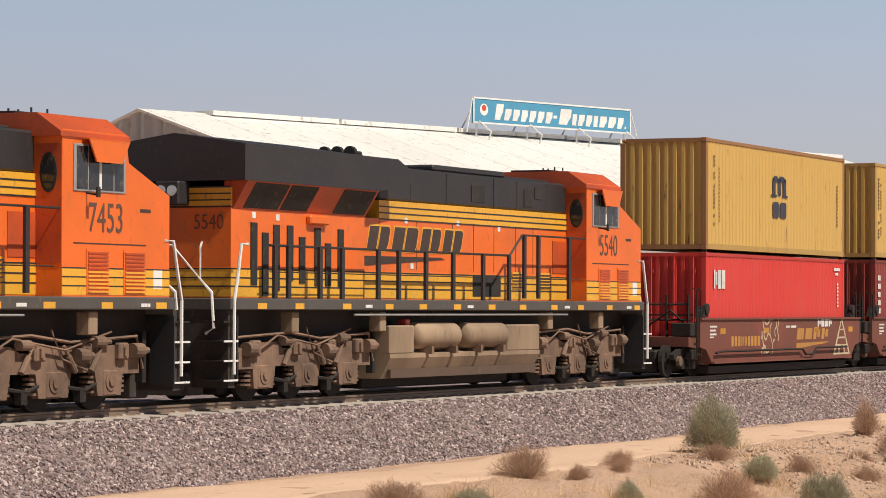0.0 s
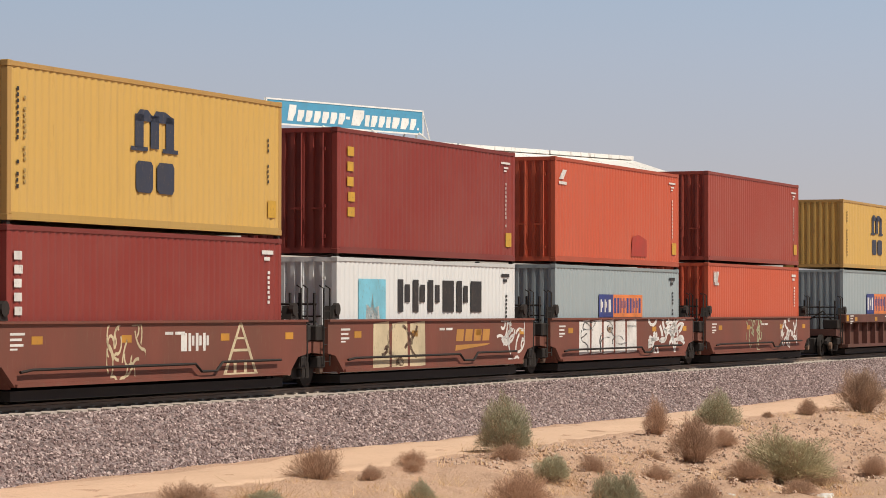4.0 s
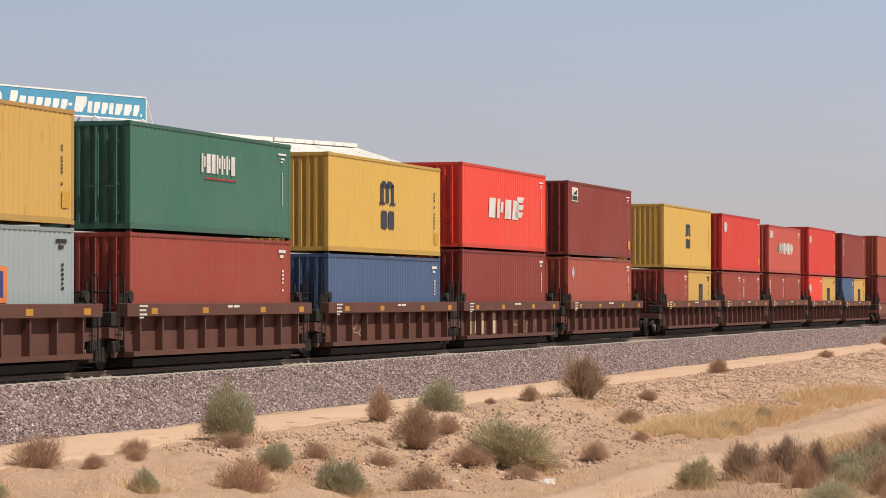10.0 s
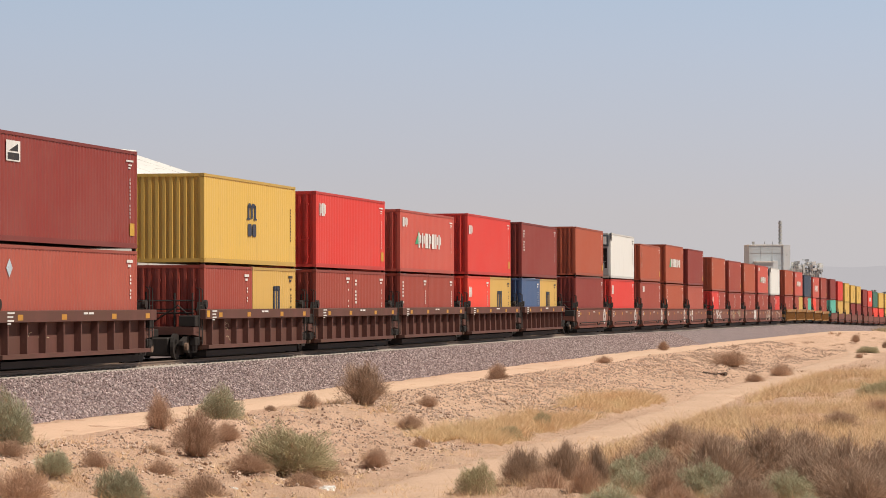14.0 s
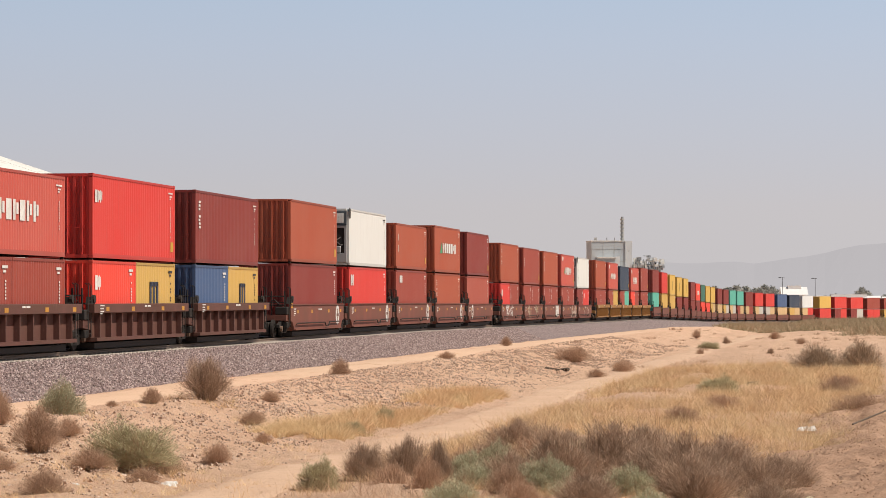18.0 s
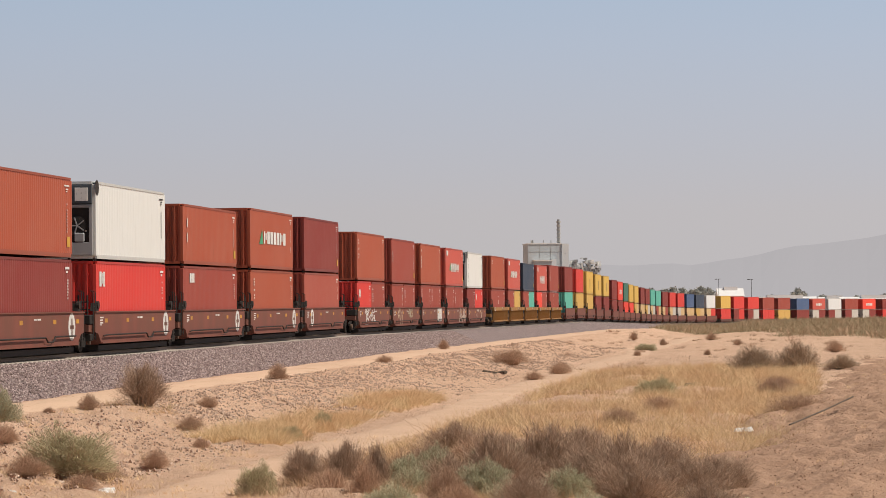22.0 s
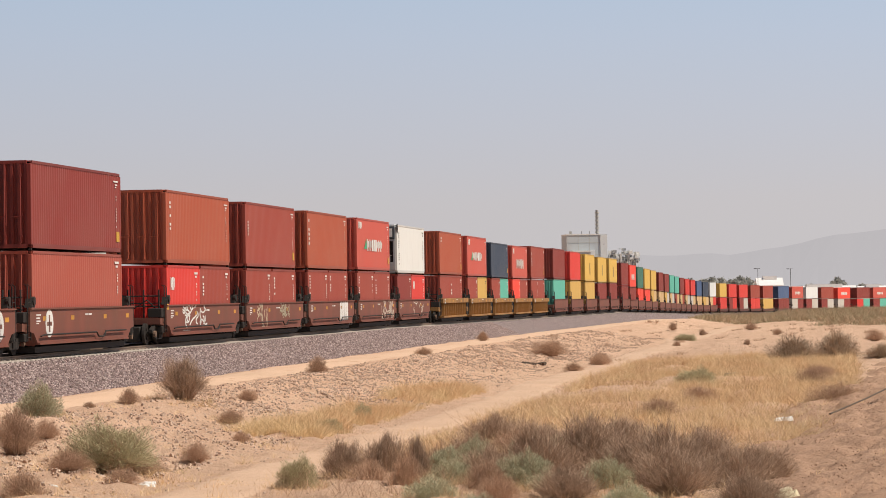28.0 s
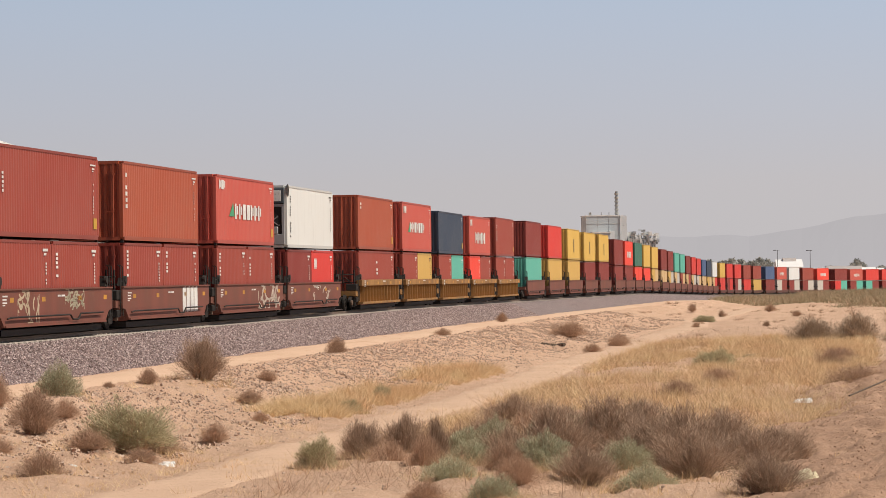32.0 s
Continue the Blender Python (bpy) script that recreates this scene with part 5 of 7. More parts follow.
    part("latch_box", boxes((-6.95, -6.15, -1.27, -1.15, 3.40, 3.58), bevel=0.03), LOCO_ORANGE, rear)
    # builder's mark on the side: four slanting blocks over a long wedge
    y = -0.992
    for k, w in enumerate((1.02, 1.22, 1.0, 1.0)):
        a = (-3.98, -2.82, -1.46, -0.34)[k]
        lean = 0.17
        for grow, yy, mat, lab in ((0.035, y + 0.003, LOCO_YELLOW, "thin yellow outline of the emblem"), (0.0, y, DARK_PAINT, "dark slanting block of the emblem")):
            g, cut = grow, 0.42 * w
            bm = bmesh.new()
            prism(bm, [(a - g, 2.97 - g), (a + cut + g, 2.97 - g), (a + cut + lean + g, 3.46 + g), (a + lean - g, 3.46 + g)], "y", yy, yy + 0.003)
            prism(bm, [(a + cut + 0.09 - g, 2.97 - g), (a + w - 0.12 + g, 2.97 - g), (a + w - 0.02 + g, 3.10), (a + w + 0.08 + g, 3.40), (a + w + 0.02 + g, 3.46 + g), (a + cut + 0.09 + lean - g, 3.46 + g)], "y", yy, yy + 0.003)
            part("side_mark", bm, mat, hood, lab)
    bm = bmesh.new()
    prism(bm, [(-4.6, 2.62), (-4.35, 2.84), (-0.4, 2.86), (-0.2, 2.82)], "y", y, y + 0.006)
    part("emblem_wedge", bm, DARK_PAINT, hood)
    # rear end of the hood
    bm = boxes((-10.35, -9.9, -0.26, 0.26, 3.68, 4.13), bevel=0.03)
    hl = part("headlight_box", bm, LOCO_BLACK, top)
    for sy in (-0.12, 0.12):
        bm = bmesh.new()
        disc(bm, (sy, 3.95), 0.10, -10.38, -10.34, 14, "x")
        part("headlight", bm, LAMP_GLASS, hl, "round glass headlight")
    n = part("road_number", words_mesh(number, 0.40, FADED, 0.82), None, rear)
    n.rotation_euler.z = -math.pi / 2
    n.location = (-9.962, -0.68, 3.24)
    # sill, deck and patches
    sill = part("side_sill", boxes((-10.6, 10.3, -1.53, 1.53, 1.73, 1.95), bevel=0.02), plain("grey_sill_paint", (0.085, 0.08, 0.075), 0.6), top, "dark grey frame sill")
    for a in (-9.6, -8.1, -6.1, -4.2, -2.6, -0.9, 0.9, 2.6, 4.4, 6.0, 7.8, 9.6):
        part("reflector", boxes((a, a + 0.36, -1.538, -1.53, 1.75, 1.86)), LOCO_YELLOW, sill)
    for a in (-5.1, -0.2, 5.2, 9.1):
        part("stencil_mark", boxes((a, a + 0.3, -1.538, -1.53, 1.78, 1.84)), WHITE, sill)
    bm = bmesh.new()
    tube(bm, [(-5.5, -1.48, 1.64), (5.5, -1.48, 1.64)], 0.02)
    part("air_line", bm, GALV, sill)
    # cab with its sloped nose
    side = [(6.6, 1.95), (10.1, 1.95), (10.1, 3.74), (8.72, 4.26), (8.62, 4.74), (6.6, 4.74)]
    bm = bmesh.new()
    prism(bm, side, "y", -1.5, 1.5)
    cab = part("cab", bm, LOCO_ORANGE, top, "orange wide-nose cab")
    bm = bmesh.new()
    prism(bm, [(-1.53, 4.70), (-1.05, 5.02), (1.05, 5.02), (1.53, 4.70), (1.53, 4.62), (-1.53, 4.62)], "x", 6.5, 8.72)
    part("cab_roof", bm, LOCO_DEEP_AND_SHADE, cab, "faded red cab roof")
    bm = bmesh.new()
    for a in (6.8, 7.1, 7.5, 8.0):
        tube(bm, [(a, -0.3, 5.0), (a, -0.3, 5.12 + 0.06 * (a > 7.2))], 0.02, 5)
    box(bm, 6.7, 8.3, -0.5, 0.5, 5.02, 5.07)
    part("roof_aerial", bm, STEEL, cab)
    part("cab_stripe", boxes((6.6, 10.104, -1.506, -1.5, 1.98, 2.44)), LOCO_YELLOW, cab)
    for z in (2.12, 2.27, 2.42):
        part("stripe_line", boxes((6.6, 10.106, -1.509, -1.506, z, z + 0.022)), LOCO_BLACK, cab)
    win = part("window_frame", boxes((6.94, 8.60, -1.52, -1.5, 3.72, 4.52), bevel=0.008), GALV, cab, "aluminium side window frame")
    for a, b in ((7.02, 7.36), (7.4, 8.18), (8.22, 8.51)):
        part("window_pane", boxes((a, b, -1.526, -1.52, 3.76, 4.48)), GLASS, win)
    part("window_bar", boxes((7.72, 7.80, -1.53, -1.522, 3.78, 4.3)), WHITE, win)
    bm = bmesh.new()
    prism(bm, [(7.2, 4.60), (8.5, 4.60), (8.26, 4.22), (7.44, 4.22)], "y", -1.66, -1.63)
    box(bm, 7.2, 8.5, -1.66, -1.5, 4.59, 4.61)
    part("sun_shade", bm, LOCO_ORANGE, cab, "orange fold-down sun shade")
    bm = bmesh.new()
    tube(bm, [(7.35, -1.5, 3.7), (7.35, -1.72, 3.66)], 0.02, 5)
    box(bm, 7.30, 7.40, -1.76, -1.72, 3.62, 3.80, 0.01)
    part("mirror", bm, BLACK, cab)
    bm = bmesh.new()
    pts = [(-1.24 + 0.17 * math.cos(q * math.tau / 16), 4.02 + (0.34 if math.sin(q * math.tau / 16) > 0 else 0.34) * math.sin(q * math.tau / 16)) for q in range(16)]
    prism(bm, pts, "x", 6.575, 6.6)
    part("rear_window_seal", bm, BLACK, cab)
    bm = bmesh.new()
    prism(bm, [(-1.24 + 0.13 * math.cos(q * math.tau / 16), 4.02 + 0.28 * math.sin(q * math.tau / 16)) for q in range(16)], "x", 6.57, 6.575)
    part("rear_window", bm, GLASS, cab, "rounded rear cab window")
    for a in (7.35, 8.55):
        v = part("louvre", boxes((a, a + 0.72, -1.514, -1.509, 1.99, 2.76)), LOCO_ORANGE, cab, "slatted cooling louvre")
        for k in range(11):
            part("slat", boxes((a + 0.04, a + 0.68, -1.535, -1.514, 2.02 + k * 0.066, 2.05 + k * 0.066)), LOCO_DEEP_AND_SHADE if k > 5 else LOCO_YELLOW, v)
    for a in (3.4, 5.0):
        v = part("louvre", boxes((a, a + 0.6, -1.004, -0.997, 2.22, 2.6)), LOCO_YELLOW, hood, "small slatted louvre")
        for k in range(5):
            part("slat", boxes((a, a + 0.6, -1.02, -1.004, 2.25 + k * 0.07, 2.275 + k * 0.07)), DARK_PAINT, v)
    part("cab_seam", boxes((6.95, 9.3, -1.507, -1.5, 2.84, 2.86)), DARK_PAINT, cab)
    part("builder_plate", boxes((9.55, 9.85, -1.508, -1.5, 2.1, 2.42)), WHITE, cab)
    part("nose_stencil", boxes((9.1, 9.45, -1.506, -1.5, 3.42, 3.48)), DARK_PAINT, cab)
    n = part("road_number", words_mesh(number, 0.72, NUMBER_GREY, 0.80), None, cab)
    n.location = (7.98, -1.506, 3.05)
    # doorway behind the cab and cab rear: shade painted as flat darker red panels
    part("doorway", boxes((5.75, 6.58, -0.995, -0.985, 2.6, 3.35)), LOCO_DEEP_AND_SHADE, hood, "flat red doorway panel, its recess shade painted darker")
    part("cab_rear", boxes((6.588, 6.60, -1.495, -0.99, 2.5, 4.5)), LOCO_DEEP_AND_SHADE, cab, "rear face of the cab, its shade painted as darker red")
    # flat black panel stands in for the shade of a recess
    part("stairwell", boxes((1.25, 2.75, -1.0, -0.985, 2.04, 2.5)), BLACK, hood, "flat black panel painted in for shade beside the walkway steps")
    # horns
    horn = part("horn", boxes((-3.3, -3.0, -0.4, 0.4, 4.72, 4.97)), BLACK, top, "three-trumpet air horn")
    for sy in (-0.3, 0.0, 0.3):
        bm = bmesh.new()
        tube(bm, [(-2.9, sy, 5.0), (-3.3, sy, 5.0)], 0.04, 8)
        disc(bm, (sy, 5.0), 0.13, -3.42, -3.3, 12, "x")
        part("trumpet", bm, BLACK, horn)
    bm = bmesh.new()
    box(bm, -5.4, -4.4, -0.5, 0.5, 4.75, 4.86, 0.03)
    part("exhaust_hatch", bm, STEEL, wing)
    # walkway rail
    rail = part("handrail", made(tube, [(-9.0, -1.46, 2.95), (2.2, -1.46, 2.95), (2.9, -1.46, 3.42)], 0.026, 6), LOCO_BLACK, top)
    part("handrail", made(tube, [(2.9, -1.46, 3.42), (6.6, -1.46, 3.42)], 0.022, 6), LOCO_BLACK, top)
    post = mesh_of("rail_post", boxes((-0.06, 0.06, -0.03, 0.03, 1.75, 2.95)), LOCO_BLACK)
    tall = mesh_of("rail_post", boxes((-0.06, 0.06, -0.03, 0.03, 2.0, 3.42)), LOCO_BLACK)
    for a in (-8.85, -8.3, -7.0, -6.05, -4.45, -3.5, -2.2, -0.85, 0.7, 2.1):
        part("rail_post", post, None, rail).location = (a, -1.49, 0)
    for a in (2.95, 3.75, 5.55):
        part("rail_post", tall, None, rail).location = (a, -1.49, 0)
    part("chain_rail", made(tube, [(-9.0, -1.46, 2.45), (6.4, -1.46, 2.45)], 0.012, 5), LOCO_BLACK, rail)
    # end platforms, steps, white grab rails, couplers
    for sx in (-1, 1):
        e = 10.45 * sx
        pil = part("pilot", made(lambda bm: (prism(bm, [(e - 0.12, 0.3), (e + 0.12, 0.3), (e + 0.12, 1.73), (e - 0.12, 1.73)], "y", -1.45, 1.45), box(bm, e - 0.3, e + 0.3, -0.7, 0.7, 0.15, 0.6, 0.03))), DUSTY_BLACK, top, "black end plate with steps")
        for k in range(4):
            st = part("step", boxes((*sorted((e - 0.15 * sx, e + 0.38 * sx)), -1.5, -1.0, 0.42 + k * 0.36, 0.45 + k * 0.36)), STEEL, pil)
            if k < 3:
                part("step_nosing", boxes((*sorted((e - 0.15 * sx, e + 0.38 * sx)), -1.515, -1.5, 0.42 + k * 0.36, 0.455 + k * 0.36)), WHITE, st)
        part("step_cheek", boxes((*sorted((e - 0.17 * sx, e - 0.13 * sx)), -1.5, -1.0, 0.40, 1.62)), LOCO_BLACK, pil)
        bm = bmesh.new()
        q = e - 0.1 * sx
        tube(bm, [(q - 0.42 * sx, -1.50, 2.95), (q - 0.14 * sx, -1.52, 2.95), (q + 0.02 * sx, -1.53, 2.3), (q + 0.14 * sx, -1.53, 1.9), (q + 0.14 * sx, -1.53, 0.55)], 0.032, 6)
        part("grab_rail", bm, WHITE, pil, "white curved grab rail")
        bm = bmesh.new()
        tube(bm, [(e + 0.2 * sx, 0.05, 2.92), (e + 0.2 * sx, -0.3, 2.92), (e + 0.34 * sx, -1.22, 2.05), (e + 0.36 * sx, -1.28, 1.4), (e + 0.30 * sx, -1.08, 1.3)], 0.03, 6)
        tube(bm, [(e + 0.2 * sx, -0.2, 2.0), (e + 0.45 * sx, -0.6, 1.55), (e + 0.45 * sx, -0.6, 1.0)], 0.018, 6)
        part("grab_rail", bm, WHITE, pil)
        part("coupler", boxes((*sorted((e, e + 0.95 * sx)), -0.14, 0.14, 0.72, 1.0), bevel=0.04), STEEL, top)
        bm = bmesh.new()
        tube(bm, [(e + 0.15 * sx, 0.4, 1.0), (e + 0.4 * sx, 0.45, 0.5), (e + 0.8 * sx, 0.4, 0.85)], 0.03, 6)
        part("air_hose", bm, BLACK, pil)
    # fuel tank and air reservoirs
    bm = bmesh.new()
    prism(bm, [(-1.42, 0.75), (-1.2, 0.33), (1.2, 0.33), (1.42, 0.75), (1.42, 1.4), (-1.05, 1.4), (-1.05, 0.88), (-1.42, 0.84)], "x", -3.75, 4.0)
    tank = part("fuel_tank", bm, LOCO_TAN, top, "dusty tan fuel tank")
    # added dark box closes the bright gap under the tank, in place of shade
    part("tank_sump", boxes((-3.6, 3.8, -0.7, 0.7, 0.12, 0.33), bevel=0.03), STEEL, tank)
    for a, b in ((-3.75, -2.6), (2.2, 4.0)):
        part("tank_shoulder", boxes((a, b, -1.42, -1.0, 0.83, 1.42), bevel=0.03), LOCO_TAN, tank)
    part("tank_skirt", boxes((-3.6, 3.9, -1.36, -1.3, 0.34, 0.52)), plain("oily_brown", (0.12, 0.075, 0.05), 0.6), tank)
    for a in (-2.45, 0.05):
        bm = bmesh.new()
        pts = [(a + 0.0, 0.2), (a + 0.1, 0.28), (a + 1.95, 0.28), (a + 2.1, 0.2)]
        rings = []
        for px, r in pts:
            rings.append([bm.verts.new((px, -1.26 + r * math.cos(k * math.tau / 20), 1.2 + r * math.sin(k * math.tau / 20))) for k in range(20)])
        for q, w in zip(rings, rings[1:]):
            for k in range(20):
                bm.faces.new((q[k], q[(k + 1) % 20], w[(k + 1) % 20], w[k]))
        bm.faces.new(rings[0]), bm.faces.new(rings[-1])
        res = part("air_reservoir", bm, LOCO_TAN, tank, "dusty cylindrical air reservoir", smooth=True)
        for q in (0.4, 1.6):
            part("bracket", boxes((a + q, a + q + 0.12, -1.56, -1.2, 0.82, 0.98)), TRUCK_TAN, res)
    part("filler_cap", boxes((-2.75, -2.55, -1.3, -1.1, 1.42, 1.55), bevel=0.02), LOCO_RED, tank)
    for a in (-4.2, 4.5, 7.6, -8.0):
        part("equipment_box", boxes((a, a + 0.28, -1.42, -1.15, 1.3, 1.7), bevel=0.02), LOCO_TAN, top)
    part("underframe", boxes((-10.3, 10.3, -0.9, 0.9, 1.12, 1.73)), STEEL, top)
    loco_truck(top, -6.9)
    loco_truck(top, 6.9)
    return top


ride(locomotive("5540"), 36.0, 0)
ride(locomotive("7453"), 13.1, 0)

# ---------------------------------------------------------------- the white warehouse, its sign, the plant, the distance
def warehouse():
    top = tagged(new("warehouse"), "large metal warehouse with a white pitched roof", "building")
    top.matrix_world = Matrix.Translation((-51.8, 158.0, -1.3)) @ Matrix.Rotation(radians(90 - 29.6), 4, "Z")
    L, hw, ridge, eave = 67.0, 14.0, 14.07, 9.9
    for end in (0.0, L - 0.3):
        bm = bmesh.new()
        w = wave(-hw, hw, 0.9, 0.34, 0.32)
        n = len(w)
        sg = 1 if end == 0 else -1
        out = 0.45 if end == 0 else 0.0      # ribs stand out to the verge of the roof
        lo = [bm.verts.new((end + sg * d - out, a, 0)) for a, d in w]
        hi = [bm.verts.new((end + sg * d - out, a, ridge - abs(a) * (ridge - eave) / hw - 0.1)) for a, d in w]
        for i in range(n - 1):
            bm.faces.new((lo[i], lo[i + 1], hi[i + 1], hi[i]))
        bmesh.ops.solidify(bm, geom=list(bm.faces), thickness=0.05)
        part("gable_wall", bm, GABLE_SHEET, top, "grey ribbed sheet gable")
    for sy in (-1, 1):
        bm = bmesh.new()
        prism(bm, [(sy * 0.0, ridge), (sy * (hw + 0.5), eave - 0.15), (sy * (hw + 0.5), eave - 0.3), (0, ridge - 0.15)], "x", -0.5, L)
        slope = part("roof_slope", bm, ROOF_WHITE, top, "white roof slope")
        k = (ridge - eave) / hw
        seam = mesh_of("roof_seam", made(lambda b: prism(b, [(0, ridge - 0.01), (sy * (hw + 0.5), eave - 0.16), (sy * (hw + 0.5), eave - 0.135), (0, ridge + 0.015)], "x", -0.03, 0.03)), ROOF_WHITE)
        for i in range(17):
            part("roof_seam", seam, None, slope).location = (i * L / 16.5, 0, 0)
        wall = part("side_wall", boxes((0, L - 0.2, *sorted((sy * hw, sy * (hw - 0.2))), 0, eave - 0.2)), WALL_SHEET, top)
        if sy < 0:
            for i in range(5):
                part("roller_door", boxes((6 + i * 12, 10 + i * 12, -hw - 0.06, -hw - 0.004, 0.1, 4.5)), WHITE, wall)
    for i in range(6):
        bm = boxes((4.5 + i * 10.4, 4.5 + i * 10.4 + 10.2, -0.8, 0.8, ridge - 0.15, ridge + 0.12))
        part("ridge_vent", bm, ROOF_WHITE, top)
    return top


shed = warehouse()


def roof_sign():
    top = tagged(new("rooftop_sign"), "long blue billboard with white lettering on steel legs", "sign")
    top.matrix_world = Matrix.Translation((-37.8, 179.7, 0)) @ Matrix.Rotation(math.atan2(193.1 - 179.7, -30.1 + 37.8), 4, "Z")
    L, z0, z1 = 15.45, 13.20, 14.78
    part("panel", boxes((0, L, -0.06, 0.06, z0, z1)), SIGN_BLUE, top, "blue sign face")
    for a in ((0, L, z1 - 0.08, z1 + 0.02), (0, L, z0 - 0.02, z0 + 0.08)):
        part("edge_trim", boxes((a[0], a[1], -0.09, -0.06, a[2], a[3])), WHITE, top)
    for a in (0, L - 0.1):
        part("edge_trim", boxes((a, a + 0.1, -0.09, -0.06, z0, z1)), WHITE, top)
    # two words of white blocks, and a small red and white badge
    x = 2.0
    for i, (w, h) in enumerate([(0.72, 1.0)] + [(0.62, 0.72)] * 6 + [(0.35, 0.18)] + [(1.15, 1.0)] + [(0.42, 0.72), (0.6, 0.72), (0.6, 0.72), (0.42, 0.72), (0.72, 0.72), (0.78, 0.72), (0.6, 0.72), (0.16, 0.16)]):
        lo = z0 + 0.28 + (0.35 if i == 7 else 0)
        bm = bmesh.new()
        sl, cut = 0.14 * h, 0.0 if w < 0.5 else 0.30 * w
        prism(bm, [(x, lo), (x + w - cut, lo), (x + w - cut * 0.4, lo + h * 0.3), (x + w + sl * 0.5, lo + h * 0.5), (x + w + sl, lo + h), (x + sl + cut * 0.3, lo + h)], "y", -0.075, -0.062)
        part("letter_block", bm, WHITE, top)
        x += w + 0.17
    bd = bmesh.new()
    disc(bd, (1.0, z0 + 0.85), 0.38, -0.075, -0.062, 16)
    part("badge", bd, WHITE, top)
    bd = bmesh.new()
    disc(bd, (1.0, z0 + 0.95), 0.2, -0.085, -0.075, 12)
    part("badge_centre", bd, LOCO_RED, top)
    for i in range(4):
        a = 0.5 + i * (L - 1) / 3
        leg = part("leg", made(tube, [(a, 0.1, z0 + 1.4), (a, 0.1, z0 - 1.6)], 0.07, 6), WHITE, top)
        part("brace", made(tube, [(a, 0.1, z1 - 0.1), (a, 1.9, z0 - 1.1)], 0.05, 6), WHITE, leg)
        part("brace", made(tube, [(a, -0.12, z0 + 0.1), (a + 0.25, -0.9, z0 - 0.55), (a + 0.25, -0.4, z0 - 1.9)], 0.07, 6), WHITE, leg)
    part("end_brace", made(tube, [(L, 0, z1), (L + 0.9, 0, z0 - 0.6)], 0.05, 6), WHITE, top)
    part("end_brace", made(tube, [(0, 0, z1), (-0.5, 0, z0 - 0.6)], 0.05, 6), WHITE, top)
    return top


roof_sign()


def polar(bearing, reach, z=0.0):
    a = radians(bearing)
    return Vector((reach * math.sin(a), reach * math.cos(a), z))


def batch_plant():
    top = tagged(new("batch_plant"), "grey sheet-metal plant tower with a slim chimney", "building")
    c = polar(7.25, 620, -4.5)
    top.matrix_world = Matrix.Translation(c) @ Matrix.Rotation(radians(-7.25 + 8), 4, "Z")
    tower = part("tower", boxes((-4.4, 2.6, -4.0, 4.0, 0, 18.1)), PLANT_GREY, top, "grey ribbed sheet tower")
    for k in range(7):
        part("sheet_joint", boxes((-4.4, 2.6, -4.04, -4.0, 2.5 * k + 1.5, 2.5 * k + 1.56)), WALL_SHEET, tower)
    for a in (-2.0, 0.3):
        part("sheet_joint", boxes((a, a + 0.06, -4.05, -4.0, 9.0, 18.0)), WALL_SHEET, tower)
    part("coping", boxes((-4.5, 2.6, -4.1, 4.0, 18.1, 18.3)), WHITE, tower)
    # the tower's right face as its own box; paler colour stands in for sunlight
    part("lift_shaft", boxes((2.6, 4.0, -4.2, 3.5, 0, 18.2)), PLANT_PALE, top, "right face of the tower, painted paler as its sunlit side")
    part("annex", boxes((-3.3, 0.2, -6.5, -4.0, 0, 14.6)), PLANT_GREY, top)
    part("annex_roof", boxes((-3.5, 0.4, -6.7, -4.0, 14.6, 14.85)), WHITE, top)
    part("conveyor_head", boxes((0.2, 1.2, -6.0, -4.0, 8.0, 15.0)), PLANT_PALE, top)
    part("chimney", made(tube, [(2.55, 0, 18), (2.55, 0, 23.3)], 0.30, 10), GALV, top)
    for k in range(6):
        part("chimney_ring", made(tube, [(2.55, 0, 18.6 + k * 0.8), (2.55, 0, 18.9 + k * 0.8)], 0.46, 10), WALL_SHEET, top)
    bm = bmesh.new()
    for a in (-3.4, -1.2, 0.4):
        tube(bm, [(a, -3.9, 18.2), (a, -3.9, 18.9)], 0.09, 5)
    part("roof_vent", bm, GALV, top)
    part("roof_hatch", boxes((-3.7, -3.2, -3.5, -3.0, 18.3, 18.9)), WALL_SHEET, top)
    rnd = random.Random(3)
    for k in range(46):
        a = 4.2 + rnd.random() * 6.2
        w = 0.2 + rnd.random() * 0.5
        z = 12.4 + rnd.random() * (3.2 - abs(a - 7) * 0.35)
        b = part("duct", boxes((a, a + w, -3 - rnd.random() * 2, -1, z - 0.2 - 0.7 * rnd.random(), z)), (PLANT_PALE, WHITE, WHITE, GALV)[k % 4], top)
        part("duct_leg", boxes((a, a + 0.1, -1.1, -1.0, 0, z - 0.8)), GALV, b)
    bm = bmesh.new()
    for k in range(14):
        tube(bm, [(4.4 + k * 0.46, -4.5, 6), (4.4 + k * 0.46, -4.5, 12.8 + 1.6 * rnd.random())], 0.06, 4)
    for z in (12.2, 13.2, 14.0):
        tube(bm, [(4.3, -4.5, z), (10.5, -4.5, z)], 0.06, 4)
    part("gantry", bm, WHITE, top, "white steel gantry")
    for k in range(3):
        bm = bmesh.new()
        disc(bm, (5.6 + k * 2.1, 0), 0.7, 0, 14.2 - k * 0.6, 16, "z")
        part("silo", bm, PLANT_GREY, top)
    return top


batch_plant()


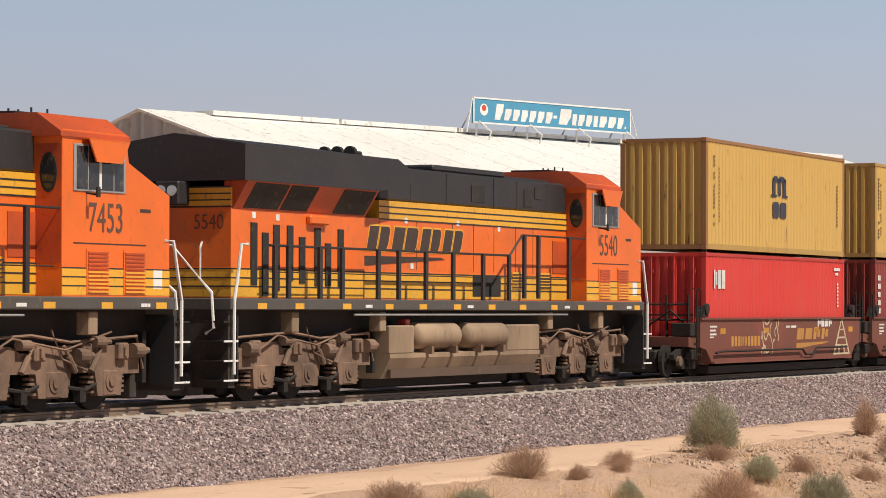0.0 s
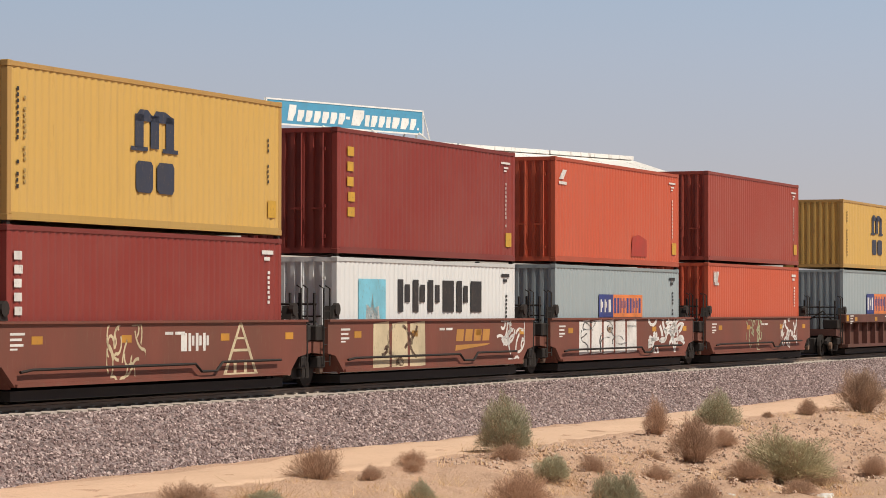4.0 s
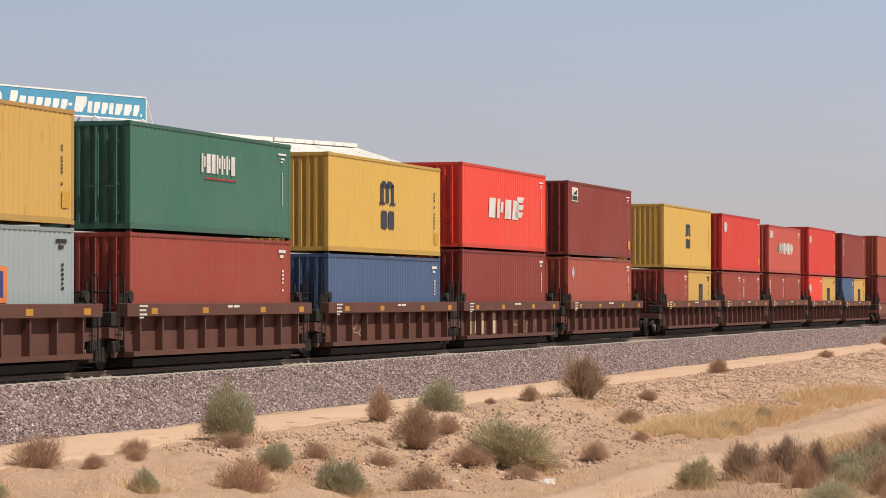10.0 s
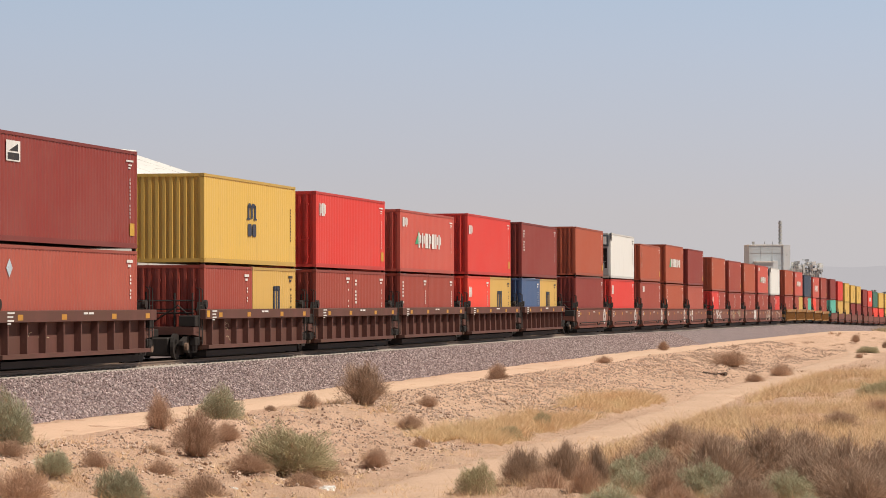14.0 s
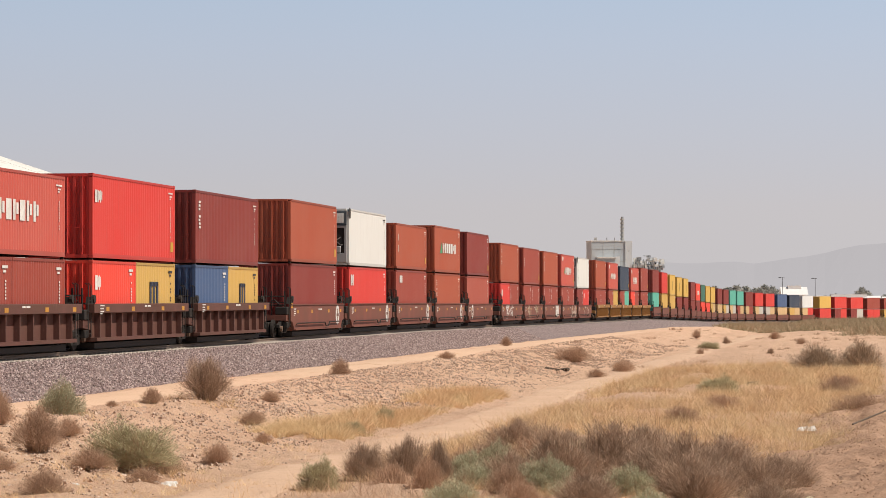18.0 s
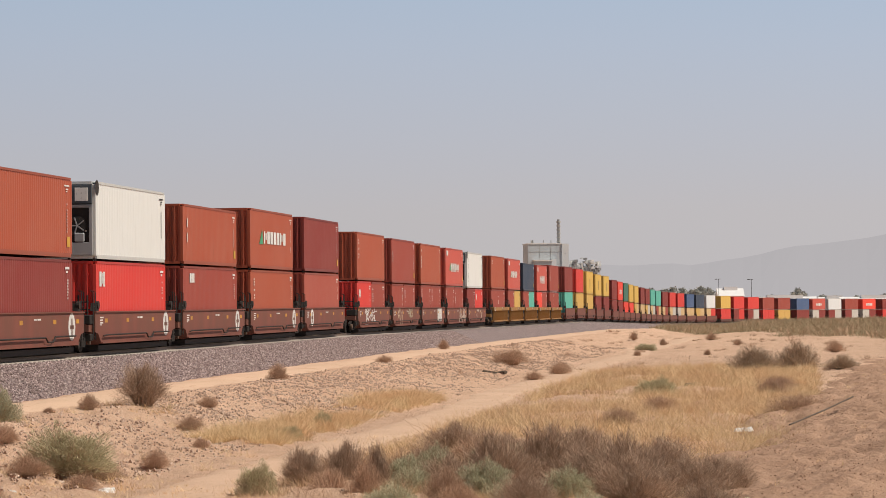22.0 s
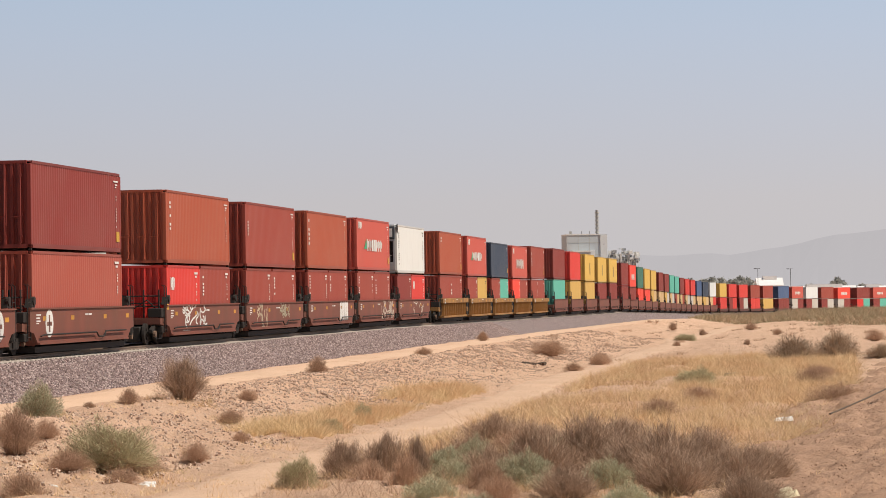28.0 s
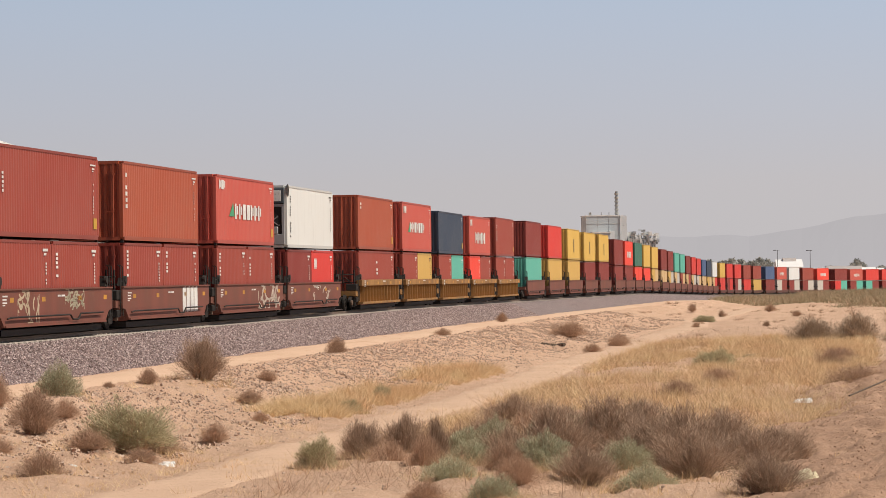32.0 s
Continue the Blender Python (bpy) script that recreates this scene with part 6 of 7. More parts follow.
def far_hills():
    verts, faces = [], []
    n = 360
    for i in range(n + 1):
        b = -60 + 120 * i / n
        h = lerp(b, ((-70, 18), (4, 20), (6.5, 34), (8.3, 60), (10, 53), (10.6, 61), (11.2, 71), (12, 86), (13.2, 94), (14, 103), (20, 135), (70, 120))) + 5 * noise.noise((b * 0.45, 1, 2)) + 4 * noise.noise((b * 1.3, 5, 2)) + 2 * noise.noise((b * 4, 5, 2))
        h = max(h, 4.0)
        for k, (r, f) in enumerate(((4300, 0.0), (4420, 0.55), (4600, 1.0), (4760, 0.0))):
            p = polar(b, r)
            verts.append((p.x, p.y, -12 + (h + 12) * f))
    for i in range(n):
        for k in range(3):
            q = i * 4 + k
            faces.append((q, q + 4, q + 5, q + 1))
    me = bpy.data.meshes.new("far_hills")
    me.from_pydata(verts, [], faces)
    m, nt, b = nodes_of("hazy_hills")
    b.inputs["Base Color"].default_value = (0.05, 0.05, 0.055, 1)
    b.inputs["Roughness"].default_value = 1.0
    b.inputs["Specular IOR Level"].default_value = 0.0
    # even emission stands in for the pale haze in front of the hills
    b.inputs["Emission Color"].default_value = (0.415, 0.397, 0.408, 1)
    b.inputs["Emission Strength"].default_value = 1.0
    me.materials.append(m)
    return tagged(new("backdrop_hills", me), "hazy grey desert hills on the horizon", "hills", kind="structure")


far_hills()


def tree(rnd):
    top = tagged(new("tree"), "broad tree in the distance, haze painted into its leaf colour", "tree", "far trees")
    h = 7.0
    bm = bmesh.new()
    tube(bm, [(0, 0, 0), (0.1, 0, 1.5), (0.0, 0.1, 3.2)], 0.22, 6)
    for k in range(5):
        q = k * math.tau / 5
        tube(bm, [(0, 0, 1.8 + 0.25 * k), (1.1 * math.cos(q), 1.1 * math.sin(q), 3.6 + 0.3 * k)], 0.09, 5)
    part("trunk", bm, BARK, top)
    verts, faces = [], []
    for k in range(900):
        q, r, z = rnd.random() * math.tau, math.sqrt(rnd.random()), rnd.random()
        lob = 2.4 * math.sin(math.pi * (0.15 + 0.8 * z)) * (0.8 + 0.35 * math.sin(3 * q + 5 * z))
        c = Vector((lob * r * math.cos(q), lob * r * math.sin(q), 1.6 + 5.2 * z))
        a, b = Vector([rnd.uniform(-1, 1) for _ in range(3)]) * 0.3, Vector([rnd.uniform(-1, 1) for _ in range(3)]) * 0.3
        i = len(verts)
        verts += [tuple(c - a), tuple(c + b), tuple(c + a)]
        faces.append((i, i + 1, i + 2))
    me = bpy.data.meshes.new("crown")
    me.from_pydata(verts, [], faces)
    me.materials.append(TREE)
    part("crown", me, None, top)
    return top


# base colour whitened in place of the haze over far walls and roofs
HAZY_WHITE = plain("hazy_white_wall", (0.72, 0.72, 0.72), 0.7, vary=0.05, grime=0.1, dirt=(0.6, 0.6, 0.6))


def far_town():
    rnd = random.Random(11)
    protos = [tree(rnd) for _ in range(3)]
    spots = []
    for k in range(74):
        b = rnd.choice((9.25, 9.35, 9.55, 9.75, 9.8, 9.95, 10.1, 10.3, 11.2, 11.4, 11.7, 12.05, 12.07, 12.6, 13.0, 13.6, 14.4)) + rnd.uniform(-0.14, 0.14)
        spots.append((b, rnd.uniform(1080, 1300), rnd.uniform(1.85, 2.1) * (1.07 if b < 10.45 else 1.0 if 12.0 < b < 12.15 else 0.86)))
    for i, (b, r, s) in enumerate(spots):
        p = polar(b, r, -8.5)
        if i < 3:
            protos[i].matrix_world = Matrix.Translation(p) @ Matrix.Scale(s, 4)
        else:
            t = copy_thing(protos[i % 3], Matrix.Translation(p) @ Matrix.Rotation(rnd.random() * 6, 4, "Z"))
            t.scale = (s, s, s)
    for b, r, w, h, mat, lab in ((10.74, 1000, 8.2, 14.2, ROOF_WHITE, "white building with a shallow roof beyond the tracks"), (12.7, 980, 9.5, 11.0, ROOF_WHITE, "low white building beyond the tracks"), (13.6, 960, 26, 11.0, WALL_SHEET, "long low grey building beyond the tracks"), (11.75, 1020, 22, 11.3, WALL_SHEET, "low grey shed beyond the tracks"), (14.9, 960, 14, 11.5, ROOF_WHITE, "white warehouse beyond the tracks")):
        house = tagged(new("distant_building"), lab, "building", "distant buildings")
        house.matrix_world = Matrix.Translation(polar(b, r, -8.5)) @ Matrix.Rotation(radians(-b + 9), 4, "Z")
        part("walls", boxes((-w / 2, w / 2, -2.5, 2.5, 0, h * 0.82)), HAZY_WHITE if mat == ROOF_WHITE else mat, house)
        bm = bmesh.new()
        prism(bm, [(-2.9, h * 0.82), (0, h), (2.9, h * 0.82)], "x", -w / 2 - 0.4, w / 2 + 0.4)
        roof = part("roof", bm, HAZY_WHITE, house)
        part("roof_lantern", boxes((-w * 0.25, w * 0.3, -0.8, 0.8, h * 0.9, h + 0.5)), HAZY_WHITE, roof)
        for k in range(int(w / 9)):
            part("window", boxes((-w / 2 + 2 + k * 9, -w / 2 + 5 + k * 9, -2.55, -2.5, h * 0.35, h * 0.6)), GLASS, house)
    for b, r in ((10.53, 900), (11.15, 930)):
        lamp = tagged(new("street_lamp"), "tall grey street lamp with a short arm", "street lamp", "far street lamps")
        lamp.matrix_world = Matrix.Translation(polar(b, r, -8.0)) @ Matrix.Rotation(radians(-b), 4, "Z")
        part("pole", made(tube, [(0, 0, 0), (0, 0, 16.2)], 0.07, 6), STEEL, lamp)
        part("arm", made(tube, [(-0.7, 0, 16.1), (0.6, 0, 16.1)], 0.06, 6), STEEL, lamp)
        part("lantern", boxes((-1.2, -0.5, -0.2, 0.2, 16.0, 16.2)), STEEL, lamp)


far_town()

# ---------------------------------------------------------------- service road, bank, stones
def draped(name, mat, al, ac, lift, label, kind="structure", bend=None):
    """A sheet laid on the ground in the line's own measures: along, and out from the load's near side."""
    verts, faces = [], []
    n = len(ac)
    for a in al:
        px, py, ph = on_line(a)
        for c in ac:
            q = c + (bend(a) if bend else 0) + 1.219
            x, y = px + q * math.cos(ph), py - q * math.sin(ph)
            edge = 0 if 0 < ac.index(c) < n - 1 else -0.12
            verts.append((x, y, land(x, y) + lift + edge))
    for i in range(len(al) - 1):
        for j in range(n - 1):
            k = i * n + j
            faces.append((k, k + 1, k + n + 1, k + n))
    me = bpy.data.meshes.new(name)
    me.from_pydata(verts, [], faces)
    me.materials.append(mat)
    for p in me.polygons:
        p.use_smooth = True
    if me.polygons[0].normal.z < 0:
        me.flip_normals()
    return tagged(new(name, me), label, name.replace("_", " "), kind=kind)


def soft_sand(name, a, b, c, hard=0.5, deep=0.04):
    """Packed or drifted sand: wide patches, fine grain, scattered darker and paler specks."""
    m, nt, bs = nodes_of(name)
    v = coords(nt)
    n1 = noise_of(nt, v, 0.35, 5)
    n2 = noise_of(nt, v, 7.0, 5, 0.7)
    n3 = noise_of(nt, v, 26.0, 3, 0.75)
    col = blend(nt, ramp(nt, n1, 0.35, 0.7), a, b)
    col = blend(nt, ramp(nt, n2, 0.54, 0.72), col, c)
    col = blend(nt, ramp(nt, n3, 0.37, 0.25), col, tuple(0.55 * k for k in c))
    col = blend(nt, ramp(nt, n3, 0.66, 0.76), col, tuple(min(0.8, 1.2 * k) for k in a))
    nt.links.new(col, bs.inputs["Base Color"])
    bs.inputs["Roughness"].default_value = 0.95
    bump(nt, bs, n2, hard, deep)
    return m


ROAD_SAND = soft_sand("packed_road_sand", (0.64, 0.448, 0.315), (0.585, 0.405, 0.282), (0.52, 0.352, 0.242))
WASH_SAND = soft_sand("pale_wash_sand", (0.61, 0.425, 0.302), (0.535, 0.36, 0.252), (0.43, 0.28, 0.19), 0.7, 0.06)
BANK_EARTH = soft_sand("brown_bank_earth", (0.44, 0.275, 0.185), (0.365, 0.222, 0.147), (0.25, 0.148, 0.098), 0.9, 0.09)
draped("service_road", ROAD_SAND, span((-10, 260, 1.0), (260, 620, 8)), span((3.0, 6.1, 0.31)), 0.015, "packed pale sand service road beside the ballast", bend=lambda a: 0.35 * noise.noise((a * 0.06, 3, 3)) + 0.22 * noise.noise((a * 0.5, 7, 3)))
draped("dry_wash", WASH_SAND, span((20, 330, 0.6)), span((13.3, 15.5, 0.275)), 0.02, "pale dry sandy wash", bend=lambda a: wash_bend(a) + 0.35 * noise.noise((a * 0.33, 4, 3)))


def earth_bank():
    verts, faces = [], []
    na, nc = 640, 130
    for i in range(na + 1):
        a = 14 + 136 * i / na
        for j in range(nc + 1):
            f = j / nc
            c = 24.3 + 1.6 * noise.noise((a * 0.09, 2, 8)) + 0.06 * max(0, a - 60) + f * 17
            px, py, ph = on_line(a)
            x, y = px + (c + 1.219) * math.cos(ph), py - (c + 1.219) * math.sin(ph)
            z = land(x, y) - 0.08 + 1.15 * (1 - math.exp(-f * 5.0)) * min(1, (a - 14) / 18) * max(0.15, 1 - max(0, a - 30) / 150)
            z += f ** 0.3 * (0.16 * noise.noise((x * 0.6, y * 0.6, 3)) + 0.08 * noise.noise((x * 2.0, y * 2.0, 3)) + 0.09 * noise.noise((x * 4.2, y * 4.2, 3)) + 0.10 * noise.noise((x * 8, y * 8, 4)))
            verts.append((x, y, z))
    for i in range(na):
        for j in range(nc):
            k = i * (nc + 1) + j
            faces.append((k, k + 1, k + nc + 2, k + nc + 1))
    me = bpy.data.meshes.new("earth_bank")
    me.from_pydata(verts, [], faces)
    me.materials.append(BANK_EARTH)
    if me.polygons[0].normal.z < 0:
        me.flip_normals()
    for p in me.polygons:
        p.use_smooth = True
    return tagged(new("earth_bank", me), "bare brown earth bank above the dry grass", "bank", kind="structure")


bank = earth_bank()


def stones_on(name, mat, count, place, size, label, seed):
    """Many small angular stones in one mesh."""
    rnd = random.Random(seed)
    verts, faces = [], []
    tet = ((0, 1, 2), (0, 2, 3), (0, 3, 4), (0, 4, 1), (5, 2, 1), (5, 3, 2), (5, 4, 3), (5, 1, 4))
    for _ in range(count):
        c = place(rnd)
        if c is None:
            continue
        r = size * rnd.uniform(0.55, 1.35)
        turn = Euler((rnd.uniform(-1.2, 1.2), rnd.uniform(-1.2, 1.2), rnd.random() * math.tau)).to_matrix()
        i = len(verts)
        for p in ((0, 0, 0.8), (1, 0, 0), (0, 0.8, 0.1), (-0.9, 0.1, 0), (0, -0.8, -0.1), (0.1, 0, -0.8)):
            p = turn @ Vector([v * r * rnd.uniform(0.7, 1.2) for v in p])
            verts.append((c[0] + p.x, c[1] + p.y, c[2] + p.z))
        faces += [tuple(i + k for k in f) for f in tet]
    me = bpy.data.meshes.new(name)
    me.from_pydata(verts, [], faces)
    me.materials.append(mat)
    return tagged(new(name, me), label, "stones", kind="stuff")


def on_ballast(rnd):
    s = 8 + 190 * rnd.random() ** 1.2
    a = -1.42 - 2.88 * rnd.random() ** 0.9
    z = (-0.205 if a > -2.0 else -1.16 + (a + 4.25) * 0.43) + 0.03 * noise.noise((s * 1.3, a * 1.3, 3.0))
    m = seat(s)
    return tuple(m @ Vector((0, a, z + 0.012)))


def on_berm(rnd):
    a, c = 30 + 190 * rnd.random() ** 1.2, 6.3 + 6.4 * rnd.random() ** 1.2
    px, py, ph = on_line(a)
    x, y = px + (c + 1.219) * math.cos(ph), py - (c + 1.219) * math.sin(ph)
    if noise.noise((x * 0.15, y * 0.15, 6)) < rnd.uniform(-0.6, 0.5):
        return None
    return x, y, land(x, y)


def on_flat(rnd):
    a, c = 25 + 150 * rnd.random(), 12 + 30 * rnd.random()
    px, py, ph = on_line(a)
    x, y = px + (c + 1.219) * math.cos(ph), py - (c + 1.219) * math.sin(ph)
    return x, y, land(x, y)


stones_on("ballast_stones", STONES, 92000, on_ballast, 0.044, "grey and purple crushed ballast stones", 2)
def on_slope(rnd):
    a, c = 62 + 95 * rnd.random(), 7.0 + 4.6 * rnd.random()
    px, py, ph = on_line(a)
    x, y = px + (c + 1.219) * math.cos(ph), py - (c + 1.219) * math.sin(ph)
    if noise.noise((x * 0.2, y * 0.2, 16)) < rnd.uniform(-0.7, 0.3):
        return None
    return x, y, land(x, y)


stones_on("slope_stones", PEBBLE, 34000, on_slope, 0.05, "pinkish broken stones covering the berm's slope", 15)
stones_on("berm_rocks", PEBBLE, 2600, on_berm, 0.085, "larger pale rocks on the sandy berm", 14)
stones_on("berm_stones", PEBBLE, 60000, on_berm, 0.05, "pale stones strewn on the sandy berm", 4)
def on_bank(rnd):
    v = bank.data.vertices[rnd.randrange(len(bank.data.vertices))].co
    return v.x + rnd.uniform(-0.3, 0.3), v.y + rnd.uniform(-0.3, 0.3), v.z


CLODS = stone_mat("earth_clods", [(0.28, 0.165, 0.108), (0.42, 0.265, 0.18), (0.34, 0.208, 0.138), (0.52, 0.355, 0.25)])
stones_on("earth_clods", CLODS, 46000, on_bank, 0.020, "brown clods and stones on the earth bank", 5)
stones_on("desert_stones", PEBBLE, 5000, on_flat, 0.04, "small pale desert stones", 6)


# ---------------------------------------------------------------- shrubs and grass
def shrub_mesh(name, mat, seed, stems, leaves, spread, wide):
    """A shrub one metre wide and one high: fine stems fanning from the foot, and small leaves or twigs massed towards an uneven dome. spread: 0 upright, 1 round."""
    rnd = random.Random(seed)
    verts, faces = [], []
    done = []

    def finish(kind):
        me = bpy.data.meshes.new(kind)
        me.from_pydata(verts, [], faces)
        me.materials.append(WOODY if kind == "woody_base" and mat not in (DRY, BROWN) else mat)
        verts.clear(), faces.clear()
        done.append(me)

    def blade(p, q, w):
        a = (q - p).cross(Vector((rnd.uniform(-1, 1), rnd.uniform(-1, 1), rnd.uniform(-1, 1)))).normalized() * w
        i = len(verts)
        verts.extend((tuple(p - a), tuple(p + a), tuple(q)))
        faces.append((i, i + 1, i + 2))

    def shell(q, e):
        d = Vector((math.cos(q) * math.cos(e), math.sin(q) * math.cos(e), math.sin(e)))
        k = 0.80 + 0.30 * noise.noise(d * 1.9 + Vector((seed * 3.1, 0, 0))) + 0.20 * noise.noise(d * 5.0 + Vector((0, seed * 2.3, 0)))
        return Vector((d.x * 0.5, d.y * 0.5, d.z)) * k
    for _ in range(stems):
        q, e = rnd.random() * math.tau, math.pi / 2 * (1 - rnd.random() ** (1.25 - 0.6 * spread) * (0.55 + 0.42 * spread))
        tip = shell(q, e) * rnd.uniform(0.72, 1.14 - 0.14 * spread)
        base = Vector((0.14 * math.cos(q) * rnd.random(), 0.14 * math.sin(q) * rnd.random(), 0.0))
        mid = base.lerp(tip, 0.55) + Vector((rnd.uniform(-0.04, 0.04), rnd.uniform(-0.04, 0.04), 0.04 * spread))
        blade(base, mid, wide * 0.8)
        blade(mid, tip, wide * 0.5)
        for _ in range(3):
            p = mid.lerp(tip, rnd.uniform(0, 0.95))
            blade(p, p + ((tip - mid).normalized() + Vector([rnd.uniform(-0.7, 0.7) for _ in range(3)])) * rnd.uniform(0.05, 0.12), wide * 0.45)
    finish("woody_base")
    for _ in range(leaves):
        q, e = rnd.random() * math.tau, math.asin(rnd.random() ** 0.8)
        out = shell(q, e)
        p = out * (0.30 + 0.66 * rnd.random() ** 0.45)
        if p.z < 0.13 * rnd.random():
            continue
        way = out.normalized() * 0.9 + Vector((rnd.uniform(-1, 1), rnd.uniform(-1, 1), rnd.uniform(-0.3, 1.3))) * 0.7
        blade(p, p + way.normalized() * rnd.uniform(0.03, 0.085), wide * 0.5)
    finish(name)
    return done


BROWN = leaf_mat("dark_brown_twigs", (0.33, 0.225, 0.158), (0.64, 0.465, 0.34))
WOODY = leaf_mat("woody_stems", (0.34, 0.23, 0.15), (0.62, 0.44, 0.30))
GREY = leaf_mat("grey_brown_twigs", (0.34, 0.27, 0.20), (0.58, 0.47, 0.36))
KINDS_OF_SHRUB = {
    "sage": ("sagebrush", "grey-green sagebrush on the sandy berm", [shrub_mesh("foliage", SAGE, s, 380, 12500, 0.95, 0.0072) for s in (1, 2, 3)]),
    "green": ("green_shrub", "olive-green desert shrub with straw at its foot", [shrub_mesh("foliage", GREEN, s, 380, 13000, 0.95, 0.0074) for s in (4, 5)]),
    "dry": ("dry_bush", "dry tan tumbleweed bush on the sand", [shrub_mesh("foliage", DRY, s, 800, 4200, 0.8, 0.005) for s in (6, 7, 8)]),
    "brown": ("brown_bush", "dense dark brown dry shrub", [shrub_mesh("foliage", BROWN, s, 1700, 4600, 0.45, 0.0052) for s in (9, 10, 11)]),
    "grey": ("grey_bush", "wide grey-brown desert bush", [shrub_mesh("foliage", GREY, s, 800, 3600, 0.7, 0.007) for s in (12, 13)]),
}
PLANTS = (("sage", -7.6, 59.9, 1.31, 1.14), ("dry", -9.8, 51.0, 1.18, 0.67), ("sage", -4.2, 74.5, 1.27, 0.96), ("dry", -4.1, 64.2, 1.34, 1.16), ("dry", -5.3, 69.4, 0.79, 0.99), ("dry", -2.2, 83.7, 0.73, 0.57), ("brown", -0.7, 86.8, 1.64, 1.39),
          ("dry", 4.1, 112.5, 1.06, 0.85), ("dry", 10.4, 144.3, 1.09, 0.44), ("green", -2.0, 61.5, 2.15, 1.05), ("dry", -0.3, 66.2, 0.78, 0.53), ("dry", -1.0, 65.2, 0.42, 0.32), ("green", 4.6, 89.3, 0.71, 0.61), ("green", 3.2, 80.4, 0.84, 0.37))
PLANTS += (("green", 1.7, 58.2, 0.94, 0.70), ("brown", 2.7, 60.8, 1.04, 0.92), ("dry", 16.7, 181.3, 0.89, 0.76), ("dry", 20.3, 153.8, 1.29, 0.70), ("dry", 17.1, 139.6, 1.17, 0.53), ("dry", 44.8, 286.1, 1.09, 0.88), ("green", 37.1, 230.6, 1.94, 0.62),
           ("dry", 32.5, 205.9, 0.71, 0.47), ("dry", 54.1, 295.3, 1.48, 0.91), ("dry", 48.2, 250.6, 1.25, 0.68), ("dry", 35.2, 193.6, 0.60, 0.45), ("dry", 44.0, 264.1, 0.81, 0.71), ("grey", 29.0, 146.7, 3.11, 1.47), ("grey", 32.0, 150.7, 3.20, 1.63))
PLANTS += (("dry", 46.4, 205.6, 1.75, 0.96), ("green", 18.5, 112.8, 1.90, 0.82), ("dry", 22.0, 107.7, 1.87, 1.08), ("dry", 18.0, 85.0, 2.13, 0.82), ("dry", 34.7, 153.0, 1.78, 0.77), ("brown", 6.7, 70.5, 1.74, 1.00), ("brown", 6.1, 56.0, 2.02, 1.28),
           ("brown", 7.3, 56.9, 2.06, 1.30), ("brown", 8.3, 53.8, 1.95, 1.44), ("brown", 9.3, 53.2, 1.53, 0.92), ("sage", 4.6, 58.1, 1.21, 0.68), ("sage", 6.2, 59.0, 1.01, 0.74), ("brown", 3.5, 59.8, 1.08, 0.96), ("brown", 4.0, 57.5, 0.65, 0.98))
PLANTS += (("dry", 4.9, 52.8, 1.10, 0.70), ("sage", 6.1, 52.5, 1.30, 0.40), ("sage", 10.2, 73.7, 0.70, 0.42), ("sage", -7.7, 49.5, 0.59, 0.47), ("dry", -6.3, 51.5, 1.47, 0.76), ("sage", -4.8, 53.5, 1.12, 0.76), ("dry", -3.4, 54.9, 1.14, 0.68),
           ("dry", -8.8, 50.8, 0.59, 0.35), ("dry", -8.6, 54.1, 0.48, 0.27), ("dry", -10.5, 44.3, 1.21, 0.47), ("sage", -9.6, 45.7, 0.79, 0.35), ("dry", 18.9, 165.0, 2.51, 1.00), ("dry", 19.7, 150.1, 1.43, 0.63))
PLANTS += (("brown", 5.6, 64.5, 1.5, 0.8), ("brown", 7.2, 62.5, 1.9, 1.0), ("brown", 8.4, 60.0, 2.2, 1.15), ("brown", 9.6, 58.0, 2.0, 1.1), ("brown", 10.3, 55.5, 1.7, 0.9), ("brown", 5.2, 54.6, 1.6, 0.9), ("brown", 7.6, 54.2, 1.9, 1.0), ("dry", 6.8, 67.5, 1.4, 0.7), ("sage", 5.4, 61.2, 1.1, 0.7), ("dry", 3.0, 56.0, 1.1, 0.6),
           ("dry", -1.4, 62.3, 1.3, 0.6), ("dry", -2.8, 60.6, 1.2, 0.5), ("dry", -1.7, 58.5, 0.9, 0.45), ("dry", -5.6, 57.4, 0.8, 0.4), ("dry", -4.6, 60.0, 0.9, 0.5), ("dry", 0.6, 82.0, 1.0, 0.45), ("dry", -3.6, 67.2, 0.8, 0.5), ("dry", 1.2, 92.0, 0.9, 0.4), ("dry", 13.0, 86.0, 1.5, 0.6), ("dry", 16.0, 97.0, 1.6, 0.6))
PLANTS += (("dry", -6.0, 59.8, 0.45, 0.20), ("dry", -8.7, 54.6, 0.73, 0.36), ("dry", -3.2, 81.0, 0.46, 0.21), ("dry", 2.2, 79.7, 0.90, 0.36))
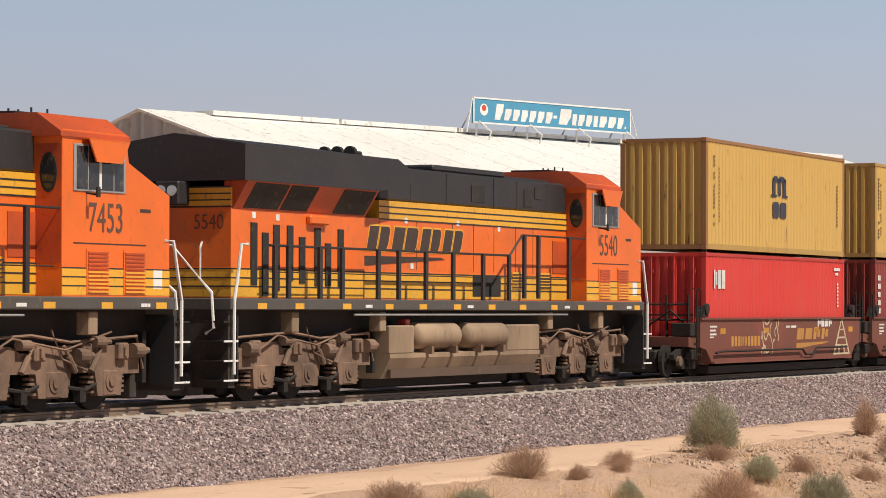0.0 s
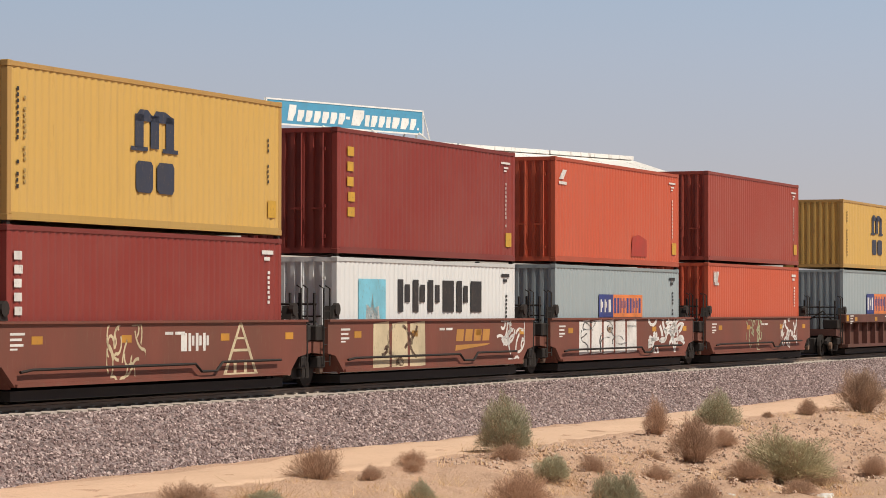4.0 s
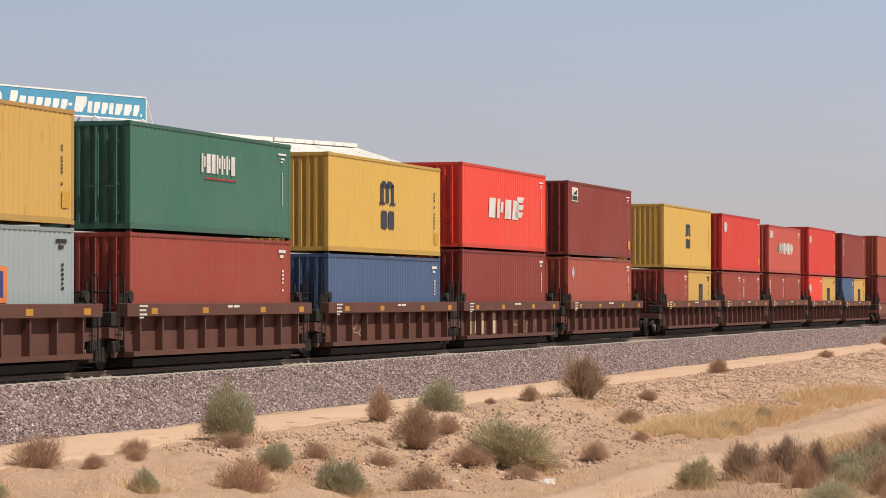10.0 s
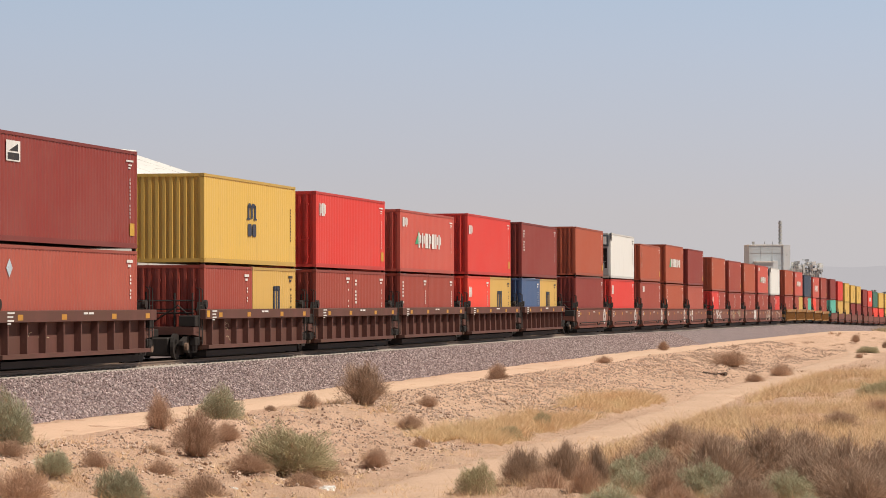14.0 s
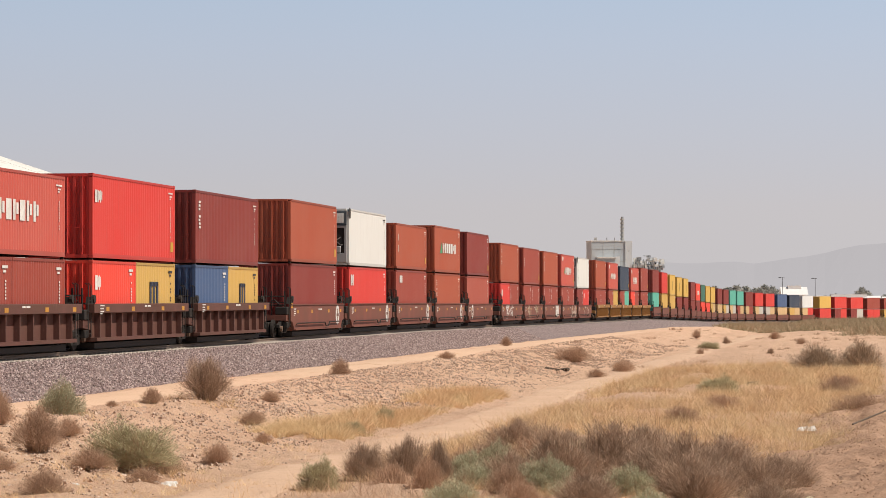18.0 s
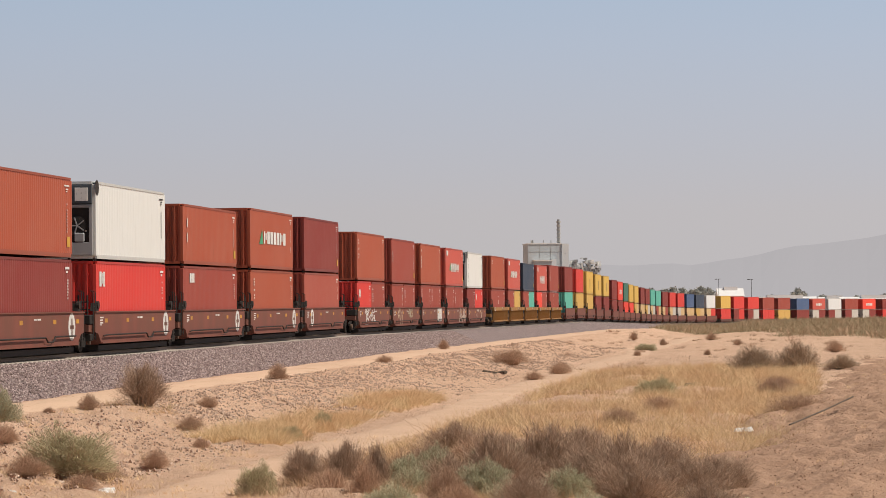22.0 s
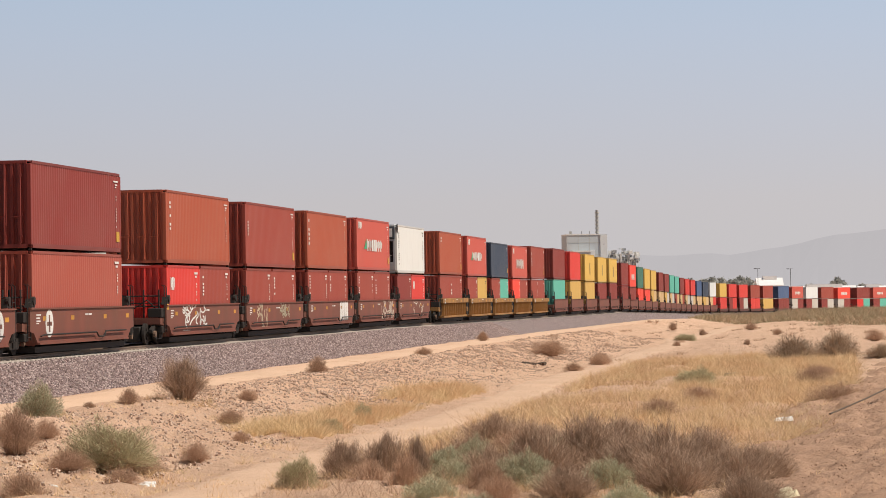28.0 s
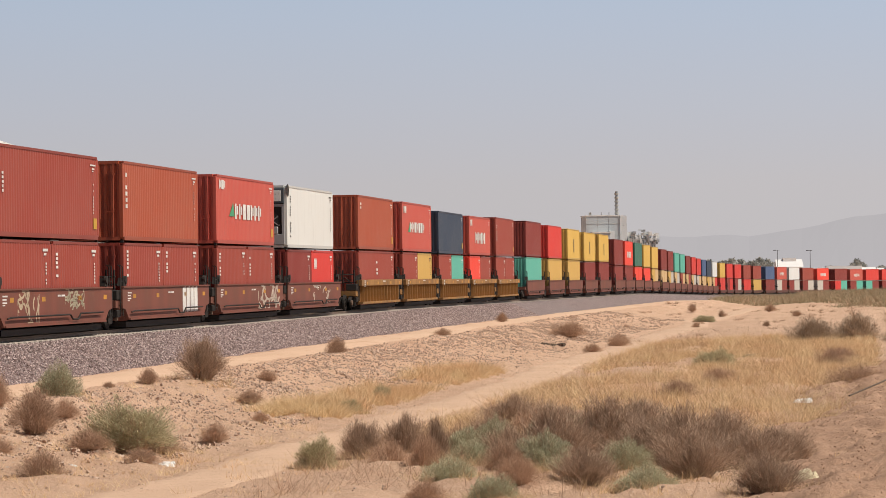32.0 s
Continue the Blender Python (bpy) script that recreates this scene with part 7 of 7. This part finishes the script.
PLANTS += (("sage", 4.4, 54.2, 1.0, 0.6), ("sage", 5.6, 53.2, 1.2, 0.65), ("sage", 7.0, 52.4, 1.1, 0.6), ("green", 5.0, 56.4, 0.9, 0.6), ("sage", 8.8, 55.6, 0.9, 0.7), ("green", 6.9, 60.6, 1.0, 0.7), ("dry", 3.6, 55.0, 0.8, 0.9), ("dry", 4.6, 60.5, 0.9, 0.9), ("sage", -6.2, 55.6, 0.8, 0.5), ("dry", -7.2, 57.0, 0.9, 0.4), ("dry", -4.9, 62.6, 0.7, 0.35), ("dry", -2.4, 68.0, 0.9, 0.4), ("dry", 0.8, 75.0, 0.6, 0.35), ("grey", 33.5, 146.5, 2.0, 0.9), ("dry", 24.0, 116.0, 1.9, 0.7), ("dry", 23.0, 98.0, 1.6, 0.6))
PLANTS += (("sage", 3.8, 51.5, 1.1, 0.5), ("brown", 7.9, 50.6, 1.7, 1.0), ("brown", 6.0, 50.0, 1.3, 0.8), ("sage", 6.9, 49.4, 1.2, 0.5), ("dry", 4.8, 49.6, 1.0, 0.6), ("sage", 4.2, 47.6, 1.0, 0.5), ("brown", 8.6, 47.4, 1.4, 0.8), ("dry", 3.2, 49.0, 0.9, 0.5))


def plant_all():
    rnd = random.Random(31)
    for k, x, y, w, h in PLANTS:
        name, label, meshes = KINDS_OF_SHRUB[k]
        b = tagged(new(name), label, "shrub", "desert shrubs")
        b.location = (x, y, land(x, y) - 0.03)
        pair, turn = rnd.choice(meshes), rnd.random() * 6
        for me in pair:
            p = part(me.name.split(".")[0], me, None, b)
            p.scale = (w * 1.22, w * 1.22, h * 1.02) if k == "brown" else (w * 1.15, w * 1.15, h * 1.12)
            p.rotation_euler.z = turn


plant_all()


def blades_on(name, mat, count, place, height, label, seed, spread=0.25, per=14, broad=1.0):
    rnd = random.Random(seed)
    verts, faces = [], []
    for _ in range(count):
        c = place(rnd)
        if c is None:
            continue
        hh = height * rnd.uniform(0.5, 1.25) * max(0.25, 0.8 + 0.8 * noise.noise((c[0] * 0.7, c[1] * 0.7, seed)) + 0.7 * noise.noise((c[0] * 1.9, c[1] * 1.1, seed + 3)))
        for _ in range(per):
            q = rnd.random() * math.tau
            r = rnd.random() * spread
            x, y = c[0] + r * math.cos(q), c[1] + r * math.sin(q)
            tx, ty = x + rnd.gauss(0.0, 0.75) * hh, y + rnd.gauss(0.0, 0.6) * hh
            w = (0.0026 + 0.00005 * c[1]) * broad
            i = len(verts)
            dx, dy = w * math.cos(q), w * math.sin(q)
            verts += [(x - dx, y - dy, c[2] - 0.02), (x + dx, y + dy, c[2] - 0.02), (tx, ty, c[2] + hh * rnd.uniform(0.6, 1.0))]
            faces.append((i, i + 1, i + 2))
    me = bpy.data.meshes.new(name)
    me.from_pydata(verts, [], faces)
    me.materials.append(mat)
    return tagged(new(name, me), label, "grass", kind="stuff")


def in_strip(a0, a1, c0, c1, cut, seed):
    def place(rnd):
        a, c = rnd.uniform(a0, a1), rnd.uniform(c0, c1)
        px, py, ph = on_line(a)
        x, y = px + (c + 1.219) * math.cos(ph), py - (c + 1.219) * math.sin(ph)
        if noise.noise((x * 0.11, y * 0.11, seed)) + 0.5 * noise.noise((x * 0.4, y * 0.4, seed)) < cut + rnd.uniform(-0.4, 0.4):
            return None
        return x, y, land(x, y)
    return place


blades_on("dry_grass", STRAW, 17000, in_strip(38, 135, 15.8, 26.8, -0.12, 3), 0.46, "field of dry straw-yellow grass", 41)
RUSTY = leaf_mat("rusty_grass_blades", (0.56, 0.33, 0.18), (0.80, 0.54, 0.33))
blades_on("rusty_grass", RUSTY, 3000, in_strip(40, 120, 16.2, 26.5, 0.12, 21), 0.50, "reddish dead grass among the straw", 52)
blades_on("dry_grass", STRAW, 6500, in_strip(53, 89, 10.7, 12.8, -0.15, 5), 0.46, "patch of dry yellow grass beside the wash", 42)
blades_on("dry_grass", STRAW, 2600, in_strip(20, 60, 6.5, 25, 0.22, 6), 0.22, "thin tufts of dry grass on the berm", 43)
blades_on("dead_weeds", DRY, 1500, in_strip(24, 75, 16.4, 25, 0.02, 7), 0.62, "standing dead brown weeds", 44, 0.2, 7)
def beyond(place):
    """Keeps what lies past the edge of the far scrub, which slants away towards the line."""
    def kept(rnd):
        p = place(rnd)
        return p if p and p[1] + 6.3 * off_line(p[0], p[1])[1] > 495 + 34 * noise.noise((p[0] * 0.05, p[1] * 0.05, 3)) else None
    return kept


FAR_SCRUB = leaf_mat("far_scrub_leaves", (0.34, 0.30, 0.18), (0.52, 0.43, 0.28), 0.8, (0.46, 0.33, 0.21))
blades_on("far_scrub", FAR_SCRUB, 38000, beyond(in_strip(215, 640, 4, 120, -0.5, 8)), 0.85, "distant low green scrub", 45, 1.4, 9, 2.6)
blades_on("far_dry_scrub", DRY, 8000, beyond(in_strip(215, 600, 8, 120, -0.1, 9)), 0.85, "distant dry brown scrub", 46, 1.1, 9, 2.4)


def by_shrubs(rnd):
    """Straw gathers at the foot of the green shrubs and in the brown thicket."""
    k, x, y, w, h = rnd.choice([p for p in PLANTS if p[0] in ("green", "sage", "brown") and p[2] < 120])
    q, r = rnd.random() * math.tau, (0.35 + 0.4 * rnd.random()) * w
    x, y = x + r * math.cos(q), y + r * math.sin(q)
    return x, y, land(x, y)


def on_bank_top(rnd):
    return on_bank(rnd) if rnd.random() < 0.5 else None


blades_on("foot_straw", STRAW, 1600, by_shrubs, 0.30, "straw-coloured grass at the foot of the shrubs", 47, 0.18, 10)
blades_on("bank_tufts", STRAW, 700, on_bank_top, 0.16, "sparse dry tufts on the earth bank", 48, 0.15, 8)
blades_on("sparse_weeds", DRY, 420, in_strip(105, 330, 6.5, 48, 0.05, 13), 0.34, "low dry weeds dotted over the open sand", 50, 0.35, 26, 1.6)
blades_on("twig_litter", DRY, 2600, in_strip(20, 120, 6.3, 16, -0.1, 11), 0.06, "twigs and dead stems strewn on the sand", 49, 0.3, 5)


# ---------------------------------------------------------------- litter and dead wood
def litter(x, y, size, label, seed, mat, name="litter"):
    rnd = random.Random(seed)
    bm = bmesh.new()
    for k in range(4):
        a, b = rnd.uniform(-size, size) * 0.6, rnd.uniform(-size, size) * 0.3
        w, h = size * rnd.uniform(0.3, 0.6), 0.05 + size * rnd.uniform(0.05, 0.22)
        pts = [(a + w * rnd.uniform(0.7, 1) * math.cos(q), b + 0.7 * w * rnd.uniform(0.7, 1) * math.sin(q)) for q in (0.2, 1.1, 2.2, 3.4, 4.3, 5.5)]
        lo = [bm.verts.new((p, q, 0)) for p, q in pts]
        hi = [bm.verts.new((a + (p - a) * 0.6, b + (q - b) * 0.6, h * rnd.uniform(0.6, 1.1))) for p, q in pts]
        for i in range(6):
            bm.faces.new((lo[i], lo[(i + 1) % 6], hi[(i + 1) % 6], hi[i]))
        bm.faces.new(hi), bm.faces.new(lo[::-1])
    ob = tagged(new(name, mesh_of(name, bm, mat)), label, "litter", "litter on the sand")
    top = max([v.co.z for v in bank.data.vertices if abs(v.co.x - x) < 0.35 and abs(v.co.y - y) < 0.35] + [land(x, y)])
    ob.location = (x, y, top - 0.03)


for i, (x, y, s) in enumerate(((-1.4, 59.5, 0.45), (7.2, 54.6, 0.4), (7.8, 54.9, 0.35), (3.8, 61.0, 0.2), (14.7, 75.8, 0.35), (8.9, 58.7, 0.25), (13.2, 77.5, 0.4), (-1.1, 59.9, 0.3), (9.6, 54.5, 0.3), (6.4, 54.2, 0.25), (-3.0, 57.6, 0.15))):
    litter(x, y, s, "crumpled white scrap of plastic on the sand", 60 + i, WHITE)
litter(9.2, 48.9, 0.75, "heap of cream-coloured foam rubbish", 77, plain("cream_foam", (0.72, 0.64, 0.44), 0.9, vary=0.25), "foam_heap")


def stick(name, pts, r, label):
    bm = bmesh.new()
    tube(bm, [(x, y, land(x, y) + z) for x, y, z in pts], r, 6)
    tagged(new(name, mesh_of(name, bm, BARK)), label, "dead wood", "dead wood")


stick("fallen_pole", [(15.0, 71.5, 0.35), (16.9, 76.2, 0.62), (18.8, 81.1, 0.8)], 0.022, "long thin dark pole lying on the bank")
stick("driftwood", [(15.4, 146.0, 0.1), (15.9, 145.0, 0.06), (16.3, 144.2, 0.1)], 0.09, "dark piece of timber lying on the sand")
stick("driftwood", [(20.6, 118.1, 0.1), (22.0, 121.2, 0.12), (23.3, 123.9, 0.1)], 0.1, "dark weathered timber in the grass")


# ---------------------------------------------------------------- ties
def lay_ties():
    bm = bmesh.new()
    prism(bm, [(-0.13, -0.32), (0.13, -0.32), (0.13, -0.17), (0.10, -0.145), (-0.10, -0.145), (-0.13, -0.17)], "y", -1.33, 1.33)
    for sy in (-0.755, 0.755):
        for q in (-0.09, 0.09):
            box(bm, -0.06, 0.06, sy + q - 0.04, sy + q + 0.04, -0.145, -0.115)
    me = mesh_of("tie", bm, TIE)
    for k in range(290):
        t = new("tie", me)
        t.parent = bed
        t.matrix_basis = seat(2 + k * 0.61, 0.012)
    verts, faces = [], []
    for k in range(500):
        m = seat(179 + k * 0.61, 0.012)
        i = len(verts)
        for p in ((-0.13, -1.33, -0.3), (0.13, -1.33, -0.3), (0.13, 1.33, -0.3), (-0.13, 1.33, -0.3), (-0.11, -1.33, -0.145), (0.11, -1.33, -0.145), (0.11, 1.33, -0.145), (-0.11, 1.33, -0.145)):
            verts.append(tuple(m @ Vector(p)))
        faces += [tuple(i + q for q in f) for f in ((3, 2, 1, 0), (4, 5, 6, 7), (0, 1, 5, 4), (1, 2, 6, 5), (2, 3, 7, 6), (3, 0, 4, 7))]
    me = bpy.data.meshes.new("far_ties")
    me.from_pydata(verts, [], faces)
    me.materials.append(TIE)
    ob = tagged(new("far_ties", me), "row of concrete ties", "ties", kind="stuff")


lay_ties()


# ---------------------------------------------------------------- what moves
def rolling(wheel, radius):
    """A wheelset turning under its moving car."""
    at = wheel.location.copy()
    rows, step = [], 0.06
    for k in range(int(32.0 / step) + 1):
        t = k * step
        rows.append((t, Matrix.Translation(at) @ Matrix.Rotation(-lerp(t, ADVANCE) / radius, 4, "Y")))
    walk(wheel, rows)


def motions():
    for thing, u, z in MOVING:
        rows = ADVANCE if u < 560 else ADVANCE[::2]
        walk(thing, [(t, seat(u - s, z)) for t, s in rows])
        if u < 80:
            for c in thing.children:
                if c.name.startswith("wheelset"):
                    rolling(c, c.location.z)


motions()
